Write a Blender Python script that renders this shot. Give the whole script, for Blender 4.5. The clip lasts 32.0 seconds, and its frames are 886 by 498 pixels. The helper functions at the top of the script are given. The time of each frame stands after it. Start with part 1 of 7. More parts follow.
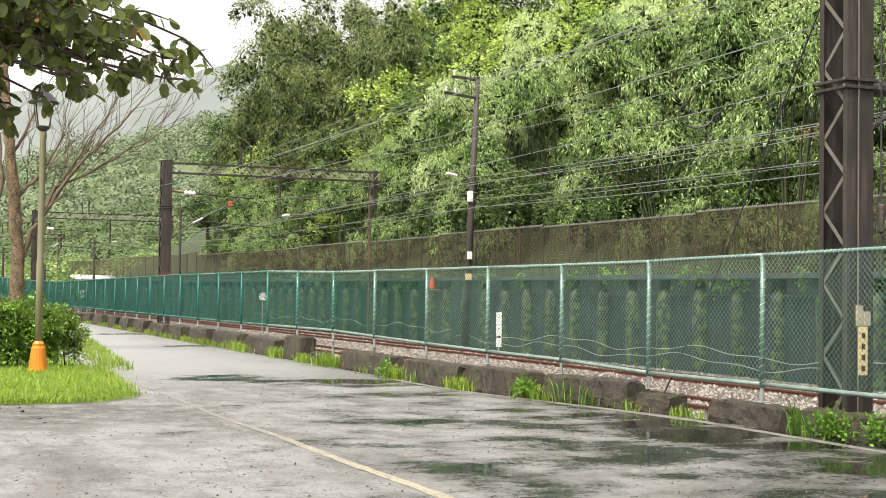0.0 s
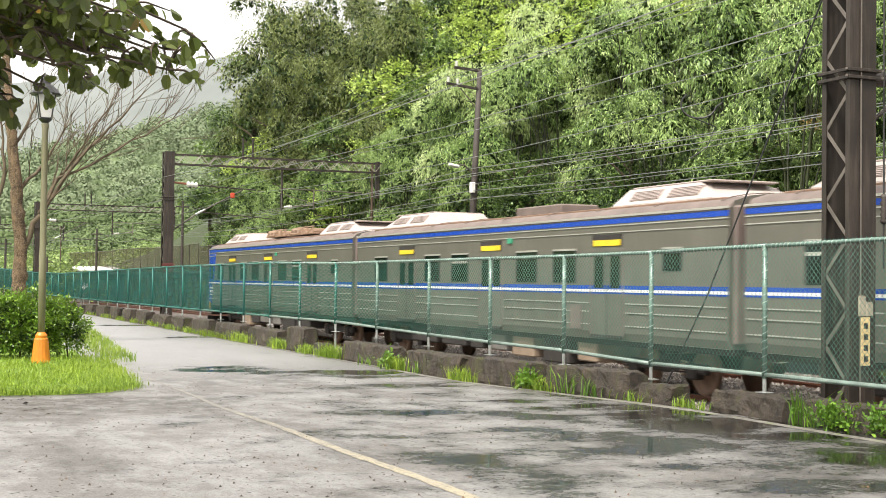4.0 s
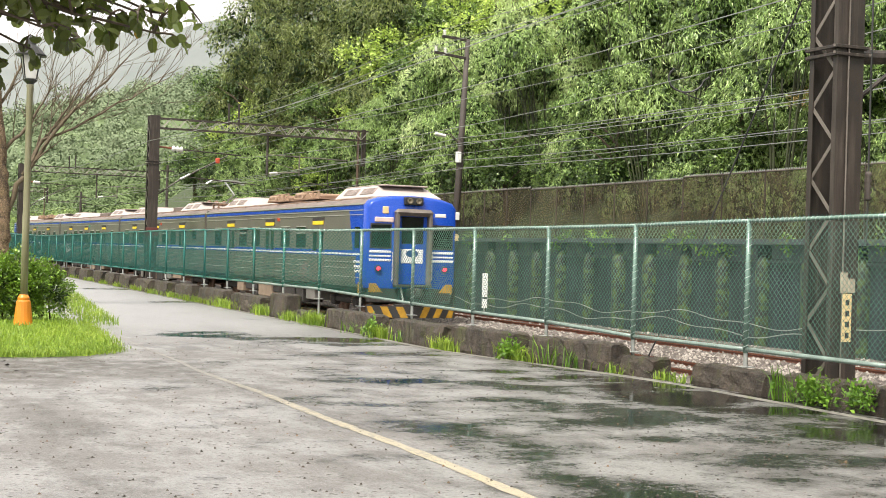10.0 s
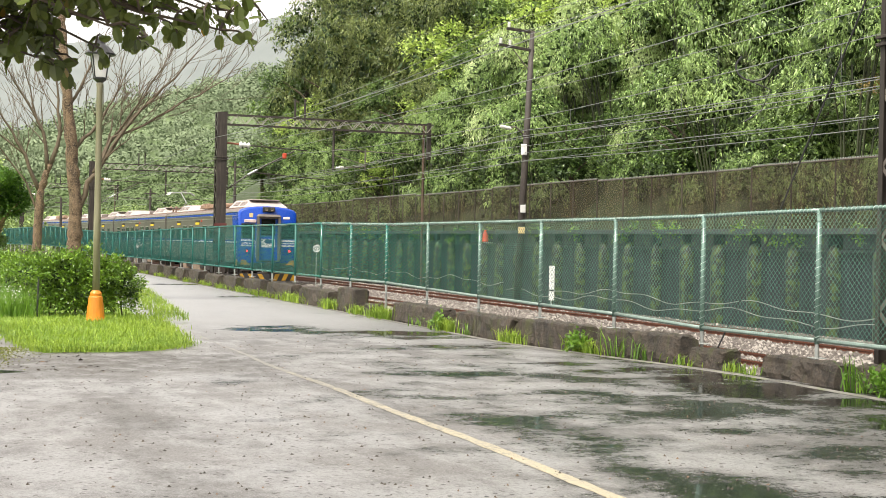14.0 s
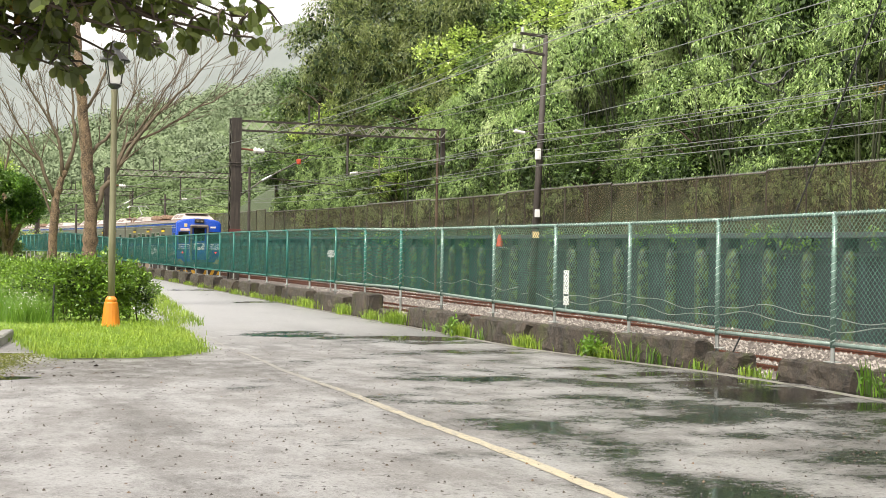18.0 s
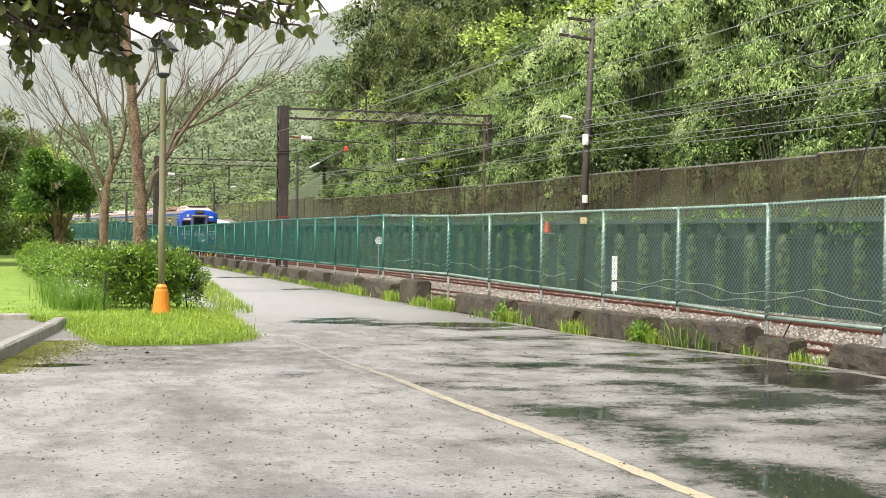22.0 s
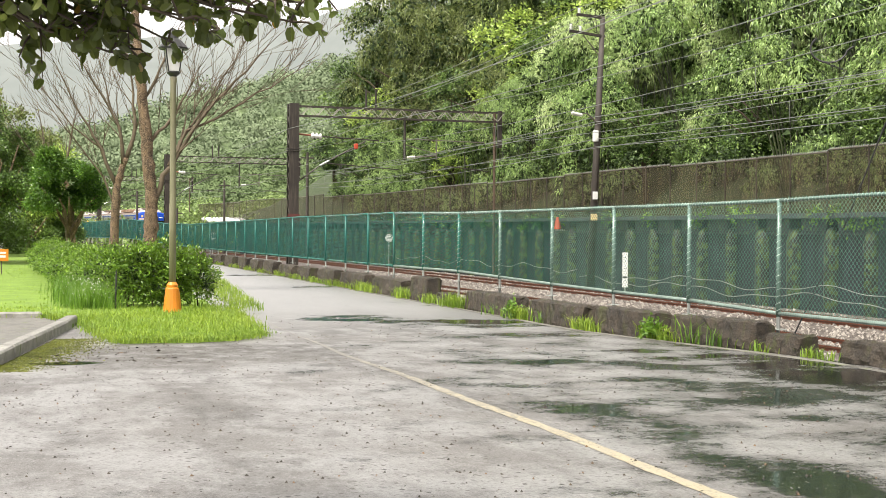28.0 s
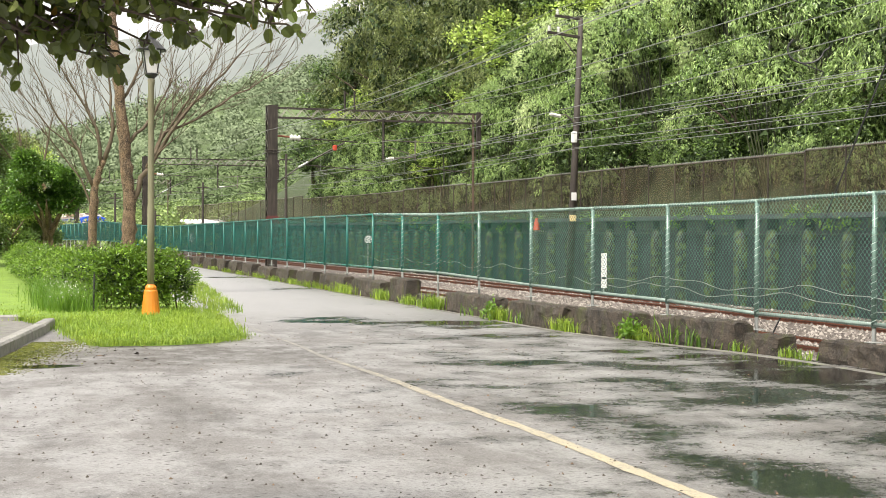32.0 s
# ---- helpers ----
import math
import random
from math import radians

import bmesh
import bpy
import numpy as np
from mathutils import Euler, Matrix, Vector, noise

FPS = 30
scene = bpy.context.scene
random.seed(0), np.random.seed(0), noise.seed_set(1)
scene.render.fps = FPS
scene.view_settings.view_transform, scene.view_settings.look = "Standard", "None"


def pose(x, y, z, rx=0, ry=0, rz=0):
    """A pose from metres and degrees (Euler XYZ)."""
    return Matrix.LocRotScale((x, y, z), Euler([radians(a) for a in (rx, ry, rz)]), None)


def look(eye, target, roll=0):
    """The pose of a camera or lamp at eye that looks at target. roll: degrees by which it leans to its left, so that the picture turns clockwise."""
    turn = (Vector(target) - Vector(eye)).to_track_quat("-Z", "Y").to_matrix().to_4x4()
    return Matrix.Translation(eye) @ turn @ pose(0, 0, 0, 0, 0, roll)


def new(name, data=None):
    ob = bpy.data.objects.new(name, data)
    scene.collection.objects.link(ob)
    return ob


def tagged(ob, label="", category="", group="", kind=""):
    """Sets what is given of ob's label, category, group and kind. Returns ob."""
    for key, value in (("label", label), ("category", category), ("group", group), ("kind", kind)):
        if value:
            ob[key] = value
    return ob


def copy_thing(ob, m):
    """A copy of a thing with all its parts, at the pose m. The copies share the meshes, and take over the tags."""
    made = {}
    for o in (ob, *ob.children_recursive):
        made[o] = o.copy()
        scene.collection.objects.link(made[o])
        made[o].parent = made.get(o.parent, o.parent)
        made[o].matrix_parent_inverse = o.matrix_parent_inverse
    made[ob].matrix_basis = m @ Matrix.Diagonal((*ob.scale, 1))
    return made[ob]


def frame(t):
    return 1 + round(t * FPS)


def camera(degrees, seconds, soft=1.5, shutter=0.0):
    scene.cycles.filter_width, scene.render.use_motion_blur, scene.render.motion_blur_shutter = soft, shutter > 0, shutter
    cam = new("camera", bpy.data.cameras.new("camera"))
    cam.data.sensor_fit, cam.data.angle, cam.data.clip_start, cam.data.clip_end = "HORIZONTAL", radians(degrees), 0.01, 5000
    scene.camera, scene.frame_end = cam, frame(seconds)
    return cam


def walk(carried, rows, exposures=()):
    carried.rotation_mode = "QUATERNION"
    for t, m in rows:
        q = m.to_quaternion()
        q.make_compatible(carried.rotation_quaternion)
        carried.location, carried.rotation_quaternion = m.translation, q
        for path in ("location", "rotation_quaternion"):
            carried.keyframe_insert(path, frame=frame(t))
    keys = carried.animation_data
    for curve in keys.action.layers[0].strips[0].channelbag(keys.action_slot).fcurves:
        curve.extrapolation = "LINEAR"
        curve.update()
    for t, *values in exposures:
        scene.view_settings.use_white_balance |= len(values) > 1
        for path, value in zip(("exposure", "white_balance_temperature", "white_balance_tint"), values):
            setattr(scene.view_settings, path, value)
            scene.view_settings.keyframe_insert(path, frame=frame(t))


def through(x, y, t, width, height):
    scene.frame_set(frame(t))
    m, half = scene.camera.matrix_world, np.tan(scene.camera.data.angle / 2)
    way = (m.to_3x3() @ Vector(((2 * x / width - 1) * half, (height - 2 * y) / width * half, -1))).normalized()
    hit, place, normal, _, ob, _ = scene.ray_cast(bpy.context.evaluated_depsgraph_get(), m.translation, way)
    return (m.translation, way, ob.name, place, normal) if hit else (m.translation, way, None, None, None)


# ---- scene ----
cam = camera(36.18, 32.0, soft=0.8, shutter=0.35)
PATH = [
    (0.0, pose(0, 0, 1.75, 91.799, -0.722, -22.647)),
    (0.5, pose(0, 0, 1.75, 91.799, -0.722, -22.647)),
    (1.0, pose(0, 0, 1.75, 91.778, -0.729, -22.681)),
    (1.5, pose(0, 0, 1.75, 91.743, -0.770, -22.782)),
    (2.0, pose(0, 0, 1.75, 91.669, -0.892, -22.828)),
    (2.5, pose(0, 0, 1.75, 91.536, -0.920, -22.718)),
    (3.0, pose(0, 0, 1.75, 91.462, -0.826, -22.611)),
    (3.5, pose(0, 0, 1.75, 91.447, -0.720, -22.571)),
    (5.5, pose(0, 0, 1.75, 91.188, -0.561, -22.555)),
    (6.0, pose(0, 0, 1.75, 91.011, -0.554, -22.624)),
    (6.5, pose(0, 0, 1.75, 90.683, -0.696, -22.730)),
    (7.0, pose(0, 0, 1.75, 90.238, -0.681, -22.658)),
    (7.5, pose(0, 0, 1.75, 89.964, -0.968, -22.833)),
    (8.0, pose(0, 0, 1.75, 89.701, -1.163, -23.046)),
    (8.5, pose(0, 0, 1.75, 89.425, -1.268, -23.246)),
    (9.0, pose(0, 0, 1.75, 89.496, -1.432, -23.344)),
    (9.5, pose(0, 0, 1.75, 89.926, -1.599, -23.317)),
    (10.0, pose(0, 0, 1.75, 90.140, -1.677, -23.213)),
    (10.5, pose(0, 0, 1.75, 90.230, -1.683, -23.104)),
    (11.0, pose(0, 0, 1.75, 90.318, -1.628, -22.988)),
    (11.5, pose(0, 0, 1.75, 90.328, -1.443, -22.721)),
    (12.0, pose(0, 0, 1.75, 90.151, -1.129, -22.311)),
    (12.5, pose(0, 0, 1.75, 89.825, -0.960, -21.776)),
    (13.0, pose(0, 0, 1.75, 89.486, -1.061, -21.093)),
    (13.5, pose(0, 0, 1.75, 89.533, -1.229, -20.689)),
    (14.0, pose(0, 0, 1.75, 89.774, -1.147, -20.409)),
    (14.5, pose(0, 0, 1.75, 89.835, -1.034, -20.077)),
    (16.5, pose(0, 0, 1.75, 89.904, -0.888, -19.873)),
    (17.0, pose(0, 0, 1.75, 89.946, -0.861, -19.837)),
    (17.5, pose(0, 0, 1.75, 89.956, -0.968, -19.836)),
    (18.0, pose(0, 0, 1.75, 89.972, -0.948, -19.806)),
    (18.5, pose(0, 0, 1.75, 89.871, -0.734, -19.804)),
    (19.0, pose(0, 0, 1.75, 89.760, -0.566, -19.674)),
    (19.5, pose(0, 0, 1.75, 89.881, -0.821, -19.313)),
    (20.0, pose(0, 0, 1.75, 90.010, -0.922, -18.992)),
    (20.5, pose(0, 0, 1.75, 89.948, -0.800, -18.696)),
    (21.0, pose(0, 0, 1.75, 89.705, -0.558, -18.330)),
    (21.5, pose(0, 0, 1.75, 89.428, -0.441, -17.940)),
    (22.0, pose(0, 0, 1.75, 89.369, -0.643, -17.799)),
    (22.5, pose(0, 0, 1.75, 89.373, -0.737, -17.859)),
    (23.0, pose(0, 0, 1.75, 89.366, -0.656, -17.755)),
    (23.5, pose(0, 0, 1.75, 89.408, -0.499, -17.606)),
    (24.0, pose(0, 0, 1.75, 89.424, -0.445, -17.546)),
    (24.5, pose(0, 0, 1.75, 89.411, -0.607, -17.560)),
    (25.0, pose(0, 0, 1.75, 89.378, -0.690, -17.574)),
    (25.5, pose(0, 0, 1.75, 89.306, -0.573, -17.493)),
    (27.5, pose(0, 0, 1.75, 89.221, -0.417, -17.302)),
    (28.0, pose(0, 0, 1.75, 89.243, -0.438, -17.364)),
    (28.5, pose(0, 0, 1.75, 89.306, -0.311, -17.361)),
    (29.0, pose(0, 0, 1.75, 89.316, -0.215, -17.295)),
    (29.5, pose(0, 0, 1.75, 89.304, -0.340, -17.263)),
    (30.0, pose(0, 0, 1.75, 89.303, -0.490, -17.303)),
    (30.5, pose(0, 0, 1.75, 89.350, -0.430, -17.435)),
    (31.0, pose(0, 0, 1.75, 89.387, -0.204, -17.672)),
    (31.5, pose(0, 0, 1.75, 89.370, -0.158, -17.900)),
    (32.0, pose(0, 0, 1.75, 89.306, -0.257, -18.246)),
]
walk(cam, PATH)

# ---- world, sun, exposure ----
SUN_ELEVATION, SUN_ROTATION = 58.0, 200.0
world = bpy.data.worlds.new("overcast_sky")
scene.world = world
world.use_nodes = True
wt = world.node_tree
wt.nodes.clear()
w_out = wt.nodes.new("ShaderNodeOutputWorld")
w_bg = wt.nodes.new("ShaderNodeBackground")
w_mix = wt.nodes.new("ShaderNodeMix")
w_mix.data_type = "RGBA"
w_sky = wt.nodes.new("ShaderNodeTexSky")
w_sky.sky_type, w_sky.sun_disc = "NISHITA", False
w_sky.sun_elevation, w_sky.sun_rotation = radians(SUN_ELEVATION), radians(SUN_ROTATION)
w_sky.air_density, w_sky.dust_density, w_sky.ozone_density = 1.0, 6.0, 1.0
w_mix.inputs["Factor"].default_value = 0.82
w_mix.inputs["B"].default_value = (7.35, 7.0, 6.65, 1)
wt.links.new(w_sky.outputs["Color"], w_mix.inputs["A"])
wt.links.new(w_mix.outputs["Result"], w_bg.inputs["Color"])
w_bg.inputs["Strength"].default_value = 0.072
wt.links.new(w_bg.outputs["Background"], w_out.inputs["Surface"])
sun = new("sun", bpy.data.lights.new("sun", "SUN"))
sun.data.energy, sun.data.angle, sun.data.color = 2.2, radians(14), (1.0, 0.95, 0.86)
sun.matrix_world = look((-34, 0, 62), (0, 25, 0))
scene.view_settings.exposure = 1.58
# ---- materials ----
class Nodes:
    """A short way to write node trees."""

    def __init__(self, name):
        self.mat = bpy.data.materials.new(name)
        self.mat.use_nodes = True
        self.t = self.mat.node_tree
        self.t.nodes.clear()
        self.out = self.t.nodes.new("ShaderNodeOutputMaterial")

    def put(self, sock, v):
        if isinstance(v, bpy.types.NodeSocket):
            self.t.links.new(v, sock)
        elif isinstance(v, (tuple, list)) and len(v) == 3 and sock.type == "RGBA":
            sock.default_value = (*v, 1)
        else:
            sock.default_value = v

    def coord(self, kind="Object"):
        if kind == "World":
            return self.t.nodes.new("ShaderNodeNewGeometry").outputs["Position"]
        return self.t.nodes.new("ShaderNodeTexCoord").outputs[kind]

    def mapped(self, v, scale):
        n = self.t.nodes.new("ShaderNodeMapping")
        self.put(n.inputs["Vector"], v)
        n.inputs["Scale"].default_value = scale
        return n.outputs["Vector"]

    def noise(self, v, scale, detail=4, rough=0.55):
        n = self.t.nodes.new("ShaderNodeTexNoise")
        self.put(n.inputs["Vector"], v)
        n.inputs["Scale"].default_value, n.inputs["Detail"].default_value, n.inputs["Roughness"].default_value = scale, detail, rough
        return n.outputs["Fac"]

    def voronoi(self, v, scale, feature="F1"):
        n = self.t.nodes.new("ShaderNodeTexVoronoi")
        n.feature = feature
        self.put(n.inputs["Vector"], v)
        n.inputs["Scale"].default_value = scale
        return n

    def ramp(self, v, stops):
        n = self.t.nodes.new("ShaderNodeValToRGB")
        e = n.color_ramp.elements
        while len(e) < len(stops):
            e.new(0.5)
        for x, (p, c) in zip(e, stops):
            x.position, x.color = p, (*c, 1) if isinstance(c, tuple) else (c, c, c, 1)
        self.put(n.inputs["Fac"], v)
        return n.outputs["Color"]

    def step(self, v, a, b, lo=0.0, hi=1.0):
        n = self.t.nodes.new("ShaderNodeMapRange")
        n.clamp = True
        self.put(n.inputs["Value"], v)
        for k, x in zip(("From Min", "From Max", "To Min", "To Max"), (a, b, lo, hi)):
            n.inputs[k].default_value = x
        return n.outputs["Result"]

    def math(self, op, a, b=0.0):
        n = self.t.nodes.new("ShaderNodeMath")
        n.operation = op
        self.put(n.inputs[0], a)
        self.put(n.inputs[1], b)
        return n.outputs[0]

    def mix(self, f, a, b, kind="MIX"):
        n = self.t.nodes.new("ShaderNodeMix")
        n.data_type, n.blend_type = "RGBA", kind
        self.put(n.inputs["Factor"], f)
        self.put(n.inputs["A"], a)
        self.put(n.inputs["B"], b)
        return n.outputs["Result"]

    def bump(self, h, strength=0.3, distance=0.01, normal=None):
        n = self.t.nodes.new("ShaderNodeBump")
        n.inputs["Strength"].default_value, n.inputs["Distance"].default_value = strength, distance
        self.put(n.inputs["Height"], h)
        if normal:
            self.put(n.inputs["Normal"], normal)
        return n.outputs["Normal"]

    def axis(self, v, k):
        n = self.t.nodes.new("ShaderNodeSeparateXYZ")
        self.put(n.inputs[0], v)
        return n.outputs[k]

    def island(self):
        return self.t.nodes.new("ShaderNodeNewGeometry").outputs["Random Per Island"]

    def each(self):
        return self.t.nodes.new("ShaderNodeObjectInfo").outputs["Random"]

    def shade(self, color, rough=0.6, metal=0.0, normal=None, **more):
        n = self.t.nodes.new("ShaderNodeBsdfPrincipled")
        self.put(n.inputs["Base Color"], color)
        self.put(n.inputs["Roughness"], rough)
        self.put(n.inputs["Metallic"], metal)
        if normal:
            self.put(n.inputs["Normal"], normal)
        for k, v in more.items():
            self.put(n.inputs[k.replace("_", " ")], v)
        self.t.links.new(n.outputs["BSDF"], self.out.inputs["Surface"])
        self.bsdf = n.outputs["BSDF"]
        return self.mat


def plain(name, c, rough=0.6, metal=0.0, var=0.25, scale=3.0, bump=0.15, fine=40.0, dirt=None):
    """A painted or bare surface with mottling, fine grain and dirt of its own."""
    n = Nodes(name)
    p = n.coord()
    big = n.noise(p, scale, 5)
    small = n.noise(p, fine, 3)
    dark = tuple(x * (1 - var) for x in c)
    col = n.mix(n.step(big, 0.35, 0.7), dark, c)
    col = n.mix(n.step(small, 0.3, 0.8, 0, 0.35), col, tuple(x * (1 - var * 0.8) for x in c))
    if dirt:
        streak = n.noise(n.mapped(p, (6, 6, 0.5)), 2.0, 5)
        col = n.mix(n.step(streak, 0.48, 0.75, 0, 0.75), col, dirt)
    return n.shade(col, n.step(small, 0, 1, rough - 0.08, rough + 0.1), metal, n.bump(small, bump, 0.004))


def leafy(name, dark, mid, light, gloss=0.45, through=0.22, dead=None, deep=0.85):
    """Leaves: each with its own tone, thin enough to let light through."""
    n = Nodes(name)
    r = n.island()
    col = n.ramp(r, [(0.0, dark), (0.38, tuple(x * 0.6 for x in mid)), (0.68, tuple(x * 1.12 for x in mid)), (1.0, light)])
    tone = n.each()
    col = n.mix(n.step(tone, 0, 1, 0.0, 0.25), col, tuple(x * 0.6 for x in mid))
    if dead:
        col = n.mix(n.step(n.math("FRACT", n.math("MULTIPLY", r, 37.0)), 0.970, 0.972), col, dead)
    patch = n.noise(n.coord("World"), 0.22, 2)
    col = n.mix(n.step(patch, 0.4, 0.7, 0.0, 0.4), col, light)
    # noise blotches painted dark to imitate shade in the gaps of the foliage
    shade_gap = n.noise(n.coord("World"), 2.6, 2, 0.6)
    col = n.mix(n.step(shade_gap, 0.38, 0.52, deep * 0.7, 0.0), col, dark)
    n.shade(col, gloss, 0.0)
    tr = n.t.nodes.new("ShaderNodeBsdfTranslucent")
    n.put(tr.inputs["Color"], n.mix(0.5, col, light))
    m = n.t.nodes.new("ShaderNodeMixShader")
    m.inputs[0].default_value = through
    n.t.links.new(n.bsdf, m.inputs[1])
    n.t.links.new(tr.outputs[0], m.inputs[2])
    n.t.links.new(m.outputs[0], n.out.inputs["Surface"])
    return n.mat


def far_leaf(name, dark, mid, light):
    """Far foliage with mist painted in: the tone goes from crown to crown, hardly from leaf to leaf."""
    n = Nodes(name)
    p = n.coord("World")
    crown = n.noise(p, 0.16, 3, 0.6)
    col = n.ramp(crown, [(0.32, dark), (0.5, mid), (0.68, light)])
    col = n.mix(n.step(n.island(), 0, 1, 0.0, 0.25), col, dark)
    return n.shade(col, 0.9)


def wet_asphalt():
    """Pale worn asphalt under a film of rain: rough where it stands out of the water, dark and glossy in the pools."""
    n = Nodes("wet_asphalt")
    p = n.coord("World")
    px, py = n.axis(p, 0), n.axis(p, 1)
    fine = n.noise(p, 45.0, 5, 0.75)
    coarse = n.noise(p, 14.0, 6, 0.7)
    mid = n.noise(p, 2.2, 7, 0.7)
    lane = n.noise(n.mapped(p, (1.0, 0.3, 1)), 0.8, 6, 0.68)
    pool = n.noise(n.mapped(p, (0.62, 0.75, 1)), 1.15, 9, 0.66)

    def hollow(cx, cy, rx, ry, slant, depth):
        """A shallow dip in the road in which the rain gathers."""
        u = n.math("MULTIPLY", n.math("SUBTRACT", px, cx), 1.0 / rx)
        v = n.math("ADD", n.math("SUBTRACT", py, cy), n.math("MULTIPLY", n.math("SUBTRACT", px, cx), slant))
        v = n.math("MULTIPLY", v, 1.0 / ry)
        return n.step(n.math("ADD", n.math("MULTIPLY", u, u), n.math("MULTIPLY", v, v)), 0.25, 1.5, depth, 0.0)

    level = n.math("ADD", pool, n.step(px, 2.0, 8.5, -0.13, 0.03))
    # fewer pools far along the road
    level = n.math("ADD", level, n.step(py, 17.0, 30.0, 0.0, -0.12))
    for dip in ((7.0, 25.6, 2.8, 1.5, 0.64, 0.19), (5.3, 11.0, 0.5, 3.4, 0.0, 0.12), (5.5, 7.6, 0.95, 1.0, 0.0, 0.17), (7.3, 13.1, 1.8, 1.0, 0.1, 0.10), (9.8, 14.2, 0.9, 4.0, 0.0, 0.10), (7.6, 9.7, 0.8, 0.4, 0.0, 0.10), (9.4, 41.0, 1.8, 0.8, 0.2, 0.2), (8.4, 52.0, 2.0, 1.0, 0.2, 0.2), (0.6, 18.2, 0.5, 0.25, 0.0, 0.3), (6.2, 17.2, 1.2, 0.5, 0.3, 0.08)):
        level = n.math("ADD", level, hollow(*dip))
    level = n.math("ADD", level, n.math("MULTIPLY", n.math("SUBTRACT", coarse, 0.5), 0.30))
    level = n.math("ADD", level, n.math("MULTIPLY", n.math("SUBTRACT", fine, 0.5), 0.2))
    wet = n.step(level, 0.545, 0.625)
    halo = n.step(level, 0.46, 0.56)
    damp = n.step(n.math("ADD", lane, n.math("MULTIPLY", n.math("SUBTRACT", mid, 0.5), 0.6)), 0.50, 0.66)
    col = n.mix(n.step(fine, 0.32, 0.66), (0.065, 0.061, 0.057), (0.19, 0.18, 0.172))
    col = n.mix(n.step(mid, 0.45, 0.7, 0, 0.5), col, (0.235, 0.224, 0.214))
    col = n.mix(n.math("MULTIPLY", damp, 0.7), col, (0.06, 0.056, 0.052))
    chip = n.noise(p, 60.0, 3, 0.8)
    col = n.mix(n.step(chip, 0.56, 0.64, 0, 0.6), col, (0.34, 0.33, 0.315))
    col = n.mix(n.step(chip, 0.35, 0.43, 0.85, 0.0), col, (0.04, 0.037, 0.033))
    col = n.mix(n.math("MULTIPLY", halo, 0.92), col, (0.03, 0.029, 0.026))
    # darker brown patch on the road in front of the verge
    verge_dark = n.math("MULTIPLY", hollow(1.5, 19.4, 3.2, 1.9, 0.0, 1.0), n.step(mid, 0.38, 0.58, 0.15, 0.75))
    col = n.mix(verge_dark, col, (0.055, 0.049, 0.04))
    # grit: dark specks of two sizes
    s1 = n.voronoi(p, 9.0).outputs["Distance"]
    col = n.mix(n.math("MULTIPLY", n.step(s1, 0.09, 0.14, 0.9, 0.0), n.step(n.noise(p, 1.7, 4, 0.7), 0.44, 0.56)), col, (0.022, 0.019, 0.016))
    s2 = n.voronoi(p, 3.1).outputs["Distance"]
    col = n.mix(n.step(s2, 0.06, 0.075, 0.9, 0.0), col, (0.018, 0.016, 0.013))
    col = n.mix(wet, col, (0.009, 0.009, 0.008))
    # grains that stand out of the water, and glints of drops painted pale
    crumb = n.voronoi(p, 16.0).outputs["Distance"]
    col = n.mix(n.math("MULTIPLY", n.step(crumb, 0.10, 0.15, 0.8, 0.0), n.step(pool, 0.45, 0.6)), col, (0.45, 0.43, 0.40))
    rough = n.mix(halo, (0.5,) * 3, (0.28,) * 3)
    rough = n.mix(wet, rough, (0.045,) * 3)
    grit = n.voronoi(p, 70.0).outputs["Distance"]
    h = n.math("ADD", n.math("MULTIPLY", grit, 0.6), n.math("MULTIPLY", fine, 0.8))
    nb = n.t.nodes.new("ShaderNodeBump")
    nb.inputs["Distance"].default_value = 0.006
    n.put(nb.inputs["Strength"], n.step(wet, 0.1, 0.9, 0.9, 0.03))
    n.put(nb.inputs["Height"], h)
    ripple = n.noise(p, 26.0, 2)
    # the water film breaks up over the grains: gloss lies on the smooth tops only
    grain = n.noise(p, 26.0, 5, 0.8)
    film = n.math("MULTIPLY", n.step(grain, 0.36, 0.5, 0.25, 1.0), n.step(s1, 0.15, 0.2))
    film = n.math("MULTIPLY", film, n.step(n.math("ADD", damp, halo), 0.0, 1.0, 1.0, 0.45))
    film = n.math("MULTIPLY", film, n.step(n.noise(n.mapped(p, (1.0, 0.6, 1)), 0.9, 6, 0.7), 0.42, 0.58, 0.25, 1.0))
    film = n.math("MULTIPLY", film, n.math("SUBTRACT", 1.0, n.math("MULTIPLY", verge_dark, 0.8)))
    # the far stretch takes the full coat, so its sheen comes out brighter
    film = n.math("MAXIMUM", film, n.step(py, 20.0, 30.0, 0.0, 1.0))
    return n.shade(col, rough, 0.0, n.bump(ripple, 0.04, 0.004, nb.outputs["Normal"]), IOR=1.33, Specular_IOR_Level=n.step(wet, 0, 1, 0.2, 0.42), Coat_Weight=n.math("MULTIPLY", film, n.step(wet, 0, 1, 1.0, 0.0)), Coat_Roughness=0.46, Coat_IOR=3.3, Coat_Normal=n.bump(ripple, 0.05, 0.004))


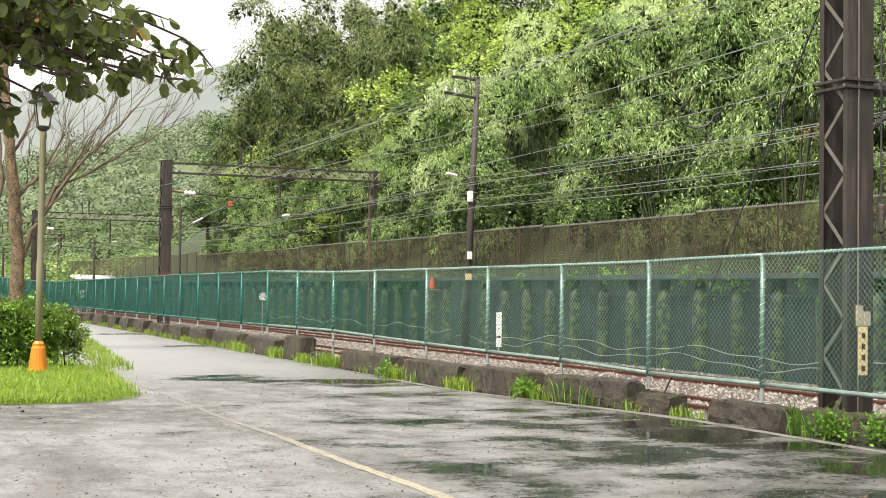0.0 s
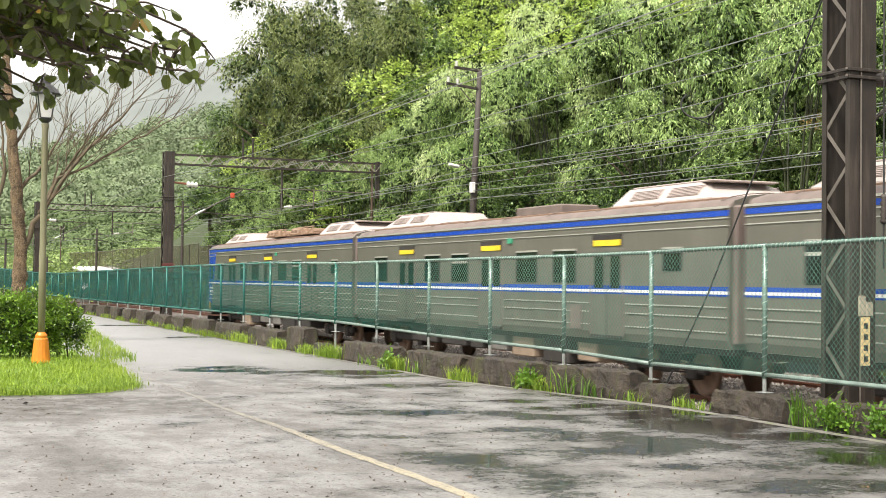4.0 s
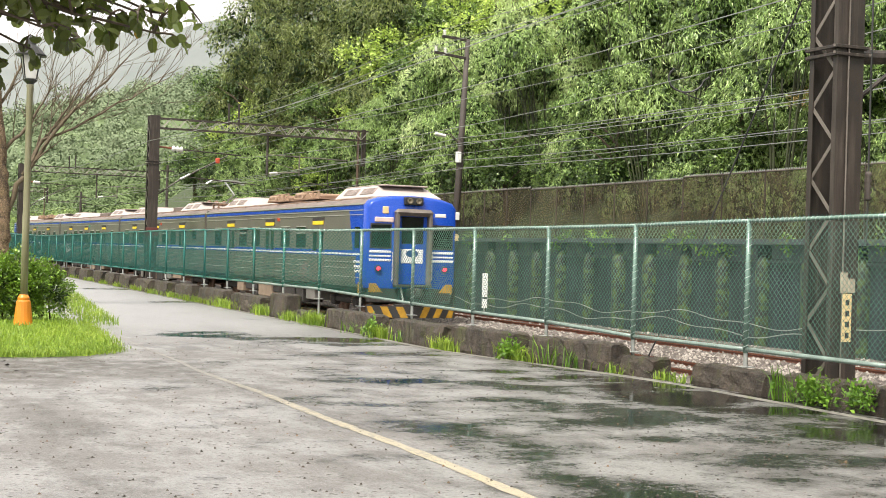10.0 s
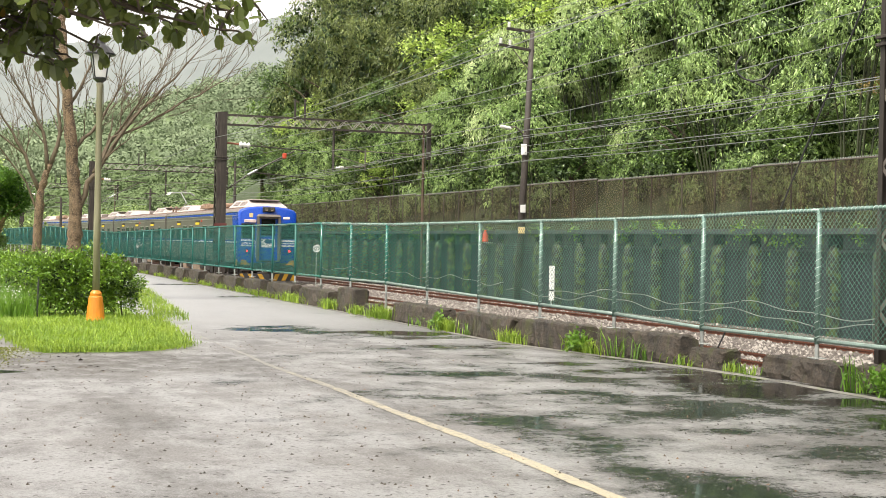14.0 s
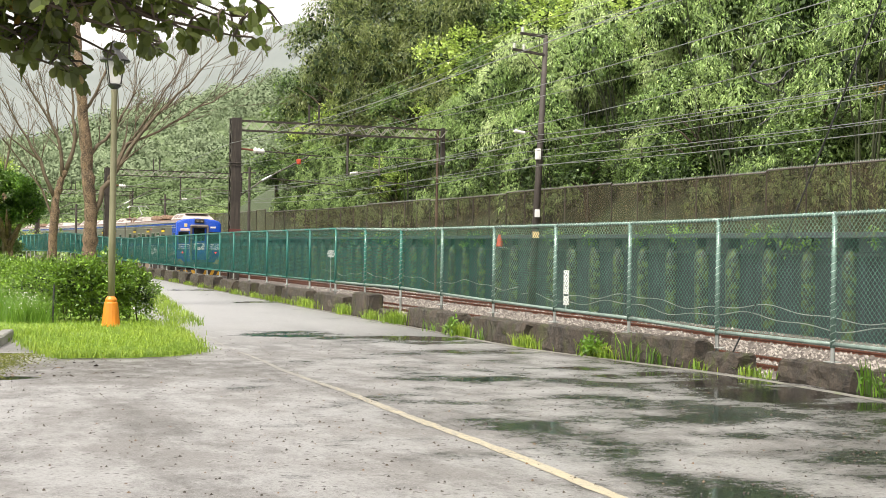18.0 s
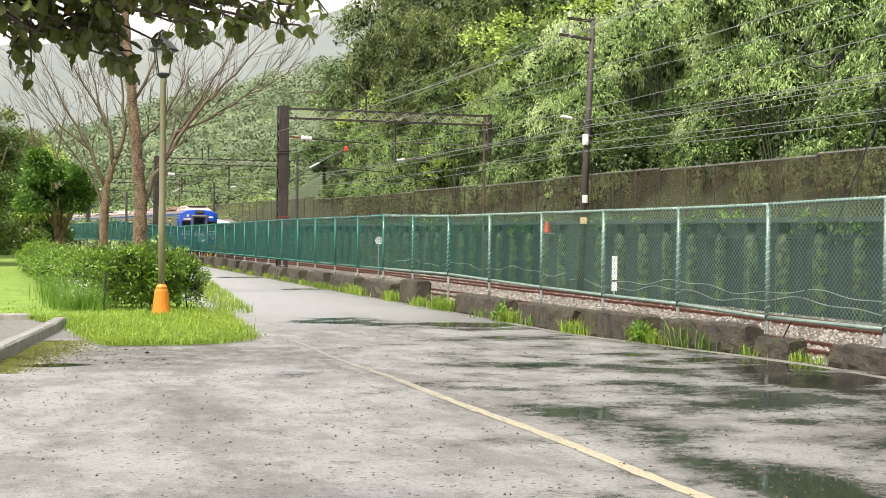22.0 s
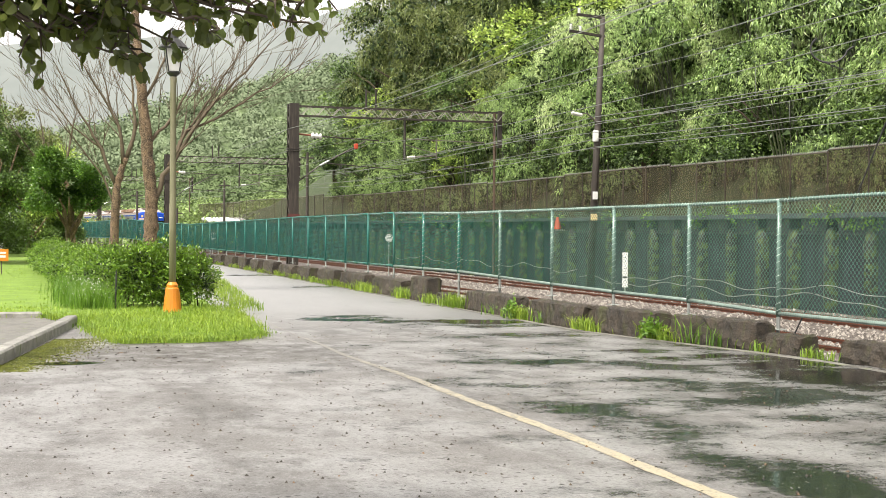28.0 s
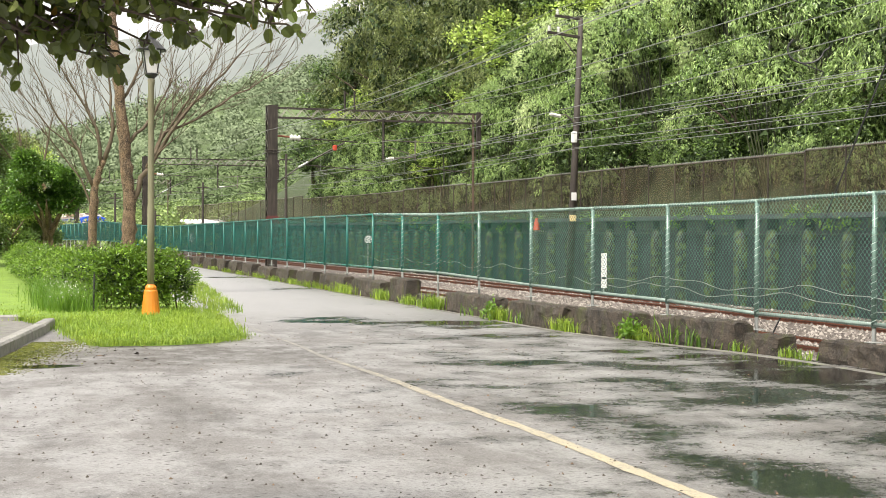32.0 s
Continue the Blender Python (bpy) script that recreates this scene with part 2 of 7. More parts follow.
def bark_mat():
    """Brown bark that flakes off in pale and rusty scales."""
    n = Nodes("flaking_bark")
    p = n.coord()
    big, f = n.noise(n.mapped(p, (1, 1, 0.5)), 7.0, 6, 0.7), n.noise(p, 38.0, 4, 0.7)
    scale = n.voronoi(n.mapped(p, (1, 1, 0.6)), 16.0).outputs["Distance"]
    col = n.mix(n.step(big, 0.38, 0.62), (0.04, 0.026, 0.016), (0.23, 0.15, 0.085))
    col = n.mix(n.step(f, 0.5, 0.62, 0, 0.8), col, (0.42, 0.31, 0.20))
    col = n.mix(n.step(scale, 0.14, 0.24, 0.8, 0.0), col, (0.05, 0.032, 0.02))
    return n.shade(col, 0.85, 0.0, n.bump(n.math("ADD", big, f), 1.0, 0.07))


def concrete(name, c=(0.26, 0.25, 0.225), moss=0.5, dark=(0.07, 0.065, 0.055), green=(0.09, 0.12, 0.03)):
    n = Nodes(name)
    p = n.coord("World")
    a, b, f = n.noise(p, 1.7, 6, 0.65), n.noise(p, 5.0, 5), n.noise(p, 60.0, 4, 0.7)
    col = n.mix(n.step(n.math("ADD", n.math("MULTIPLY", a, 0.5), n.math("MULTIPLY", b, 0.5)), 0.42, 0.60), dark, c)
    col = n.mix(n.step(f, 0.42, 0.62, 0, 0.75), col, tuple(x * 0.55 for x in c))
    col = n.mix(n.step(b, 0.62 - moss * 0.2, 0.75 - moss * 0.2, 0, 0.85), col, green)
    return n.shade(col, n.step(a, 0.3, 0.7, 0.45, 0.8), 0.0, n.bump(n.math("ADD", b, f), 0.6, 0.012))


def rough_block():
    """Old cast concrete, soaked dark, pitted, with moss in patches and a pale worn top."""
    n = Nodes("weathered_block_concrete")
    p = n.coord("World")
    a, b, f = n.noise(p, 2.4, 7, 0.7), n.noise(p, 9.0, 6, 0.7), n.noise(p, 34.0, 5, 0.75)
    col = n.mix(n.step(n.math("ADD", n.math("MULTIPLY", a, 0.5), n.math("MULTIPLY", b, 0.5)), 0.40, 0.60), (0.011, 0.0085, 0.0065), (0.074, 0.056, 0.039))
    col = n.mix(n.step(f, 0.52, 0.66, 0, 0.6), col, (0.13, 0.105, 0.078))
    col = n.mix(n.step(f, 0.34, 0.44, 0.8, 0.0), col, (0.007, 0.006, 0.005))
    run = n.noise(n.mapped(p, (3, 3, 0.5)), 2.0, 5, 0.65)
    col = n.mix(n.step(run, 0.53, 0.66, 0, 0.7), col, (0.055, 0.062, 0.014))
    return n.shade(col, n.step(a, 0.3, 0.7, 0.4, 0.8), 0.0, n.bump(n.math("ADD", b, f), 1.0, 0.035))


def wall_mat():
    """Old damp retaining wall: bluish dark concrete, streaked from above."""
    n = Nodes("retaining_wall_concrete")
    p = n.coord("World")
    streak = n.noise(n.mapped(p, (1.2, 1.2, 0.18)), 2.6, 6, 0.6)
    f = n.noise(p, 14.0, 5)
    col = n.mix(n.step(streak, 0.35, 0.65), (0.007, 0.010, 0.014), (0.022, 0.030, 0.037))
    col = n.mix(n.step(f, 0.5, 0.8, 0, 0.6), col, (0.03, 0.05, 0.03))
    return n.shade(col, 0.6, 0.0, n.bump(f, 0.4, 0.02))


def netting():
    """Brown shade netting, finer than the eye can part: half thread, half hole, with darker stains."""
    n = Nodes("brown_mesh_screen")
    p = n.coord("World")
    run = n.noise(n.mapped(p, (1, 1, 0.22)), 3.4, 6, 0.7)
    col = n.mix(n.step(run, 0.40, 0.60), (0.03, 0.025, 0.012), (0.105, 0.085, 0.042))
    n.shade(col, 0.7)
    hole = n.t.nodes.new("ShaderNodeBsdfTransparent")
    m = n.t.nodes.new("ShaderNodeMixShader")
    n.put(m.inputs[0], n.step(n.noise(p, 0.5, 4), 0.35, 0.65, 0.33, 0.42))
    n.t.links.new(hole.outputs[0], m.inputs[1])
    n.t.links.new(n.bsdf, m.inputs[2])
    n.t.links.new(m.outputs[0], n.out.inputs["Surface"])
    return n.mat


ASPHALT = wet_asphalt()
CONCRETE = rough_block()
KERB = concrete("kerb_concrete", (0.36, 0.35, 0.32), 0.2, (0.16, 0.152, 0.138))
EDGE = concrete("edge_strip_concrete", (0.24, 0.228, 0.20), 0.3, (0.08, 0.075, 0.065))
WALL = wall_mat()
MOSS = concrete("mossy_concrete", (0.03, 0.038, 0.028), 0.75, (0.010, 0.014, 0.012), (0.065, 0.10, 0.02))
CAP = concrete("wall_cap_concrete", (0.06, 0.072, 0.076), 0.3, (0.03, 0.037, 0.04))
FENCE_GREEN = plain("green_coated_wire", (0.017, 0.15, 0.125), 0.5, 0.0, 0.25)
# paler wire for the nearer panels: glints on the wire put into its colour
FENCE_MID = plain("mid_green_wire", (0.035, 0.165, 0.13), 0.2, 0.0, 0.25)
FENCE_GLINT = plain("glint_pale_wire", (0.14, 0.28, 0.225), 0.2, 0.0, 0.3)
FENCE_RAIL = plain("pale_green_rail", (0.17, 0.27, 0.225), 0.25, 0.15, 0.35, 6.0, 0.2, 60.0)
WIRE_GREEN = plain("pale_wrapped_wire", (0.52, 0.64, 0.58), 0.25, 0.1, 0.3)
GALV = plain("galvanised_steel", (0.5, 0.52, 0.5), 0.4, 0.7, 0.3)
RUST_RAIL = plain("rusty_rail", (0.19, 0.07, 0.04), 0.5, 0.3, 0.45, 5.0, 0.3)
RAIL_TOP = plain("polished_rail_head", (0.45, 0.40, 0.37), 0.25, 0.9, 0.2)
BROWN_STEEL = plain("brown_painted_steel", (0.045, 0.036, 0.030), 0.5, 0.2, 0.4, 2.0, 0.25, 30.0, (0.095, 0.077, 0.063))
BROWN_LIGHT = plain("worn_brown_steel", (0.20, 0.175, 0.15), 0.5, 0.3, 0.4, 3.0, 0.25, 30.0)
CABLE_GREY = plain("grey_cable_sheath", (0.27, 0.27, 0.25), 0.5)
RAIL_PALE = plain("pale_worn_rail", (0.25, 0.32, 0.285), 0.35, 0.1, 0.35, 6.0, 0.2, 60.0)
TRUSS_STEEL = plain("grey_weathered_lattice", (0.40, 0.37, 0.33), 0.5, 0.0, 0.4, 3.0, 0.25, 30.0)
WIRE_MAT = plain("overhead_wire", (0.32, 0.325, 0.32), 0.4, 0.5, 0.2)
SCREEN_BROWN = netting()
POLE_MAT = plain("dark_wood_pole", (0.07, 0.058, 0.05), 0.7, 0.0, 0.4, 3.0, 0.4)
WHITE = plain("white_paint", (0.78, 0.78, 0.76), 0.4, 0.0, 0.12)
BLACK = plain("black_paint", (0.03, 0.03, 0.03), 0.45, 0.0, 0.3)
RED = plain("red_paint", (0.50, 0.07, 0.03), 0.45)
ORANGE = plain("orange_paint", (0.70, 0.235, 0.014), 0.45, 0.0, 0.25)
YELLOW = plain("yellow_paint", (0.85, 0.62, 0.03), 0.4, 0.0, 0.15)
AMBER = plain("amber_board", (0.78, 0.60, 0.30), 0.5, 0.0, 0.2)
PALE_PLATE = plain("worn_pale_plate", (0.42, 0.37, 0.28), 0.6, 0.0, 0.4)
OLIVE_POST = plain("olive_lamp_post", (0.22, 0.21, 0.125), 0.45, 0.1, 0.3, 2.0, 0.2, 40.0, (0.3, 0.28, 0.2))
CERAMIC = plain("white_ceramic", (0.75, 0.74, 0.7), 0.25)
BLUE_SIGN = plain("blue_paint", (0.04, 0.16, 0.42), 0.4)
STAINLESS = plain("unpainted_stainless_side", (0.185, 0.176, 0.147), 0.36, 0.3, 0.2, 1.2, 0.06, 20.0, (0.14, 0.132, 0.11))
TRAIN_BLUE = plain("train_blue_paint", (0.008, 0.065, 0.45), 0.25, 0.0, 0.2, 1.5, 0.05)
TRAIN_WHITE = plain("train_white_stripe", (0.82, 0.83, 0.84), 0.3, 0.0, 0.08)
RIB = plain("bright_rib", (0.55, 0.54, 0.49), 0.3, 0.4, 0.15)
ROOF_GREY = plain("sooty_roof", (0.21, 0.165, 0.145), 0.6, 0.1, 0.35, 2.0, 0.3)
COWL = plain("cooling_unit_cowl", (0.55, 0.49, 0.46), 0.45, 0.1, 0.2, 1.5, 0.15, 30.0, (0.42, 0.36, 0.32))
COWL_SIDE = plain("cooling_unit_side", (0.42, 0.35, 0.32), 0.55, 0.1, 0.25)
RUST_BROWN = plain("rusty_roof_gear", (0.30, 0.19, 0.13), 0.65, 0.2, 0.4)
UNDER = plain("under_frame_black", (0.045, 0.04, 0.036), 0.7, 0.1, 0.35)
WORN = plain("worn_gangway_steel", (0.19, 0.165, 0.145), 0.55, 0.15, 0.45, 3.0, 0.3, 30.0, (0.10, 0.085, 0.07))
TAN = plain("tan_roof_box", (0.40, 0.27, 0.185), 0.6, 0.05, 0.3, 2.0, 0.2, 30.0, (0.28, 0.19, 0.13))
AMBER_RUST = plain("amber_rusty_box", (0.5, 0.30, 0.10), 0.6, 0.0, 0.3)
PLOUGH_YELLOW = plain("grimy_warning_yellow", (0.48, 0.27, 0.022), 0.5, 0.0, 0.45, 5.0, 0.2)
CRATE = plain("brown_equipment_box", (0.33, 0.25, 0.18), 0.65, 0.1, 0.3)
GREYBOX = plain("grey_equipment_box", (0.22, 0.21, 0.19), 0.6, 0.1, 0.3)
BARK = bark_mat()
TWIG = plain("grey_twig", (0.13, 0.098, 0.062), 0.8, 0.0, 0.4, 6.0, 0.5)
DARK_BARK = plain("dark_bark", (0.10, 0.075, 0.05), 0.85, 0.0, 0.5, 8.0, 0.8)
CANE = plain("bamboo_cane", (0.055, 0.065, 0.028), 0.5, 0.0, 0.4, 3.0)
GLASS_DARK = Nodes("tinted_window").shade((0.006, 0.010, 0.010), 0.12, 0.0)
SHADE_GLASS = Nodes("white_lamp_glass").shade((0.75, 0.75, 0.72), 0.25, 0.0, Transmission_Weight=0.3)
_n = Nodes("red_tail_lamp")
TAIL_RED = _n.shade((0.6, 0.01, 0.02), 0.2, 0.0, Emission_Color=(1.0, 0.03, 0.06, 1), Emission_Strength=1.3)
_n = Nodes("head_lamp_glass")
HEAD_GLASS = _n.shade((0.14, 0.12, 0.085), 0.12, 0.0)
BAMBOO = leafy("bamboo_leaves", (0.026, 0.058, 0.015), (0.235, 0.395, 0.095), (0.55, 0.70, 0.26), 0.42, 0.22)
# paler copy of the bamboo: light on the upper hill put into the colour
BAMBOO_LIT = leafy("bamboo_leaves_lit", (0.18, 0.28, 0.09), (0.62, 0.78, 0.32), (0.84, 0.94, 0.52), 0.42, 0.42, None, 0.25)
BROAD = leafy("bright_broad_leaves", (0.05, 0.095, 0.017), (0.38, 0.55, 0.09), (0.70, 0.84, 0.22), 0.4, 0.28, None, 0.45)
PATH_SLAB = concrete("path_concrete", (0.22, 0.21, 0.19), 0.25, (0.10, 0.095, 0.085))
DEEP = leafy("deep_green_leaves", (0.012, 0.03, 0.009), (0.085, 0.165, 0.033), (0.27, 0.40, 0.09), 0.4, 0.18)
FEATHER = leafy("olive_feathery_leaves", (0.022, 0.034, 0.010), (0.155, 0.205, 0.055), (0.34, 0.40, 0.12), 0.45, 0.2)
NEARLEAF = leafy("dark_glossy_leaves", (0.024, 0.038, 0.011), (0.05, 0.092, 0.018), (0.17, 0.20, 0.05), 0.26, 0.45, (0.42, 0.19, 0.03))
HEDGE = leafy("hedge_leaves", (0.016, 0.05, 0.006), (0.095, 0.21, 0.018), (0.34, 0.52, 0.06), 0.35)
RUSSET = leafy("withered_russet_leaves", (0.05, 0.04, 0.012), (0.30, 0.22, 0.06), (0.58, 0.40, 0.13), 0.45, 0.25)
BUSHTREE = leafy("dense_dark_crown", (0.015, 0.05, 0.008), (0.075, 0.18, 0.02), (0.22, 0.38, 0.05), 0.4, 0.2)
GRASS = leafy("fresh_grass", (0.08, 0.17, 0.016), (0.21, 0.335, 0.028), (0.42, 0.53, 0.07), 0.5, 0.3)
MOSSY = leafy("ground_moss", (0.05, 0.06, 0.01), (0.13, 0.15, 0.02), (0.26, 0.29, 0.04), 0.7, 0.1)
WEED = leafy("weed_leaves", (0.04, 0.10, 0.01), (0.115, 0.25, 0.02), (0.25, 0.42, 0.05), 0.45, 0.3)
PETAL = plain("white_petals", (0.8, 0.8, 0.76), 0.6)
# pale, flat leaf tones imitate mist; the upper tier is paler still
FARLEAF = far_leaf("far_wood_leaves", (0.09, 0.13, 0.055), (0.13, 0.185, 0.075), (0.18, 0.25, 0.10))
FARMIST = far_leaf("mist_painted_leaves", (0.14, 0.185, 0.10), (0.18, 0.23, 0.13), (0.225, 0.28, 0.16))
SCRUB = leafy("light_scrub_leaves", (0.05, 0.085, 0.02), (0.19, 0.29, 0.075), (0.38, 0.50, 0.16), 0.5, 0.2)
# dark leaf colour stands in for the shade inside crowns and hedges
INNER_SHADE = leafy("inner_foliage", (0.014, 0.028, 0.008), (0.035, 0.065, 0.017), (0.065, 0.11, 0.03), 0.8, 0.1)
IVY = leafy("wall_creeper_leaves", (0.05, 0.12, 0.015), (0.13, 0.25, 0.03), (0.25, 0.40, 0.06))


def soil_mat(name, a, b, scale=4.0):
    n = Nodes(name)
    p = n.coord("World")
    x, y = n.noise(p, scale, 6), n.noise(p, scale * 12, 4)
    return n.shade(n.mix(n.step(n.math("ADD", x, y), 0.7, 1.3), a, b), 0.9, 0.0, n.bump(n.math("ADD", x, y), 0.7, 0.03))


SOIL = soil_mat("hill_soil_and_litter", (0.02, 0.03, 0.012), (0.06, 0.085, 0.03))
TURF = soil_mat("lawn_turf", (0.09, 0.155, 0.018), (0.20, 0.31, 0.035), 1.3)
BALLAST_BED = soil_mat("ballast_bed", (0.05, 0.04, 0.034), (0.17, 0.145, 0.13), 9.0)
_n = Nodes("ballast_stone")
STONE = _n.shade(_n.ramp(_n.island(), [(0.0, (0.045, 0.036, 0.03)), (0.5, (0.145, 0.125, 0.108)), (1.0, (0.36, 0.33, 0.29))]), 0.7)
_n = Nodes("pebble_and_litter")
PEBBLE = _n.shade(_n.ramp(_n.island(), [(0.0, (0.02, 0.016, 0.012)), (0.8, (0.06, 0.045, 0.03)), (1.0, (0.2, 0.12, 0.06))]), 0.6)


def line_mat():
    n = Nodes("worn_yellow_line_paint")
    p = n.coord("World")
    f = n.noise(p, 22.0, 5, 0.7)
    worn = n.math("ADD", n.math("ADD", f, n.math("MULTIPLY", n.math("SUBTRACT", n.noise(p, 5.0, 4, 0.7), 0.5), 0.35)), n.step(n.axis(p, 1), 9.0, 20.0, 0.05, -0.2))
    col = n.mix(n.step(worn, 0.38, 0.52), (0.17, 0.16, 0.145), (0.40, 0.345, 0.235))
    col = n.mix(n.step(n.noise(p, 3.0, 3), 0.45, 0.7, 0.0, 0.6), col, (0.34, 0.31, 0.25))
    col = n.mix(n.step(n.noise(p, 70.0, 3, 0.8), 0.36, 0.44, 0.8, 0.0), col, (0.07, 0.065, 0.055))
    return n.shade(col, 0.4, 0.0, n.bump(f, 0.3, 0.004))


LINE = line_mat()


def far_mat(name, a, b, scale):
    """Wooded ridge, plain distance, with rain mist painted into its colour."""
    n = Nodes(name)
    x = n.noise(n.coord("World"), scale, 6, 0.65)
    return n.shade(n.mix(n.step(x, 0.35, 0.65), a, b), 1.0)


RIDGE_NEAR = far_mat("mist_painted_slope", (0.08, 0.115, 0.05), (0.12, 0.165, 0.07), 0.06)
RIDGE_FAR = far_mat("mist_painted_ridge", (0.15, 0.168, 0.162), (0.185, 0.203, 0.195), 0.02)
# ---- building tools ----
BEND_FROM, BEND_RADIUS, TRACK_X = 60.0, 900.0, 15.04


def at(x, s, z=0.0):
    """A point x metres right of the eye's line, s metres along the railway, which bends to the left far off."""
    if s <= BEND_FROM:
        return (x, s, z)
    a = (s - BEND_FROM) / BEND_RADIUS
    r = BEND_RADIUS + x - TRACK_X
    return (TRACK_X - BEND_RADIUS + r * math.cos(a), BEND_FROM + r * math.sin(a), z)


def heading(s):
    return math.degrees(max(0.0, s - BEND_FROM) / BEND_RADIUS)


def lerp(table, x):
    return float(np.interp(x, [a for a, _ in table], [b for _, b in table]))


class Geo:
    """Collects points and faces of one mesh."""

    def __init__(self):
        self.v, self.f = [], []

    def add(self, vs, fs):
        k = len(self.v)
        self.v.extend(tuple(p) for p in vs)
        self.f.extend(tuple(i + k for i in q) for q in fs)
        return self

    def box(self, a, b, m=None):
        (x0, y0, z0), (x1, y1, z1) = a, b
        vs = [Vector(p) for p in ((x0, y0, z0), (x1, y0, z0), (x1, y1, z0), (x0, y1, z0), (x0, y0, z1), (x1, y0, z1), (x1, y1, z1), (x0, y1, z1))]
        if m:
            vs = [m @ p for p in vs]
        return self.add(vs, [(3, 2, 1, 0), (4, 5, 6, 7), (0, 1, 5, 4), (1, 2, 6, 5), (2, 3, 7, 6), (3, 0, 4, 7)])

    def soft(self, a, b, r=0.02, m=None, jitter=0.0, taper=0.0):
        """A box with chamfered edges; jitter roughens it, taper narrows its top."""
        lo, hi = Vector(a), Vector(b)
        c, h = (lo + hi) / 2, (hi - lo) / 2
        vs, idx = [], {}
        for sx in (-1, 1):
            for sy in (-1, 1):
                for sz in (-1, 1):
                    for k in range(3):
                        d = [h[i] - (0 if i == k else r) for i in range(3)]
                        p = Vector((c.x + sx * d[0], c.y + sy * d[1], c.z + sz * d[2]))
                        if taper and sz > 0:
                            p.x, p.y = c.x + (p.x - c.x) * (1 - taper), c.y + (p.y - c.y) * (1 - taper * 0.4)
                        if jitter:
                            p += Vector((random.uniform(-1, 1), random.uniform(-1, 1), random.uniform(-1, 1))) * jitter
                        idx[sx, sy, sz, k] = len(vs)
                        vs.append(m @ p if m else p)
        fs = []
        for k in range(3):
            i, j = (k + 1) % 3, (k + 2) % 3
            for s in (-1, 1):
                q = []
                for u, w in ((-1, -1), (1, -1), (1, 1), (-1, 1)):
                    key = [0, 0, 0]
                    key[k], key[i], key[j] = s, u, w
                    q.append(idx[(*key, k)])
                fs.append(q if s > 0 else q[::-1])
            for u in (-1, 1):
                for w in (-1, 1):
                    e = []
                    for s in (-1, 1):
                        key = [0, 0, 0]
                        key[k], key[i], key[j] = s, u, w
                        e.append((idx[(*key, i)], idx[(*key, j)]))
                    q = [e[0][0], e[1][0], e[1][1], e[0][1]]
                    fs.append(q if u * w < 0 else q[::-1])
        for sx in (-1, 1):
            for sy in (-1, 1):
                for sz in (-1, 1):
                    q = [idx[sx, sy, sz, k] for k in range(3)]
                    fs.append(q if sx * sy * sz > 0 else q[::-1])
        return self.add(vs, fs)

    def tube(self, pts, radii, n=6, cap=True):
        pts = [Vector(p) for p in pts]
        if not isinstance(radii, (list, tuple)):
            radii = [radii] * len(pts)
        vs, fs = [], []
        for i, p in enumerate(pts):
            d = (pts[min(i + 1, len(pts) - 1)] - pts[max(i - 1, 0)]).normalized()
            a = d.orthogonal().normalized() if i == 0 else (a - d * a.dot(d)).normalized()
            b = d.cross(a)
            for k in range(n):
                t = 2 * math.pi * k / n
                vs.append(p + (a * math.cos(t) + b * math.sin(t)) * radii[i])
        for i in range(len(pts) - 1):
            for k in range(n):
                fs.append((i * n + k, i * n + (k + 1) % n, (i + 1) * n + (k + 1) % n, (i + 1) * n + k))
        if cap:
            fs.append(tuple(range(n))[::-1])
            fs.append(tuple((len(pts) - 1) * n + k for k in range(n)))
        return self.add(vs, fs)

    def lathe(self, prof, n=12, c=(0, 0, 0)):
        vs = [(c[0] + r * math.cos(2 * math.pi * k / n), c[1] + r * math.sin(2 * math.pi * k / n), c[2] + z) for r, z in prof for k in range(n)]
        fs = [(i * n + k, i * n + (k + 1) % n, (i + 1) * n + (k + 1) % n, (i + 1) * n + k) for i in range(len(prof) - 1) for k in range(n)]
        fs += [tuple(range(n))[::-1], tuple((len(prof) - 1) * n + k for k in range(n))]
        return self.add(vs, fs)

    def sweep(self, prof, rings, closed=True, cap=True):
        """prof: (x, z) points; rings: functions or matrices that place the profile."""
        n, vs, fs = len(prof), [], []
        for m in rings:
            vs.extend(m(x, z) if callable(m) else m @ Vector((x, 0, z)) for x, z in prof)
        for i in range(len(rings) - 1):
            for k in range(n if closed else n - 1):
                fs.append((i * n + k, i * n + (k + 1) % n, (i + 1) * n + (k + 1) % n, (i + 1) * n + k))
        if cap and closed:
            fs += [tuple(range(n)), tuple((len(rings) - 1) * n + k for k in range(n))[::-1]]
        return self.add(vs, fs)

    def mesh(self, name, smooth=False):
        me = bpy.data.meshes.new(name)
        me.from_pydata(self.v, [], self.f)
        if smooth:
            me.polygons.foreach_set("use_smooth", [True] * len(me.polygons))
        me.update()
        return me


def fast_mesh(name, v, k=4):
    """A mesh of loose faces, k corners each, from an array of their corners."""
    v = np.ascontiguousarray(v, dtype=np.float32).reshape(-1, 3)
    n = len(v)
    me = bpy.data.meshes.new(name)
    me.vertices.add(n)
    me.vertices.foreach_set("co", v.ravel())
    me.loops.add(n)
    me.loops.foreach_set("vertex_index", np.arange(n, dtype=np.int32))
    me.polygons.add(n // k)
    me.polygons.foreach_set("loop_start", np.arange(0, n, k, dtype=np.int32))
    me.update(calc_edges=True)
    return me


def part(name, geo, material, parent=None, label="", smooth=False):
    me = geo.mesh(name, smooth) if isinstance(geo, Geo) else geo
    if material and not me.materials:
        me.materials.append(material)
    ob = new(name, me)
    if parent:
        ob.parent = parent
    return tagged(ob, label) if label else ob


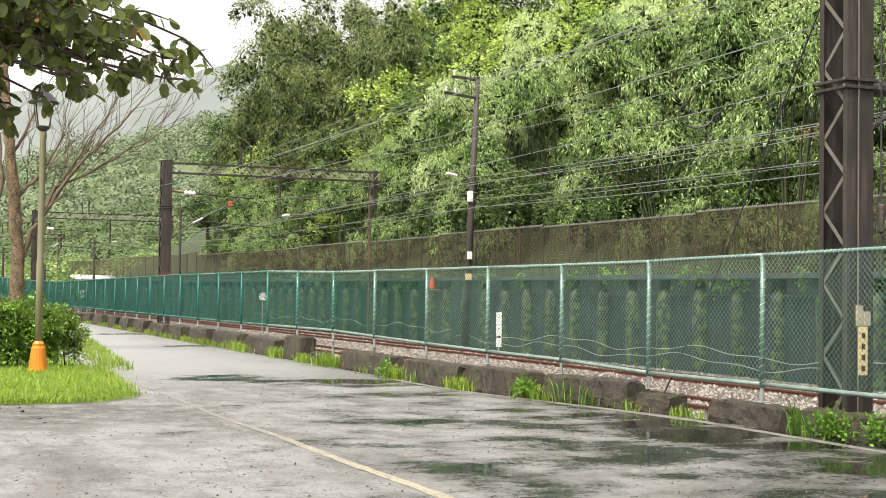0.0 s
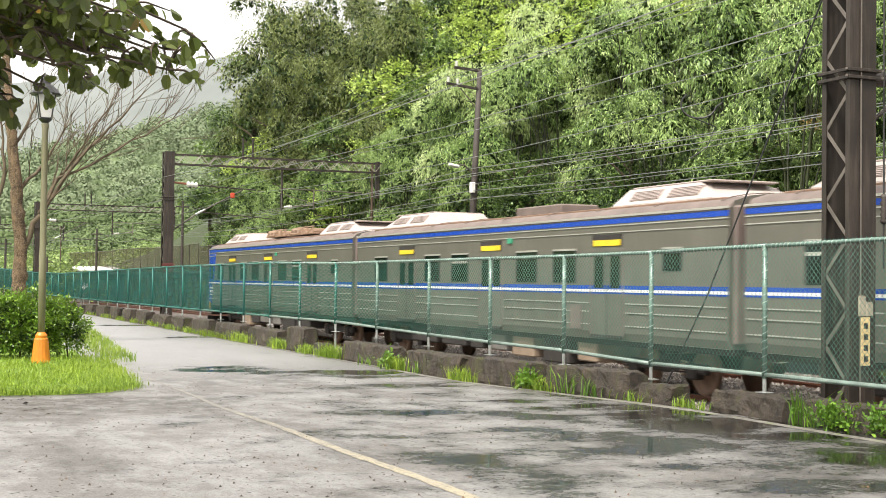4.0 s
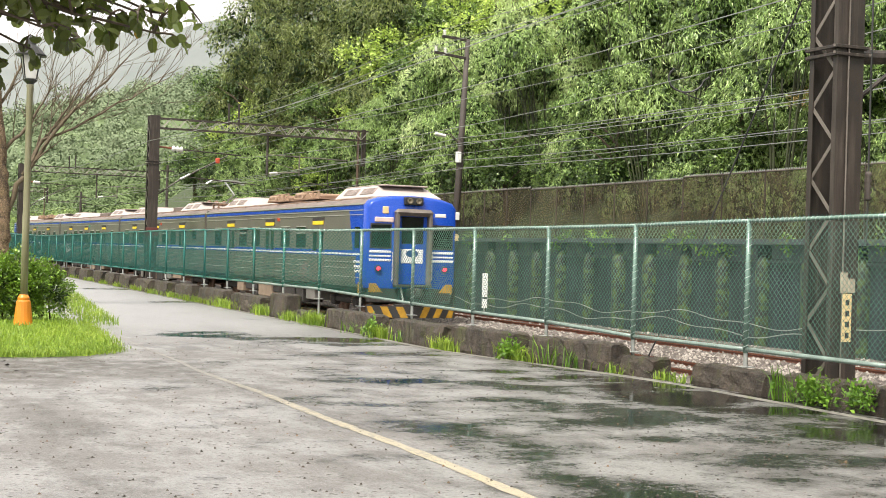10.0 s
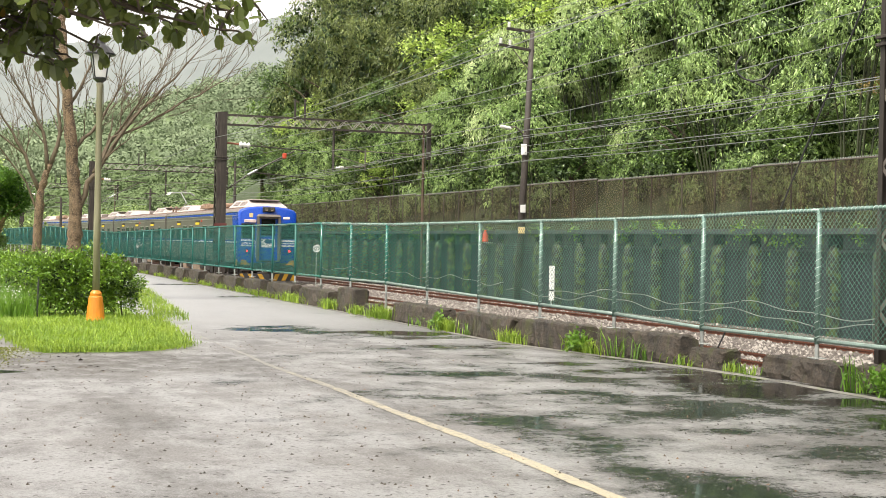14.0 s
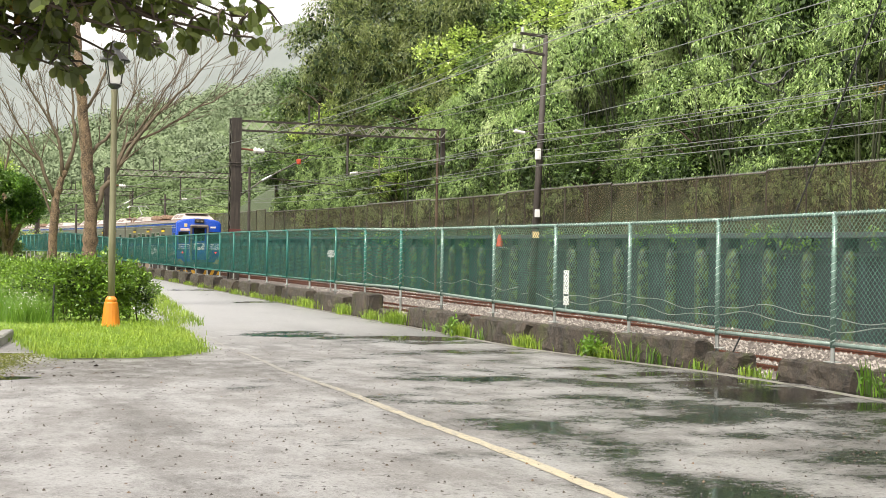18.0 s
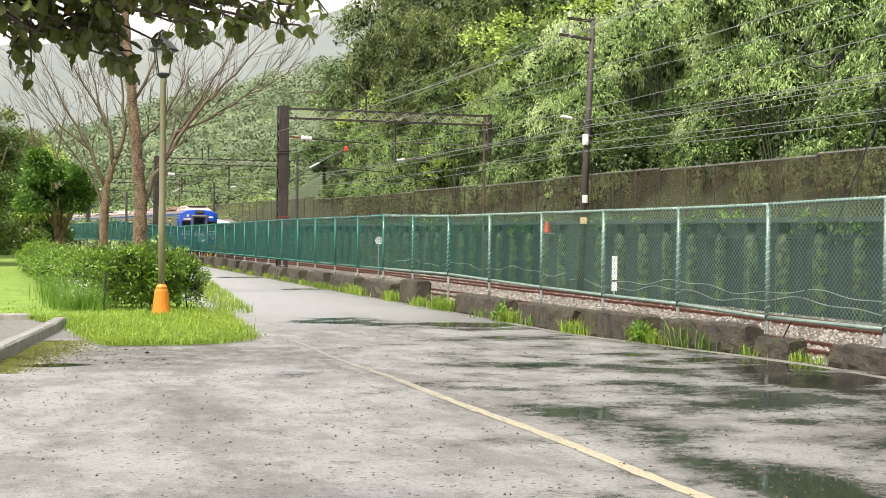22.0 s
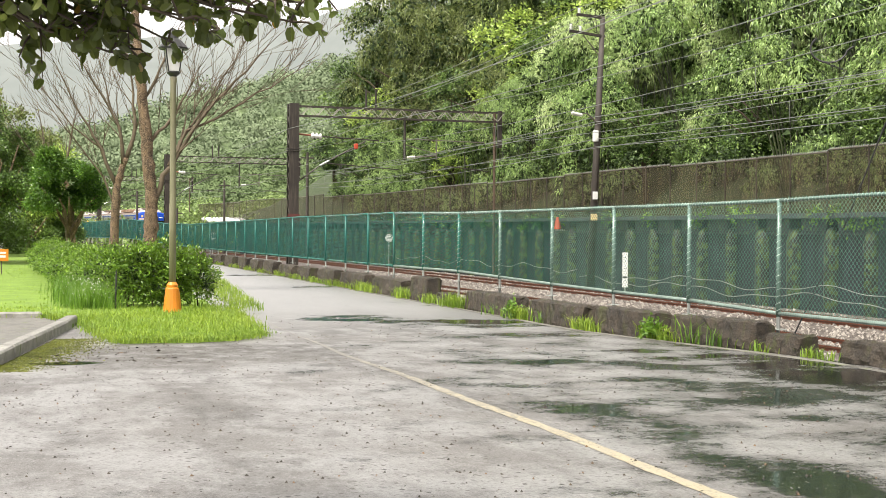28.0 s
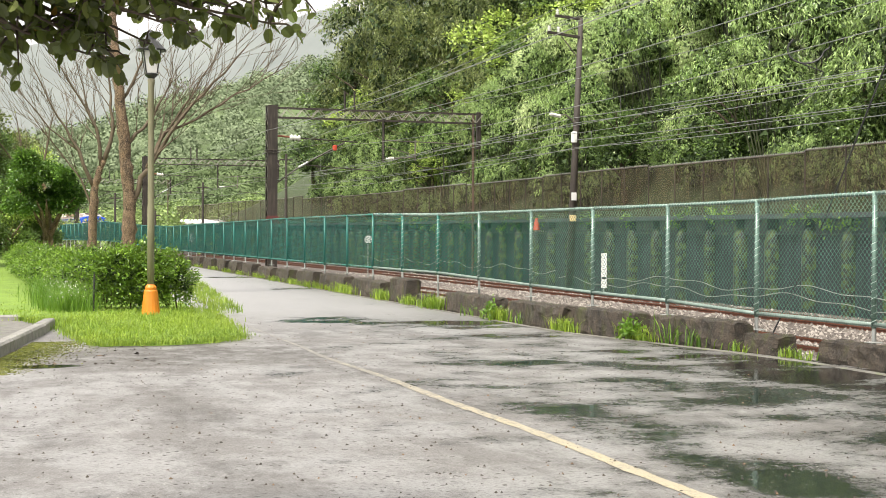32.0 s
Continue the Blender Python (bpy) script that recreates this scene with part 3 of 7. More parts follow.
def thing(name, m=None, label="", category="", group="", kind=""):
    ob = new(name)
    if m:
        ob.matrix_basis = m
    return tagged(ob, label, category, group, kind)


def solo(name, geo, material, label="", category="", group="", kind="", m=None, smooth=False):
    ob = part(name, geo, material, None, "", smooth)
    if m:
        ob.matrix_basis = m
    return tagged(ob, label, category, group, kind)


RNG = np.random.default_rng(7)


def unit(a):
    return a / np.maximum(np.linalg.norm(a, axis=-1, keepdims=True), 1e-6)


def leaves(base, way, length, width, curl=0.25, rng=RNG):
    """Pointed leaf blades, two quads folded along the midrib joined as one kite of four corners."""
    n = len(base)
    way = unit(way)
    side = unit(np.cross(way, rng.normal(size=(n, 3)) * 0.6 + np.array([0, 0, 1.0])))
    up = np.cross(side, way)
    length = np.broadcast_to(np.asarray(length, float).reshape(-1, 1), (n, 1)) * rng.uniform(0.65, 1.25, (n, 1))
    width = np.broadcast_to(np.asarray(width, float).reshape(-1, 1), (n, 1)) * rng.uniform(0.75, 1.2, (n, 1))
    mid = base + way * length * 0.42 + up * length * curl * 0.25
    tip = base + way * length - up * length * curl * 0.3
    return np.stack([base, mid + side * width / 2, tip, mid - side * width / 2], 1)


def spray_cloud(rng, centre, size, sprays, per, length, width, droop=0.6, shell=0.55, spread=0.35, reach=0.5, slim=False):
    """Leaf sprays on the outer shell of a lumpy crown."""
    d = unit(rng.normal(size=(sprays, 3)))
    d[:, 2] = np.where(d[:, 2] < -0.45, -d[:, 2], d[:, 2])
    r = rng.uniform(shell, 1.0, (sprays, 1))
    lump = 1 + 0.22 * np.sin(d[:, :1] * 5 + size[0]) * np.cos(d[:, 1:2] * 4.3) + 0.12 * np.sin(d[:, 2:] * 9)
    c = np.asarray(centre) + d * r * lump * np.asarray(size)
    axis = unit(d + rng.normal(size=d.shape) * 0.45 + np.array([0, 0, -droop * 0.7]))
    base = np.repeat(c, per, 0) + np.repeat(axis, per, 0) * rng.uniform(-0.5, 0.5, (sprays * per, 1)) * reach
    base += rng.normal(size=base.shape) * spread * reach * 0.5
    way = np.repeat(axis, per, 0) + rng.normal(size=base.shape) * 0.55 + np.array([0, 0, -droop * 0.5])
    q = leaves(base, way, length, width, rng=rng)
    # far off a leaf is a slim triangle
    return q[:, 1:] if slim else q
# ---- ground, road, railway bed ----
FENCE_X = [(6, 11.45), (12.7, 11.25), (15.4, 11.15), (18.1, 11.0), (20.7, 10.85), (23.2, 10.6), (25.9, 10.45), (28.5, 10.25), (31, 10.1), (33.6, 9.98), (36.3, 9.93), (39, 9.88), (44.6, 9.83), (50.2, 9.8), (400, 9.8)]
FENCE_TOP = [(12.7, 2.34), (15.4, 2.30), (18.1, 2.25), (20.7, 2.225), (25.9, 2.20), (31, 2.18), (36.3, 2.24), (50.2, 2.21), (66, 2.12), (80, 2.02), (92, 2.12), (112, 2.5), (125, 2.45), (150, 2.3)]
FENCE_BASE = [(12.7, 0.30), (18.1, 0.29), (20.7, 0.36), (25.9, 0.43), (31, 0.54), (50, 0.50), (80, 0.45), (112, 0.75), (150, 0.6)]
BLOCK_X = [(5, 10.9), (16, 10.85), (18, 10.5), (20, 10.05), (22, 9.65), (25, 9.55), (29, 9.55), (34, 9.5), (44, 9.45), (400, 9.4)]
RAIL_Z = -0.34
ROAD_LEFT = [(-20, -30.0), (15, -30.0), (20.9, 0.9), (21.2, 3.2), (21.6, 3.7), (26, 4.1), (30, 4.45), (34, 4.75), (40, 5.4), (47, 6.2), (60, 6.9), (90, 6.6), (120, 5.0), (160, 2.0)]


def strip(name, left, right, z0, z1, ss, mat, bend=True, lift=0.0):
    g = Geo()
    for s in ss:
        a, b = left(s), right(s)
        for k in range(7):
            x = a + (b - a) * k / 6
            g.v.append(at(x, s, z0 + lift) if bend else (x, s, z0 + lift))
    for i in range(len(ss) - 1):
        for k in range(6):
            g.f.append((i * 7 + k, i * 7 + k + 1, i * 7 + 8 + k, i * 7 + 7 + k))
    return g


# one sheet of land that reaches the horizon, sunk below the railway bed
g = Geo()
xs = [-3000, -600, -150, -40, -12, 9.0, 9.3, 13, 21.4, 60, 300, 3000]
ys = [-2500, -300, -60, -10, 10, 30, 60, 100, 140, 180, 400, 1000, 4000]
for y in ys:
    for x in xs:
        g.v.append((x, y, -0.75))
for j in range(len(ys) - 1):
    for i in range(len(xs) - 1):
        k = j * len(xs) + i
        g.f.append((k, k + 1, k + 1 + len(xs), k + len(xs)))
tagged(part("ground", g, SOIL), "dark wet soil reaching to the hills", "ground", kind="structure")

SS = [-12, -4, 2, 6, 9, 12, 14, 16, 18, 20, 22, 24, 27, 30, 34, 38, 43, 48, 54, 60, 68, 76, 85, 95, 106, 118, 130, 145, 160, 180]
g = Geo()
for s in SS:
    b = lerp(BLOCK_X, s) - 0.06
    row = [at(-26 + (b + 26) * k / 12, s, 0.0) for k in range(13)]
    g.v.extend(row)
for i in range(len(SS) - 1):
    for k in range(12):
        g.f.append((i * 13 + k, i * 13 + k + 1, i * 13 + 14 + k, i * 13 + 13 + k))
n0 = len(g.v)
for s in SS:
    g.v.append(at(lerp(BLOCK_X, s) - 0.06, s, -0.8))
for i in range(len(SS) - 1):
    g.f.append((i * 13 + 12, n0 + i, n0 + i + 1, i * 13 + 25))
tagged(part("road", g, ASPHALT), "wet grey asphalt road with puddles and grit", "road", kind="structure")

# pale concrete edging between the asphalt and the blocks
EDGE_GAP = [(6, 0.36), (15, 0.34), (20, 0.2), (26, 0.08), (60, 0.06)]
g = Geo()
for i in range(len(SS) - 1):
    for s0, s1 in ((SS[i], SS[i + 1]),):
        a0, a1 = lerp(BLOCK_X, s0), lerp(BLOCK_X, s1)
        o0, o1 = lerp(EDGE_GAP, s0), lerp(EDGE_GAP, s1)
        v = [at(a0 - o0 - 0.09, s0, 0.005), at(a0 - o0, s0, 0.02), at(a1 - o1, s1, 0.02), at(a1 - o1 - 0.09, s1, 0.005)]
        g.add(v, [(0, 1, 2, 3)])
tagged(part("road_edging", g, EDGE), "pale worn concrete strip along the road edge", "road edging", kind="structure")

# yellow line along the road
g = Geo()
for i in range(200):
    y0, y1 = 2.0 + i * 0.128, 2.0 + (i + 1) * 0.128
    def lx(y):
        return 4.48 - 0.1 * min(1, max(0, y - 13) / 6) + max(0, y - 19) * 0.012 + 0.02 * math.sin(y * 1.3)

    def lw(y):
        return (0.066 + 0.02 * noise.noise((y * 2.7, 0, 0)) + 0.012 * noise.noise((y * 9.0, 4, 0))) * max(0.25, 1 - max(0, y - 14) / 12)
    g.add([(lx(y0) - lw(y0), y0, 0.004), (lx(y0) + lw(y0), y0, 0.004), (lx(y1) + lw(y1), y1, 0.004), (lx(y1) - lw(y1), y1, 0.004)], [(0, 1, 2, 3)])
tagged(part("road_line", g, LINE), "faded yellow road line", "road line", kind="structure")

# ballast bed
g = strip("ballast_bed", lambda s: lerp(BLOCK_X, s) + 0.2, lambda s: 21.6, RAIL_Z - 0.17, 0, SS, BALLAST_BED)
BED_Z = [-0.03, -0.40, -0.45, -0.43, -0.43, -0.45, -0.45]
for i, p in enumerate(g.v):
    g.v[i] = (p[0], p[1], BED_Z[i % 7])
tagged(part("ballast_bed", g, BALLAST_BED), "grey and brown railway ballast", "ballast", kind="structure")

RP = [(-0.065, 0), (0.065, 0), (0.065, 0.012), (0.012, 0.03), (0.01, 0.11), (0.034, 0.118), (0.034, 0.15), (-0.034, 0.15), (-0.034, 0.118), (-0.01, 0.11), (-0.012, 0.03), (-0.065, 0.012)]
LONG = [-15, 0, 15, 30, 45, 60] + list(range(66, 260, 6))
for tx, word in ((TRACK_X, "near"), (TRACK_X + 4.25, "far")):
    track = thing("railway_track", None, "rusty steel rails on ballast, %s the green fence" % ("running beside" if word == "near" else "farther from"), "railway track", "railway tracks")
    for dx in (-0.57, 0.57):
        g = Geo().sweep(RP, [(lambda x, z, s=s: at(tx + dx + x, s, RAIL_Z - 0.15 + z)) for s in LONG])
        part("rail", g, RUST_RAIL, track)
        g = Geo().sweep([(-0.03, 0), (0.03, 0), (0.03, 0.004), (-0.03, 0.004)], [(lambda x, z, s=s: at(tx + dx + x, s, RAIL_Z + z)) for s in LONG])
        part("rail_head", g, RAIL_TOP, track, "polished running surface")
    base = None
    for i in range(70):
        s = 8 + i * 0.68
        if base is None:
            g = Geo().soft((-1.0, -0.11, -0.15), (1.0, 0.11, 0.0), 0.02)
            base = g.mesh("sleeper")
        ob = part("sleeper", base, CONCRETE, track)
        ob.matrix_basis = Matrix.Translation(at(tx, s, RAIL_Z - 0.152))
# ballast stones, far too many to count
def stones(n, rng, xlo, xhi, slo, shi, zfun, size):
    x, s = rng.uniform(xlo, xhi, n), rng.uniform(0, 1, n) ** 1.4 * (shi - slo) + slo
    o = np.array([[1, 0, 0], [0, 1, 0], [-1, 0, 0], [0, -1, 0], [0, 0, 1.0]])
    tri = [(0, 1, 4), (1, 2, 4), (2, 3, 4), (3, 0, 4)]
    if xlo > 0:
        x = np.maximum(x, np.array([lerp(BLOCK_X, b) + 0.45 for b in s]) + rng.uniform(0, 1.5, n))
    P = np.array([at(a, b, zfun(a, b)) for a, b in zip(x, s)])
    q = o[None] * rng.uniform(0.6, 1.3, (n, 5, 1)) * rng.uniform(size[0], size[1], (n, 1, 1))
    q += rng.normal(size=q.shape) * size[0] * 0.25
    a = rng.uniform(0, 6.28, n)
    c, d = np.cos(a)[:, None], np.sin(a)[:, None]
    q = np.stack([q[..., 0] * c - q[..., 1] * d, q[..., 0] * d + q[..., 1] * c, q[..., 2]], -1)
    v = (P[:, None] + q).reshape(-1, 3)
    f = (np.array(tri)[None] + (np.arange(n) * 5)[:, None, None]).reshape(-1, 3)
    me = bpy.data.meshes.new("stones")
    me.vertices.add(len(v)); me.vertices.foreach_set("co", v.astype(np.float32).ravel())
    me.loops.add(f.size); me.loops.foreach_set("vertex_index", f.astype(np.int32).ravel())
    me.polygons.add(len(f)); me.polygons.foreach_set("loop_start", np.arange(0, f.size, 3, dtype=np.int32))
    me.update(calc_edges=True)
    return me


def bed(x, s):
    b = lerp(BLOCK_X, s) + 0.2
    return float(np.interp((x - b) / (21.6 - b) * 6, range(7), BED_Z)) - 0.004


rng = np.random.default_rng(3)
solo("ballast_stones", stones(26000, rng, 10.2, 17.2, 11, 52, bed, (0.028, 0.055)), STONE, "loose grey and pinkish ballast stones", "ballast", kind="stuff")
solo("ballast_stones", stones(9000, rng, 17.0, 21.4, 20, 70, bed, (0.035, 0.06)), STONE, "loose ballast stones by the far track", "ballast", kind="stuff")
solo("road_grit", stones(4200, rng, -8.0, 9.0, 4, 26, lambda x, s: 0.0, (0.005, 0.017)), PEBBLE, "dark grit and leaf bits on wet asphalt", "grit", kind="stuff")
# ---- concrete blocks and chain-link fence ----
BLOCKS = [(8.4, 10.4, 0.32), (10.6, 12.4, 0.32), (12.5, 14.3, 0.34), (14.64, 16.28, 0.30), (17.05, 17.8, 0.30), (18.0, 19.95, 0.44), (20.35, 22.05, 0.46), (22.5, 25.0, 0.44), (25.9, 29.0, 0.44), (30.6, 31.1, 0.30), (31.9, 33.3, 0.62), (34.2, 37.2, 0.48), (38.1, 41.1, 0.50)]
s = 42.0
while s < 128:
    BLOCKS.append((s, s + random.uniform(1.9, 2.5), random.uniform(0.44, 0.54)))
    s = BLOCKS[-1][1] + random.uniform(1.1, 1.5)
for a, b, h in BLOCKS:
    g = Geo()
    x = (lerp(BLOCK_X, a) + lerp(BLOCK_X, b)) / 2
    n = max(1, round((b - a) / 0.5))
    w = 0.44
    # rough-cast block with a sloped face, chipped edges and an uneven top
    prof = [(0.0, -0.06), (0.0, 0.05), (0.015, 0.33 * h), (0.03, 0.66 * h), (0.045, h - 0.03), (0.08, h), (0.19, h), (0.30, h), (w - 0.06, h), (w, h - 0.05), (w, -0.06)]
    n = max(3, round((b - a) / (0.09 if a < 34 else 0.4)))
    k = len(prof)
    for i in range(n + 1):
        s = a + (b - a) * i / n
        end = 1.0 if i in (0, n) else 0.0
        for px, pz in prof:
            q = Vector(at(lerp(BLOCK_X, s) + px, s, pz))
            rough = noise.noise(q * 2.3) * 0.04 + noise.noise(q * 7.0) * 0.05
            cx = 1 if px < w / 2 else -1
            q += Vector((rough * cx + end * 0.03 * cx, (0.5 - (i > 0)) * 0.05 * end + rough * end, -abs(rough) * (1.3 if pz > h * 0.8 else 0.2) - end * 0.03 * (pz > h * 0.6)))
            g.v.append(tuple(q))
    for i in range(n):
        for j in range(k - 1):
            g.f.append((i * k + j, i * k + j + 1, (i + 1) * k + j + 1, (i + 1) * k + j))
    g.f.append(tuple(range(k))[::-1])
    g.f.append(tuple(n * k + j for j in range(k)))
    bm = bmesh.new()
    me = g.mesh("concrete_block")
    bm.from_mesh(me)
    bmesh.ops.recalc_face_normals(bm, faces=bm.faces)
    bm.to_mesh(me)
    bm.free()
    solo("concrete_block", me, CONCRETE, "dark weathered concrete block with moss beside the road", "concrete block", "concrete blocks along the road")

POSTS = [7.4, 10.0, 12.7, 15.4, 18.1, 20.7, 23.2, 25.9, 28.5, 31.0, 33.6, 36.3, 39.0, 41.8, 44.6, 47.4, 50.2]
while POSTS[-1] < 146:
    POSTS.append(POSTS[-1] + 2.8)
fence = thing("chain_link_fence", None, "green coated chain-link fence on posts along the railway", "fence")


def fence_at(s, z):
    return Vector(at(lerp(FENCE_X, s), s, z))


plate = Geo().soft((-0.09, -0.09, 0), (0.09, 0.09, 0.012), 0.003).mesh("base_plate")
for i, s in enumerate(POSTS):
    zb, zt = lerp(FENCE_BASE, s), lerp(FENCE_TOP, s)
    low = -0.05 if i > 3 else zb - 0.3
    p = fence_at(s, 0)
    g = Geo().tube([p + Vector((0, 0, low)), p + Vector((0, 0, zb + 0.24))], 0.030, 8)
    post = part("post", g, GALV, fence)
    g = Geo().tube([p + Vector((-0.004, 0, zb + 0.2)), p + Vector((-0.004, 0, zt + 0.01))], 0.036, 8)
    part("post_sleeve", g, FENCE_RAIL if s < 30 else (FENCE_MID if s < 37 else FENCE_GREEN), fence, "pale green coated post", True)
    if 11 < s < 36:
        # mesh wire wrapped round the post
        h, pts = zb + 0.26, []
        while h < zt - 0.03:
            pts.append(p + Vector((-0.004 + 0.039 * math.cos(h * 60), 0.039 * math.sin(h * 60), h)))
            h += 0.016
        part("wrapped_wire", Geo().tube(pts, 0.0045, 3), WIRE_GREEN, fence)
    ob = part("base_plate", plate, GALV, fence)
    ob.matrix_basis = Matrix.Translation(p + Vector((0, 0, zb + 0.004)))
    # wire ties round the post
    for k in range(6):
        z = zb + 0.35 + k * (zt - zb - 0.5) / 5
        if s < 34:
            g = Geo().tube([p + Vector((0.042 * math.cos(t), 0.042 * math.sin(t), z + 0.006 * math.sin(3 * t))) for t in [j * 1.047 for j in range(7)]], 0.004, 4)
            part("wire_tie", g, FENCE_RAIL, fence)

STEP = 0.086


def mesh_panel(s0, s1):
    """Woven diamond wires, each a slim three-sided bar that zigzags through the plane."""
    zb0, zb1, zt0, zt1 = lerp(FENCE_BASE, s0) + 0.25, lerp(FENCE_BASE, s1) + 0.25, lerp(FENCE_TOP, s0) + 0.035, lerp(FENCE_TOP, s1) + 0.035
    L = s1 - s0
    far = s0 > 62
    step = STEP * (1.0 if not far else 1.35)
    w = 0.0030 if s0 < 26 else (0.0038 if not far else 0.0058)
    H = 2.1
    quads = []
    n = int((L + H) / step) + 2
    for fam in (1, -1):
        for k in range(n):
            u0 = (k * step - H) if fam > 0 else k * step
            # along the wire: u = u0 + fam * h
            h0, h1 = 0.0, H
            if fam > 0:
                h0, h1 = max(h0, -u0), min(h1, L - u0)
            else:
                h0, h1 = max(h0, u0 - L), min(h1, u0)
            if h1 - h0 < 0.02:
                continue
            seg = []
            for h in (h0, h1):
                u = u0 + fam * h
                t = u / L
                zb, zt = zb0 + (zb1 - zb0) * t, zt0 + (zt1 - zt0) * t
                z = min(zb + h, zt + 0.0)
                if h == h1 and zb + h > zt:
                    hh = zt - zb
                    u = u0 + fam * hh
                    t = min(1, max(0, u / L))
                    z = zt
                seg.append((u, z))
            (ua, za), (ub, zb_) = seg
            if zb_ - za < 0.02:
                continue
            off = 0.006 * fam
            A, B = np.array(fence_at(s0 + ua, za)), np.array(fence_at(s0 + ub, zb_))
            X = np.array([off, 0, 0])
            A, B = A + X, B + X
            d = (B - A) / np.linalg.norm(B - A)
            e = np.cross(d, [1, 0, 0.0])
            e = e / np.linalg.norm(e) * w
            o = np.array([w, 0, 0])
            c0, c1, c2 = e - o * 0.6, -e - o * 0.6, o * 1.1
            for p, q in ((c0, c1), (c1, c2), (c2, c0)):
                quads.append([A + p, A + q, B + q, B + p])
    return np.array(quads)


for s0, s1 in zip(POSTS[1:-1], POSTS[2:]):
    part("wire_mesh", fast_mesh("wire_mesh", mesh_panel(s0, s1)), FENCE_GLINT if s0 < 24 else (FENCE_MID if s0 < 38 else FENCE_GREEN), fence, "green diamond wire mesh")
    g = Geo()
    pts = []
    for k in range(5):
        s = s0 + (s1 - s0) * k / 4
        sag = 0.012 * math.sin(math.pi * k / 4) * random.uniform(-1.0, 1.0)
        pts.append(fence_at(s, lerp(FENCE_TOP, s) + sag))
    part("top_rail", Geo().tube(pts, 0.028, 8), FENCE_RAIL if s0 < 32 else (FENCE_MID if s0 < 44 else FENCE_GREEN), fence, "pale green top rail", True)
    pts = []
    for k in range(5):
        s = s0 + (s1 - s0) * k / 4
        pts.append(fence_at(s, (lerp(FENCE_BASE, s0) * (4 - k) + lerp(FENCE_BASE, s1) * k) / 4 + 0.25))
    part("bottom_rail", Geo().tube(pts, 0.031, 8), RAIL_PALE if s0 < 36 else (FENCE_MID if s0 < 44 else FENCE_GREEN), fence, "pale green bottom rail", True)
    if s0 < 36:
        for table, z_off, r in ((FENCE_TOP, 0.0, 0.031), (None, 0.0, 0.029)):
            pts, t = [], 0.0
            while t < 1:
                s = s0 + (s1 - s0) * t
                z = lerp(FENCE_TOP, s) if table else lerp(FENCE_BASE, s0) * (1 - t) + lerp(FENCE_BASE, s1) * t + 0.25
                a = t * (s1 - s0) / STEP * 2 * math.pi
                pts.append(fence_at(s, z) + Vector((r * math.cos(a), 0, r * math.sin(a))))
                t += STEP / 6 / (s1 - s0)
            part("wrapped_wire", Geo().tube(pts, 0.0045, 3), WIRE_GREEN, fence)
    if s0 < 45:
        # cut wire ends that stand above the rail, and the wire lacing round the lower rail
        q = []
        m = int((s1 - s0) / STEP)
        for k in range(m):
            s = s0 + (k + 0.5) * STEP
            p = np.array(fence_at(s, lerp(FENCE_TOP, s) + 0.02))
            for a in (-0.012, 0.012):
                q.append([p + [0, a - 0.003, 0], p + [0, a + 0.003, 0], p + [0.0, -a * 0.3 + 0.003, 0.034], p + [0, -a * 0.3 - 0.003, 0.034]])
        tagged(part("cut_wire", fast_mesh("cut_wire", np.array(q)), FENCE_GREEN, fence), kind="stuff")
        q = []
        for k in range(m * 2):
            s = s0 + (k + 0.5) * STEP / 2
            zr = (lerp(FENCE_BASE, s0) * (s1 - s) + lerp(FENCE_BASE, s1) * (s - s0)) / (s1 - s0) + 0.25
            p = np.array(fence_at(s, zr)) - [0.029, 0, 0]
            q.append([p + [0, -0.008, -0.024], p + [0, -0.002, -0.024], p + [0, 0.016, 0.026], p + [0, 0.01, 0.026]])
        tagged(part("lacing_wire", fast_mesh("lacing_wire", np.array(q)), FENCE_RAIL, fence), kind="stuff")

# ---- retaining wall with mossy pilasters and the mesh screen on it ----
WX = 21.5
WS = [6, 30, 60] + list(range(66, 150, 7))
g = Geo().sweep([(0.35, -0.8), (0.35, 1.75), (0.9, 1.75), (0.9, 2.2), (1.5, 2.2), (1.5, -0.8)], [(lambda x, z, s=s: at(WX + x, s, z)) for s in WS])
wall = tagged(part("wall_railway", g, WALL), "dark damp concrete retaining wall behind the tracks", "retaining wall", kind="structure")
g = Geo().sweep([(-0.02, 2.2), (1.5, 2.2), (1.5, 2.34), (-0.02, 2.34)], [(lambda x, z, s=s: at(WX + x, s, z)) for s in WS])
part("wall_cap", g, CAP, wall, "grey concrete cap")
g = Geo().sweep([(0.24, 1.72), (0.36, 1.72), (0.36, 1.80), (0.24, 1.80)], [(lambda x, z, s=s: at(WX + x, s, z)) for s in WS])
part("wall_ledge", g, CAP, wall, "thin pale ledge")
pil = []
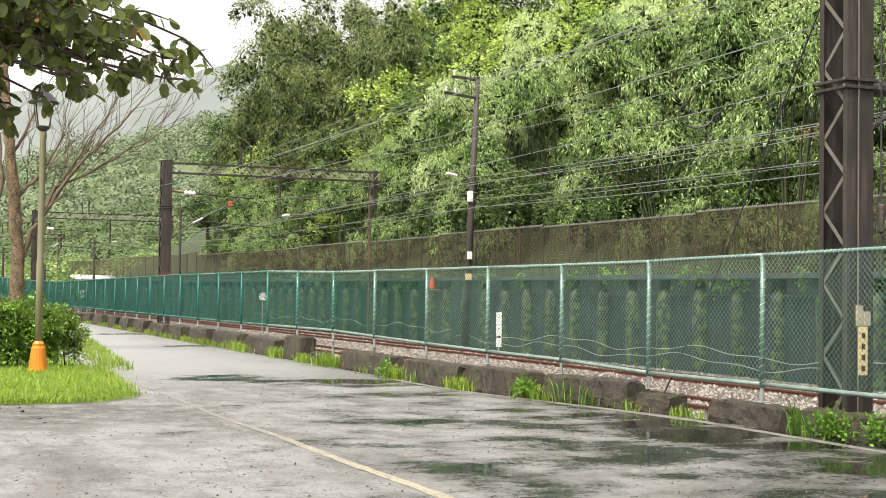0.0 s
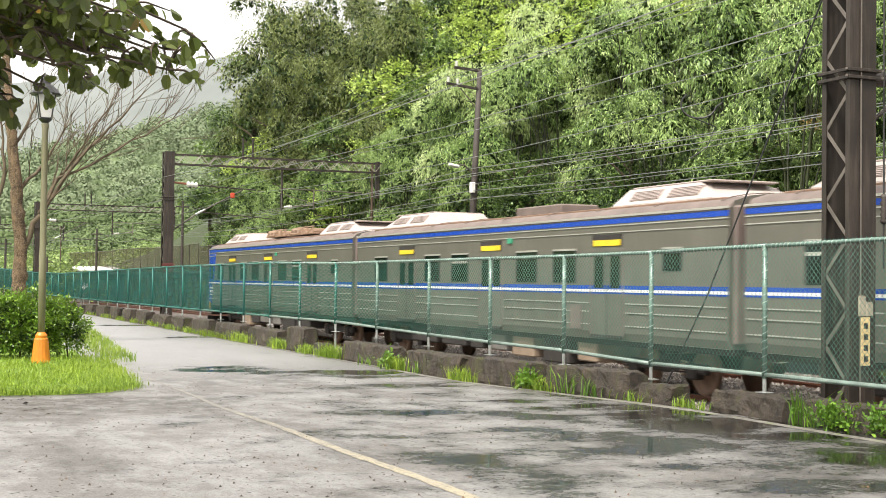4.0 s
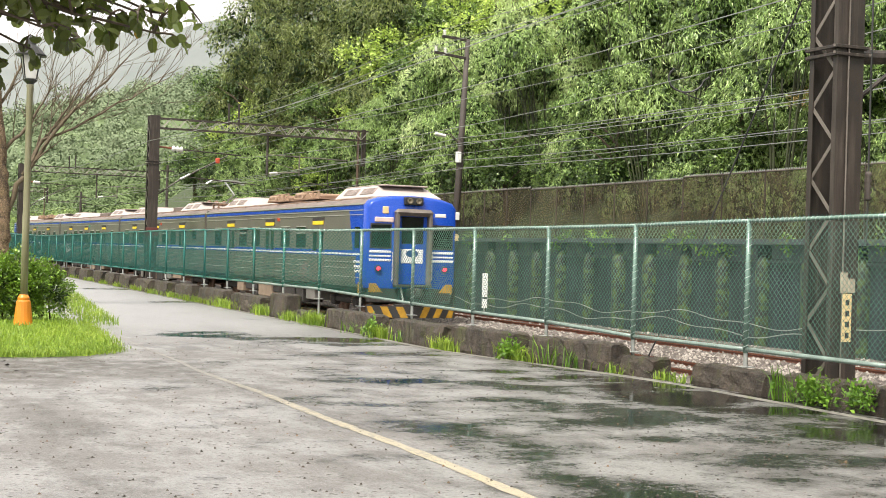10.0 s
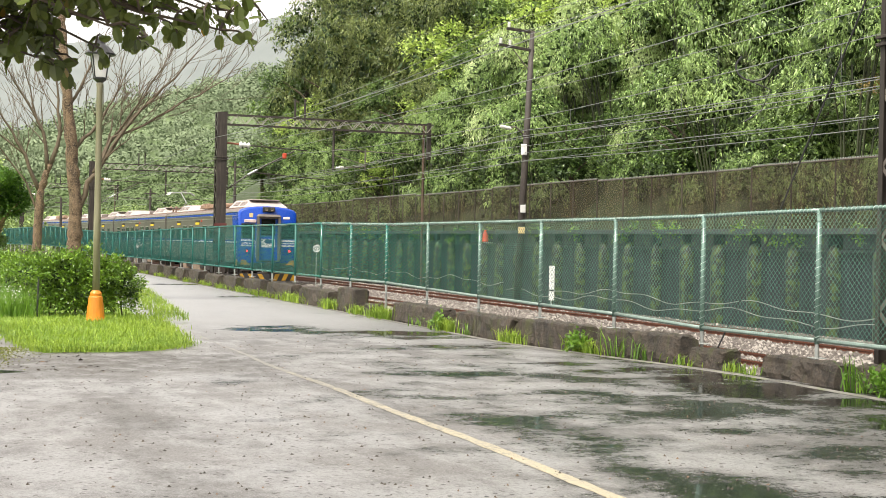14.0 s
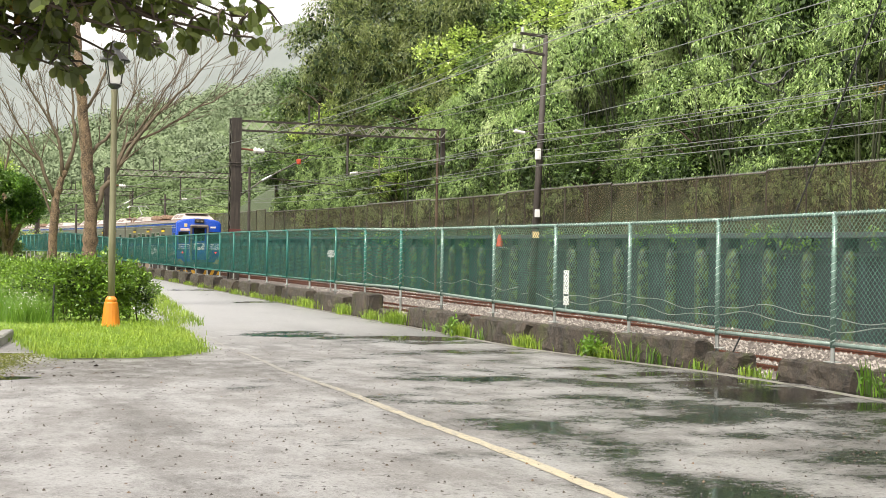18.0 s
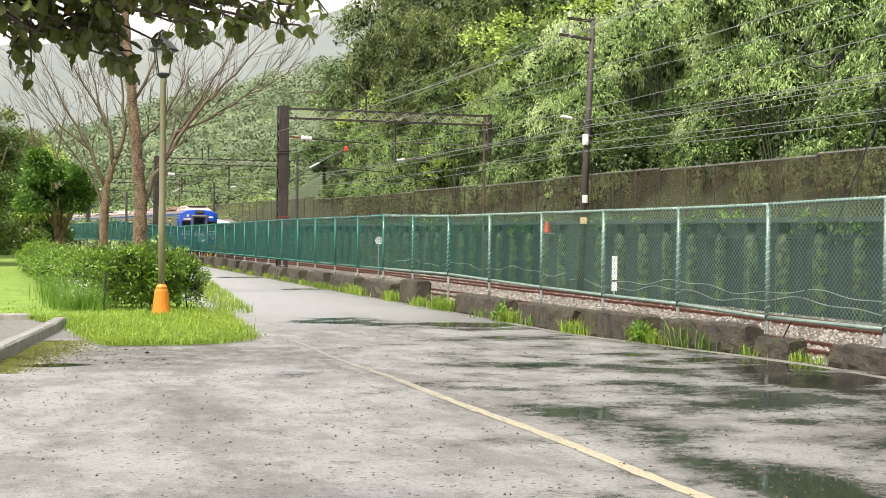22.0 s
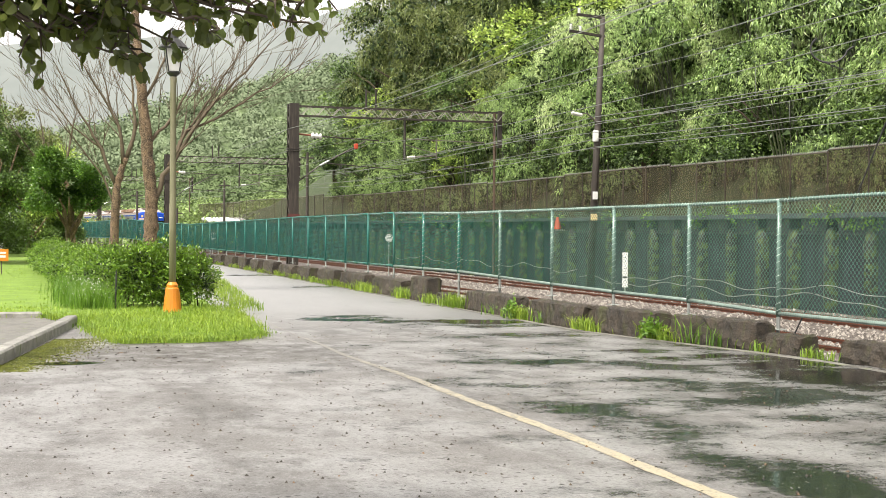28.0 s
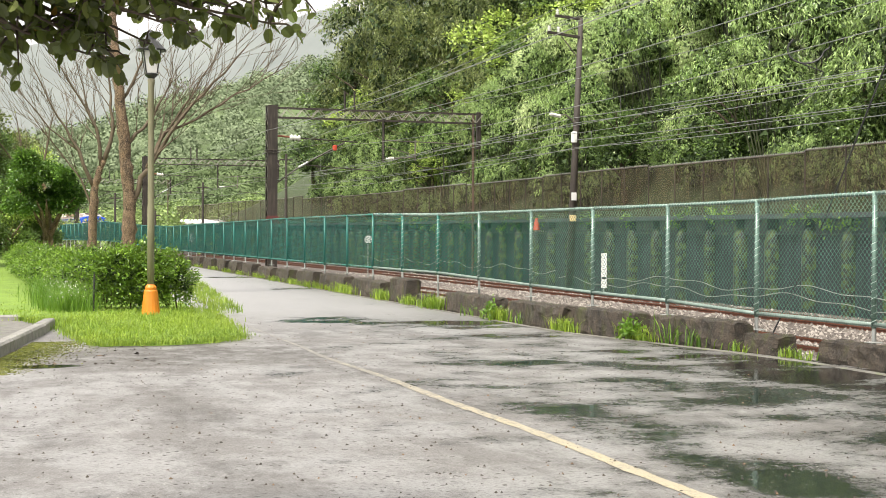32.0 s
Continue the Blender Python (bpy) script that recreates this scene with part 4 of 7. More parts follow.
for v in range(5):
    g = Geo()
    w = 0.15 + 0.025 * v
    prof = [(-w, 0.38), (-w * 0.9, 0.1), (0, 0.02), (w * 0.9, 0.1), (w, 0.38)]
    rows = []
    for z in (-0.8, 0.3, 1.0, 1.5, 1.72, 1.86, 1.93):
        f = 1 if z < 1.7 else (0.85 if z < 1.8 else (0.6 if z < 1.9 else 0.15))
        rows.append([(0.38 - (0.38 - x) * f + random.uniform(-0.02, 0.02), y * (0.75 + 0.25 * (z + 0.8) / 2.7) * (f * 0.4 + 0.6), z + random.uniform(-0.03, 0.03)) for y, x in prof])
    for r in rows:
        g.v.extend(r)
    for i in range(len(rows) - 1):
        for j in range(4):
            g.f.append((i * 5 + j, i * 5 + j + 1, (i + 1) * 5 + j + 1, (i + 1) * 5 + j))
    pil.append(g.mesh("pilaster", True))
strut = Geo().soft((0.26, -0.66, 1.81), (0.93, 0.66, 2.19), 0.02).mesh("strut")
s = 20.0
i = 0
while s < 120:
    m = pose(*at(WX, s), 0, 0, heading(s))
    ob = part("pilaster", pil[i % 5], MOSS, wall, "moss-covered pilaster")
    ob.matrix_basis = m
    ob = part("strut", strut, CAP, wall)
    ob.matrix_basis = pose(*at(WX, s + 0.95), 0, 0, heading(s))
    s += 1.86 + 0.08 * math.sin(i * 2.1)
    i += 1
# mesh screen: posts, rails and fine netting
screen = thing("screen_fence", None, "tall brown mesh screen fence on the retaining wall", "screen fence")
s, k = 14.0, 0
while s < 142:
    L = 1.95 if s < 70 else 2.6
    a, b = Vector(at(WX + 0.4, s)), Vector(at(WX + 0.4, s + L))
    step = 0.06 * (k // 5 % 2)
    z0, z1 = 2.34, 4.08 + step + (0.22 if s > 96 else 0.0)
    part("screen_post", Geo().tube([a + Vector((0, 0, z0 - 0.05)), a + Vector((0, 0, z1 + 0.03))], 0.024, 6), BROWN_STEEL, screen)
    part("screen_rail", Geo().tube([a + Vector((0, 0, z1)), b + Vector((0, 0, z1))], 0.022, 6), BROWN_LIGHT, screen)
    d = (b - a).normalized()
    net = Geo().box((-0.006, 0.0, z0), (0.006, L, z1), pose(a.x, a.y, 0, 0, 0, math.degrees(math.atan2(-d.x, d.y))))
    part("screen_net", net, SCREEN_BROWN, screen, "fine brown netting")
    if s < 75:
        q = []
        for j in range(int(L / 0.1)):
            p = np.array(a + d * (0.1 * j + 0.05)) + [0, 0, z1]
            e = np.array(d) * 0.028
            q.append([p - e, p + e, p + e + [0, 0, 0.055], p - e + [0, 0, 0.055]])
        tagged(part("barb", fast_mesh("barb", np.array(q)), GALV, screen, "short bright barbs"), kind="stuff")
    s += L
    k += 1


# ---- gantries that carry the overhead wires ----
def column(parent, x, s, h, w=0.43, deep=0.575):
    """Box column of two channels tied by zigzag lacing."""
    m = pose(*at(x, s), 0, 0, heading(s))
    t = 0.014
    cols = []
    for sy in (-1, 1):
        e = deep / 2
        u = [(-w / 2, sy * e), (w / 2, sy * e), (w / 2, sy * (e - 0.09)), (w / 2 - t, sy * (e - 0.09)), (w / 2 - t, sy * (e - t)), (-w / 2 + t, sy * (e - t)), (-w / 2 + t, sy * (e - 0.09)), (-w / 2, sy * (e - 0.09))]
        u = u if sy < 0 else u[::-1]
        g = Geo().add([(x_, y_, z_) for z_ in (-0.4, h) for x_, y_ in u], [(i, (i + 1) % 8, 8 + (i + 1) % 8, 8 + i) for i in range(8)] + [(0, 7, 6, 5, 4, 3, 2, 1), (8, 9, 10, 11, 12, 13, 14, 15)])
        cols.append(part("channel", g, BROWN_STEEL, parent, "brown steel column channel"))
        cols[-1].matrix_basis = m
    col = cols[0]
    n = max(4, int(h / 0.46))
    for sx in (-1, 1):
        for i in range(n):
            z0, z1 = i * h / n, (i + 1) * h / n
            y0, y1 = (-1, 1) if i % 2 else (1, -1)
            a, b = Vector((sx * (w / 2 - 0.02), y0 * (deep / 2 - 0.06), z0)), Vector((sx * (w / 2 - 0.02), y1 * (deep / 2 - 0.06), z1))
            d = (b - a).normalized()
            e = Vector((1, 0, 0)).cross(d) * 0.026
            t = Vector((0.004, 0, 0))
            g = Geo().add([a - e - t, a + e - t, b + e - t, b - e - t, a - e + t, a + e + t, b + e + t, b - e + t], [(0, 1, 2, 3), (7, 6, 5, 4), (0, 4, 5, 1), (1, 5, 6, 2), (2, 6, 7, 3), (3, 7, 4, 0)])
            part("lacing_bar", g, BROWN_LIGHT, col)
    return col


def band(col, z, w=0.43, deep=0.575):
    a, b = w / 2, deep / 2
    for dz in (0.0, 0.10):
        for p, q in (((-a - 0.05, -b - 0.05), (a + 0.05, -b - 0.004)), ((-a - 0.05, b + 0.004), (a + 0.05, b + 0.05)), ((-a - 0.05, -b - 0.004), (-a - 0.004, b + 0.004)), ((a + 0.004, -b - 0.004), (a + 0.05, b + 0.004))):
            part("clamp_band", Geo().soft((*p, z + dz), (*q, z + dz + 0.045), 0.006), BROWN_STEEL, col)
    for sx in (-1, 1):
        for k in range(2):
            part("bolt", Geo().lathe([(0.018, 0), (0.018, 0.03)], 6, (sx * (a + 0.08), -b - 0.03, z + 0.02 + k * 0.09)), BROWN_LIGHT, col)


def truss(parent, x0, x1, s, z, depth=0.55):
    """Lattice beam across the tracks: four chords and zigzag webs."""
    p0, p1 = Vector(at(x0, s)), Vector(at(x1, s))
    along = Vector(at(15, s + 0.5)) - Vector(at(15, s))
    off = along.normalized() * 0.22
    for o in (-1, 1):
        for zz in (z, z + depth):
            part("chord", Geo().tube([p0 + off * o + Vector((0, 0, zz)), p1 + off * o + Vector((0, 0, zz))], 0.036, 4), BROWN_STEEL, parent)
        n = int(abs(x1 - x0) / 0.34)
        for i in range(n):
            a = p0 + (p1 - p0) * (i / n) + off * o
            b = p0 + (p1 - p0) * ((i + 1) / n) + off * o
            za, zb = (z, z + depth) if i % 2 else (z + depth, z)
            part("web", Geo().tube([a + Vector((0, 0, za)), b + Vector((0, 0, zb))], 0.019, 4), TRUSS_STEEL, parent)


def insulator(parent, a, b, n=5, r=0.07, mat=CERAMIC):
    a, b = Vector(a), Vector(b)
    pts, rad = [], []
    for i in range(n * 2 + 1):
        pts.append(a + (b - a) * (i / (n * 2)))
        rad.append(r if i % 2 else r * 0.45)
    return part("insulator", Geo().tube(pts, rad, 10), mat, parent, "pale ceramic insulator", True)


def dropper(parent, x, s, z_top, z_low, arm=1.6):
    """Hanging post with a registration arm for the contact wire."""
    p = Vector(at(x, s))
    part("drop_post", Geo().tube([p + Vector((0, 0, z_top)), p + Vector((0, 0, z_low))], 0.055, 6), BROWN_STEEL, parent)
    q = Vector(at(x + arm, s))
    part("cross_tube", Geo().tube([p + Vector((0, 0, z_low + 0.1)), q + Vector((0, 0, z_low + 0.22))], 0.025, 6), BROWN_LIGHT, parent)
    part("stay_tube", Geo().tube([p + Vector((0, 0, z_low + 0.7)), q + Vector((0, 0, z_low + 0.3))], 0.018, 6), BROWN_LIGHT, parent)
    insulator(parent, p + Vector((0.12, 0, z_low + 0.11)), p + Vector((0.5, 0, z_low + 0.15)))


GANTRY = []
for gi, (s, xl, xr, ht) in enumerate(((14.69, 11.97, 21.2, 7.7), (59.0, 11.5, 21.0, 7.3), (101.0, 11.3, 21.0, 7.2), (143.0, 11.6, 21.0, 7.2))):
    ga = thing("overhead_gantry", None, "brown lattice steel gantry carrying overhead wires across the tracks", "gantry", "overhead line gantries")
    col = column(ga, xl, s, ht)
    part("end_post", Geo().tube([at(xr - 0.1, s, -0.4), at(xr - 0.1, s, ht - 0.1)], 0.06, 8), plain("rusty_post_%d" % gi, (0.12, 0.08, 0.055), 0.65, 0.2, 0.4), ga, "slim rusty end post")
    part("end_post", Geo().soft((-0.09, -0.09, 5.6), (0.09, 0.09, ht), 0.01, pose(*at(xr + 0.15, s))), BROWN_STEEL, ga)
    truss(ga, xl, xr + 0.3, s, ht - 0.52, 0.42)
    for z in ((4.5, 6.25) if gi == 0 else (5.2,)):
        band(col, z)
    dropper(ga, 16.6, s, ht - 0.4, 4.95, 1.5)
    part("drop_post", Geo().tube([at(18.1, s, 5.95), at(18.1, s, 5.0)], 0.03, 6), BROWN_LIGHT, ga)
    part("cross_tube", Geo().tube([at(16.6, s, 5.9), at(20.4, s, 5.82)], 0.022, 6), BROWN_LIGHT, ga)
    part("bracket_tube", Geo().tube([at(xl + 0.25, s, 5.98), at(xl + 0.85, s, 5.93)], 0.045, 6), plain("red_brown_tube_%d" % gi, (0.25, 0.09, 0.05), 0.5), ga)
    insulator(ga, Vector(at(xl + 0.8, s, 5.93)), Vector(at(xl + 1.3, s, 5.89)), 3, 0.15)
    part("cantilever_tube", Geo().tube([at(xl + 1.25, s, 5.9), at(xl + 3.9, s, 5.78)], 0.028, 6), BROWN_STEEL, ga)
    part("cantilever_tube", Geo().tube([at(xl + 0.25, s, 3.9), at(xl + 1.2, s, 4.6), at(xl + 3.3, s, 5.75)], 0.032, 6), BROWN_STEEL, ga)
    insulator(ga, at(xl + 1.2, s, 4.6), at(xl + 1.65, s, 4.85), 4, 0.07, GALV)
    part("registration_arm", Geo().tube([at(xl + 1.5, s, 4.72), at(TRACK_X + 1.3, s, 4.5)], 0.022, 5), BROWN_STEEL, ga)
    part("registration_arm", Geo().tube([at(18.2, s, 4.75), at(20.6, s, 4.5)], 0.022, 5), BROWN_STEEL, ga)
    for dx in (3.3, 3.75):
        part("top_pin", Geo().tube([at(xl + dx, s, ht - 0.2), at(xl + dx, s, ht + 0.75)], 0.045, 6), BROWN_STEEL, ga)
    if gi == 1:
        part("red_marker", Geo().soft((-0.09, -0.08, -0.12), (0.09, 0.08, 0.12), 0.03, pose(*at(xl + 2.85, s, 5.5))), RED, ga, "small red marker")
        part("red_plate", Geo().soft((-0.27, -0.3, 2.05), (0.27, -0.26, 2.45), 0.01, pose(*at(xl, s))), plain("maroon_plate", (0.12, 0.03, 0.025), 0.5), ga, "maroon plate")
    GANTRY.append((s, ht))
    if gi == 0:
        # horizontal pipe, cable and number board on the near column
        part("arm_pipe", Geo().tube([at(xl + 0.25, s, 4.55), at(xl + 3.0, s, 4.75)], 0.10, 10), BROWN_STEEL, ga, "thick horizontal pipe")
        part("conduit", Geo().tube([at(xl - 0.05, s - 0.31, -0.2), at(xl - 0.05, s - 0.31, 7.0)], 0.012, 6), BROWN_LIGHT, ga, "thin conduit")
        chain = [at(xl + 0.42, s - 0.2, 2.0 + 0.1 * k) for k in range(46)]
        part("hanging_cable", Geo().tube(chain, 0.014, 5), BLACK, ga)
        insulator(ga, at(xl + 0.42, s - 0.2, 2.6), at(xl + 0.42, s - 0.2, 3.0), 5, 0.055, POLE_MAT)
        bd = part("number_board", Geo().soft((-0.075, -0.012, 0.72), (0.075, 0.012, 1.36), 0.006, pose(*at(xl + 0.02, s - 0.32, 0), 0, 0, 0)), AMBER, ga, "yellowed board with worn black marks")
        for k in range(4):
            part("mark", Geo().soft((-0.03, -0.004, 0), (0.03, 0.002, 0.075), 0.001, pose(*at(xl + 0.02, s - 0.334, 0.77 + k * 0.145))), BLACK, bd)
        for k in range(2):
            part("hook_plate", Geo().soft((-0.09 + k * 0.12, -0.02, 1.37), (0.02 + k * 0.12, 0.02, 1.64 - 0.08 * k), 0.01, pose(*at(xl + 0.0, s - 0.32, 0))), PALE_PLATE, ga)
        part("guy_rod", Geo().tube([at(10.95, 17.7, 0.1), at(11.35, 17.1, 1.6), at(xl - 0.1, s + 0.3, 5.9)], 0.013, 6), BLACK, ga, "thin black guy rod")

# ---- utility pole by the wall ----
pole = thing("utility_pole", None, "dark utility pole with crossarm, lamp and white markers", "utility pole")
px_, ps_ = 20.95, 48.0
part("pole_shaft", Geo().tube([at(px_ - 0.02, ps_, -0.6), at(px_ + 0.09, ps_ - 0.3, 5.0), at(px_ + 0.2, ps_ - 0.5, 9.95)], [0.15, 0.13, 0.09], 10), POLE_MAT, pole, "", True)
part("crossarm", Geo().soft((-1.35, -0.05, -0.05), (0.1, 0.05, 0.05), 0.01, pose(*at(px_ + 0.18, ps_ - 0.5, 9.2), 0, 6, 0)), BROWN_STEEL, pole)
part("crossarm", Geo().soft((-1.05, -0.05, -0.05), (0.1, 0.05, 0.05), 0.01, pose(*at(px_ + 0.18, ps_ - 0.5, 9.9), 0, 4, 0)), BROWN_STEEL, pole)
part("brace", Geo().tube([at(px_ - 0.6, ps_ - 0.5, 9.2), at(px_ + 0.15, ps_ - 0.45, 8.4)], 0.022, 5), BROWN_LIGHT, pole)
for dx, z in ((-1.28, 9.36), (-0.9, 9.32), (-0.95, 9.99)):
    insulator(pole, at(px_ + 0.18 + dx, ps_ - 0.5, z), at(px_ + 0.18 + dx, ps_ - 0.5, z + 0.22), 3, 0.08)
part("bracket_arm", Geo().tube([at(px_ - 0.05, ps_ - 0.4, 6.0), at(px_ - 0.4, ps_ - 0.5, 6.25), at(px_ - 0.75, ps_ - 0.6, 6.22)], 0.03, 6), BROWN_LIGHT, pole)
part("lamp_head", Geo().soft((-0.25, -0.09, -0.06), (0.2, 0.09, 0.06), 0.04, pose(*at(px_ - 0.85, ps_ - 0.6, 6.2), 0, 10, 0)), CERAMIC, pole, "small pale lamp head")
part("marker_band", Geo().soft((-0.16, -0.2, 5.2), (0.02, 0.0, 5.62), 0.02, pose(*at(px_ + 0.06, ps_ - 0.3))), WHITE, pole, "white marker")
part("marker_band", Geo().soft((-0.12, -0.18, 3.0), (0.08, -0.12, 3.3), 0.01, pose(*at(px_ + 0.04, ps_ - 0.2))), WHITE, pole, "white marker")
part("marker_band", Geo().soft((-0.16, -0.19, 2.2), (0.1, -0.13, 2.45), 0.01, pose(*at(px_ + 0.04, ps_ - 0.12))), AMBER, pole)


# ---- overhead wires ----
def wire(points, r=0.012, sag=0.0, name="wire", parent=None, seg=8):
    out = []
    for a, b in zip(points, points[1:]):
        a, b = Vector(a), Vector(b)
        for k in range(seg):
            t = k / seg
            out.append(a + (b - a) * t - Vector((0, 0, 4 * sag * t * (1 - t))))
    out.append(Vector(points[-1]))
    return part(name, Geo().tube(out, r, 4), WIRE_MAT, parent)


catenary = thing("overhead_line", None, "thin overhead contact and feeder wires above the tracks", "overhead wires")
GS = [-32.0] + [s for s, _ in GANTRY] + [185.0]
for tx in (TRACK_X, TRACK_X + 4.25):
    wire([at(tx, s, 4.72) for s in GS], 0.009, 0.02, "contact_wire", catenary)
    wire([at(tx, s, 5.65) for s in GS], 0.010, 0.45, "messenger_wire", catenary)
    for s0, s1 in zip(GS[1:-2], GS[2:-1]):
        for k in range(1, 8):
            t = k / 8
            s = s0 + (s1 - s0) * t
            c = Vector(at(tx, s0, 0)).lerp(Vector(at(tx, s1, 0)), t)
            wire([c + Vector((0, 0, 4.71)), c + Vector((0, 0, 5.65 - 4 * 0.45 * t * (1 - t)))], 0.004, 0, "dropper_wire", catenary, 1)
for x, z in ((11.3, 6.2), (14.6, 6.42), (20.4, 7.7)):
    wire([at(x, s, z) for s in GS], 0.011, 0.3, "feeder_wire", catenary)
for dx, z in ((-1.28, 9.56), (-0.9, 9.52), (-0.95, 10.19)):
    wire([at(px_ + dx + 0.3, ps_ - 46, z + 0.3), at(px_ + dx, ps_ - 0.5, z), at(px_ + dx, ps_ + 48, z - 0.6)], 0.010, 0.5, "power_wire", catenary)
for z0, z1 in ((6.45, 6.15), (6.2, 5.95), (5.45, 5.3), (5.15, 5.0)):
    wire([at(px_ + 0.1, ps_ - 46, z0), at(px_, ps_ - 0.3, z1), at(px_, ps_ + 48, z1 - 0.2)], 0.014, 0.35, "telephone_cable", catenary)


loop = [Vector(at(20.0, 30.6, 6.55)) + Vector((0.42 * math.cos(a), -0.2 * math.cos(a), 0.36 * math.sin(a))) for a in [2.3 + 0.35 * k for k in range(12)]]
part("cable_loop", Geo().tube(loop + [loop[-1] + Vector((0.12, -0.1, 0.1))], 0.026, 5), BLACK, catenary, "black coil of spare cable")
part("cable_tail", Geo().tube([loop[6], loop[6] + Vector((0.5, -0.3, -0.25)), loop[6] + Vector((0.3, -0.2, -0.8)), loop[6] + Vector((-0.1, 0, -1.1))], 0.016, 5), BLACK, catenary)


# ---- railway signs ----
def disc_sign(x, s, z, text, r=0.34):
    ob = thing("speed_sign", None, "round white railway sign with dark figures on a thin post", "railway sign", "round railway signs")
    p = Vector(at(x, s))
    part("sign_post", Geo().tube([p + Vector((0, 0, RAIL_Z - 0.15)), p + Vector((0, 0, z))], 0.028, 6), GALV, ob)
    g = Geo().lathe([(r, -0.01), (r, 0.01)], 28)
    d = part("sign_disc", g, WHITE, ob)
    d.matrix_basis = pose(p.x, p.y - 0.05, p.z + z, 90, 0, -22)
    g = Geo()
    for k in range(28):
        a, b = 2 * math.pi * k / 28, 2 * math.pi * (k + 1) / 28
        g.add([(math.cos(t) * q, math.sin(t) * q, 0.013) for t, q in ((a, r), (b, r), (b, r * 0.9), (a, r * 0.9))], [(0, 1, 2, 3)])
    part("sign_rim", g, BLACK, d)
    cu = bpy.data.curves.new("figures", "FONT")
    cu.body, cu.size, cu.align_x, cu.align_y, cu.extrude = text, r * 0.95, "CENTER", "CENTER", 0.002
    cu.materials.append(BLACK)
    f = new("figures", cu)
    f.parent, f.location = d, (0, 0, 0.016)


disc_sign(17.15, 63.6, 1.4, "110", 0.21)
disc_sign(12.7, 90.0, 1.32, "110", 0.27)
ws = thing("trackside_post_sign", None, "narrow white board with dark lettering bars by the wall", "railway sign")
part("board", Geo().soft((-0.1, -0.015, -0.25), (0.1, 0.015, 1.02), 0.008, pose(*at(21.1, 45.2), 0, 0, -24)), WHITE, ws)
for k in range(4):
    part("letter_bar", Geo().soft((-0.02, -0.022, 0.42 + 0.135 * k), (0.02, -0.016, 0.445 + 0.135 * k), 0.002, pose(*at(21.1, 45.2), 0, 0, -24)), BLACK, ws)
for z, w in ((0.08, 0.09),):
    part("letter_bar", Geo().soft((-w, -0.022, z), (w, -0.016, z + 0.07), 0.002, pose(*at(21.1, 45.2), 0, 0, -24)), BLACK, ws)
part("sign_leg", Geo().tube([at(21.1, 45.22, -0.55), at(21.1, 45.22, 0.6)], 0.03, 6), GALV, ws)
om = thing("orange_marker", None, "small orange-red marker fixed to the retaining wall", "marker")
part("marker_body", Geo().lathe([(0.13, 0), (0.15, 0.02), (0.11, 0.32), (0.09, 0.36), (0.06, 0.5)], 12, at(21.46, 52.6, 1.86)), RED, om)
part("marker_bracket", Geo().soft((21.4, 52.5, 1.8), (21.9, 52.7, 1.86), 0.01), GALV, om)
# loose cables along the wall foot
for a, b, z0, z1 in ((24, 46, 0.3, 0.15), (26, 50, 0.05, 0.0), (50, 80, 0.35, 0.2)):
    cable = []
    s = a
    while s < b:
        cable.append(at(21.25, s, -0.12 + 0.11 * math.sin(s * 0.8 + z1 * 5) + 0.05 * math.sin(s * 2.1 + z0 * 9) + z0))
        s += 0.35
    solo("trackside_cable", Geo().tube(cable, 0.014, 5), CABLE_GREY, "pale loose cable slung along the retaining wall", "cable", "trackside cables")
# ---- the electric train ----
W2, BODY_Z0, SIDE_Z1, ROOF_Z = 1.44, 0.98, 3.43, 3.75
HALF = 9.9


def shell_profile():
    p = [(-W2 + 0.06, BODY_Z0), (-W2, BODY_Z0 + 0.15), (-W2, SIDE_Z1)]
    for k in range(1, 8):
        a = math.pi - math.pi * k / 8
        p.append((W2 * math.cos(a) * (1 - 0.03 * math.sin(a)), SIDE_Z1 + (ROOF_Z - SIDE_Z1) * math.sin(a) ** 0.8))
    return p + [(W2, SIDE_Z1), (W2, BODY_Z0 + 0.15), (W2 - 0.06, BODY_Z0)]


def side_strip(x, y0, y1, z0, z1, out=0.004):
    s = 1 if x > 0 else -1
    return Geo().box((min(x, x + s * out), y0, z0), (max(x, x + s * out), y1, z1))


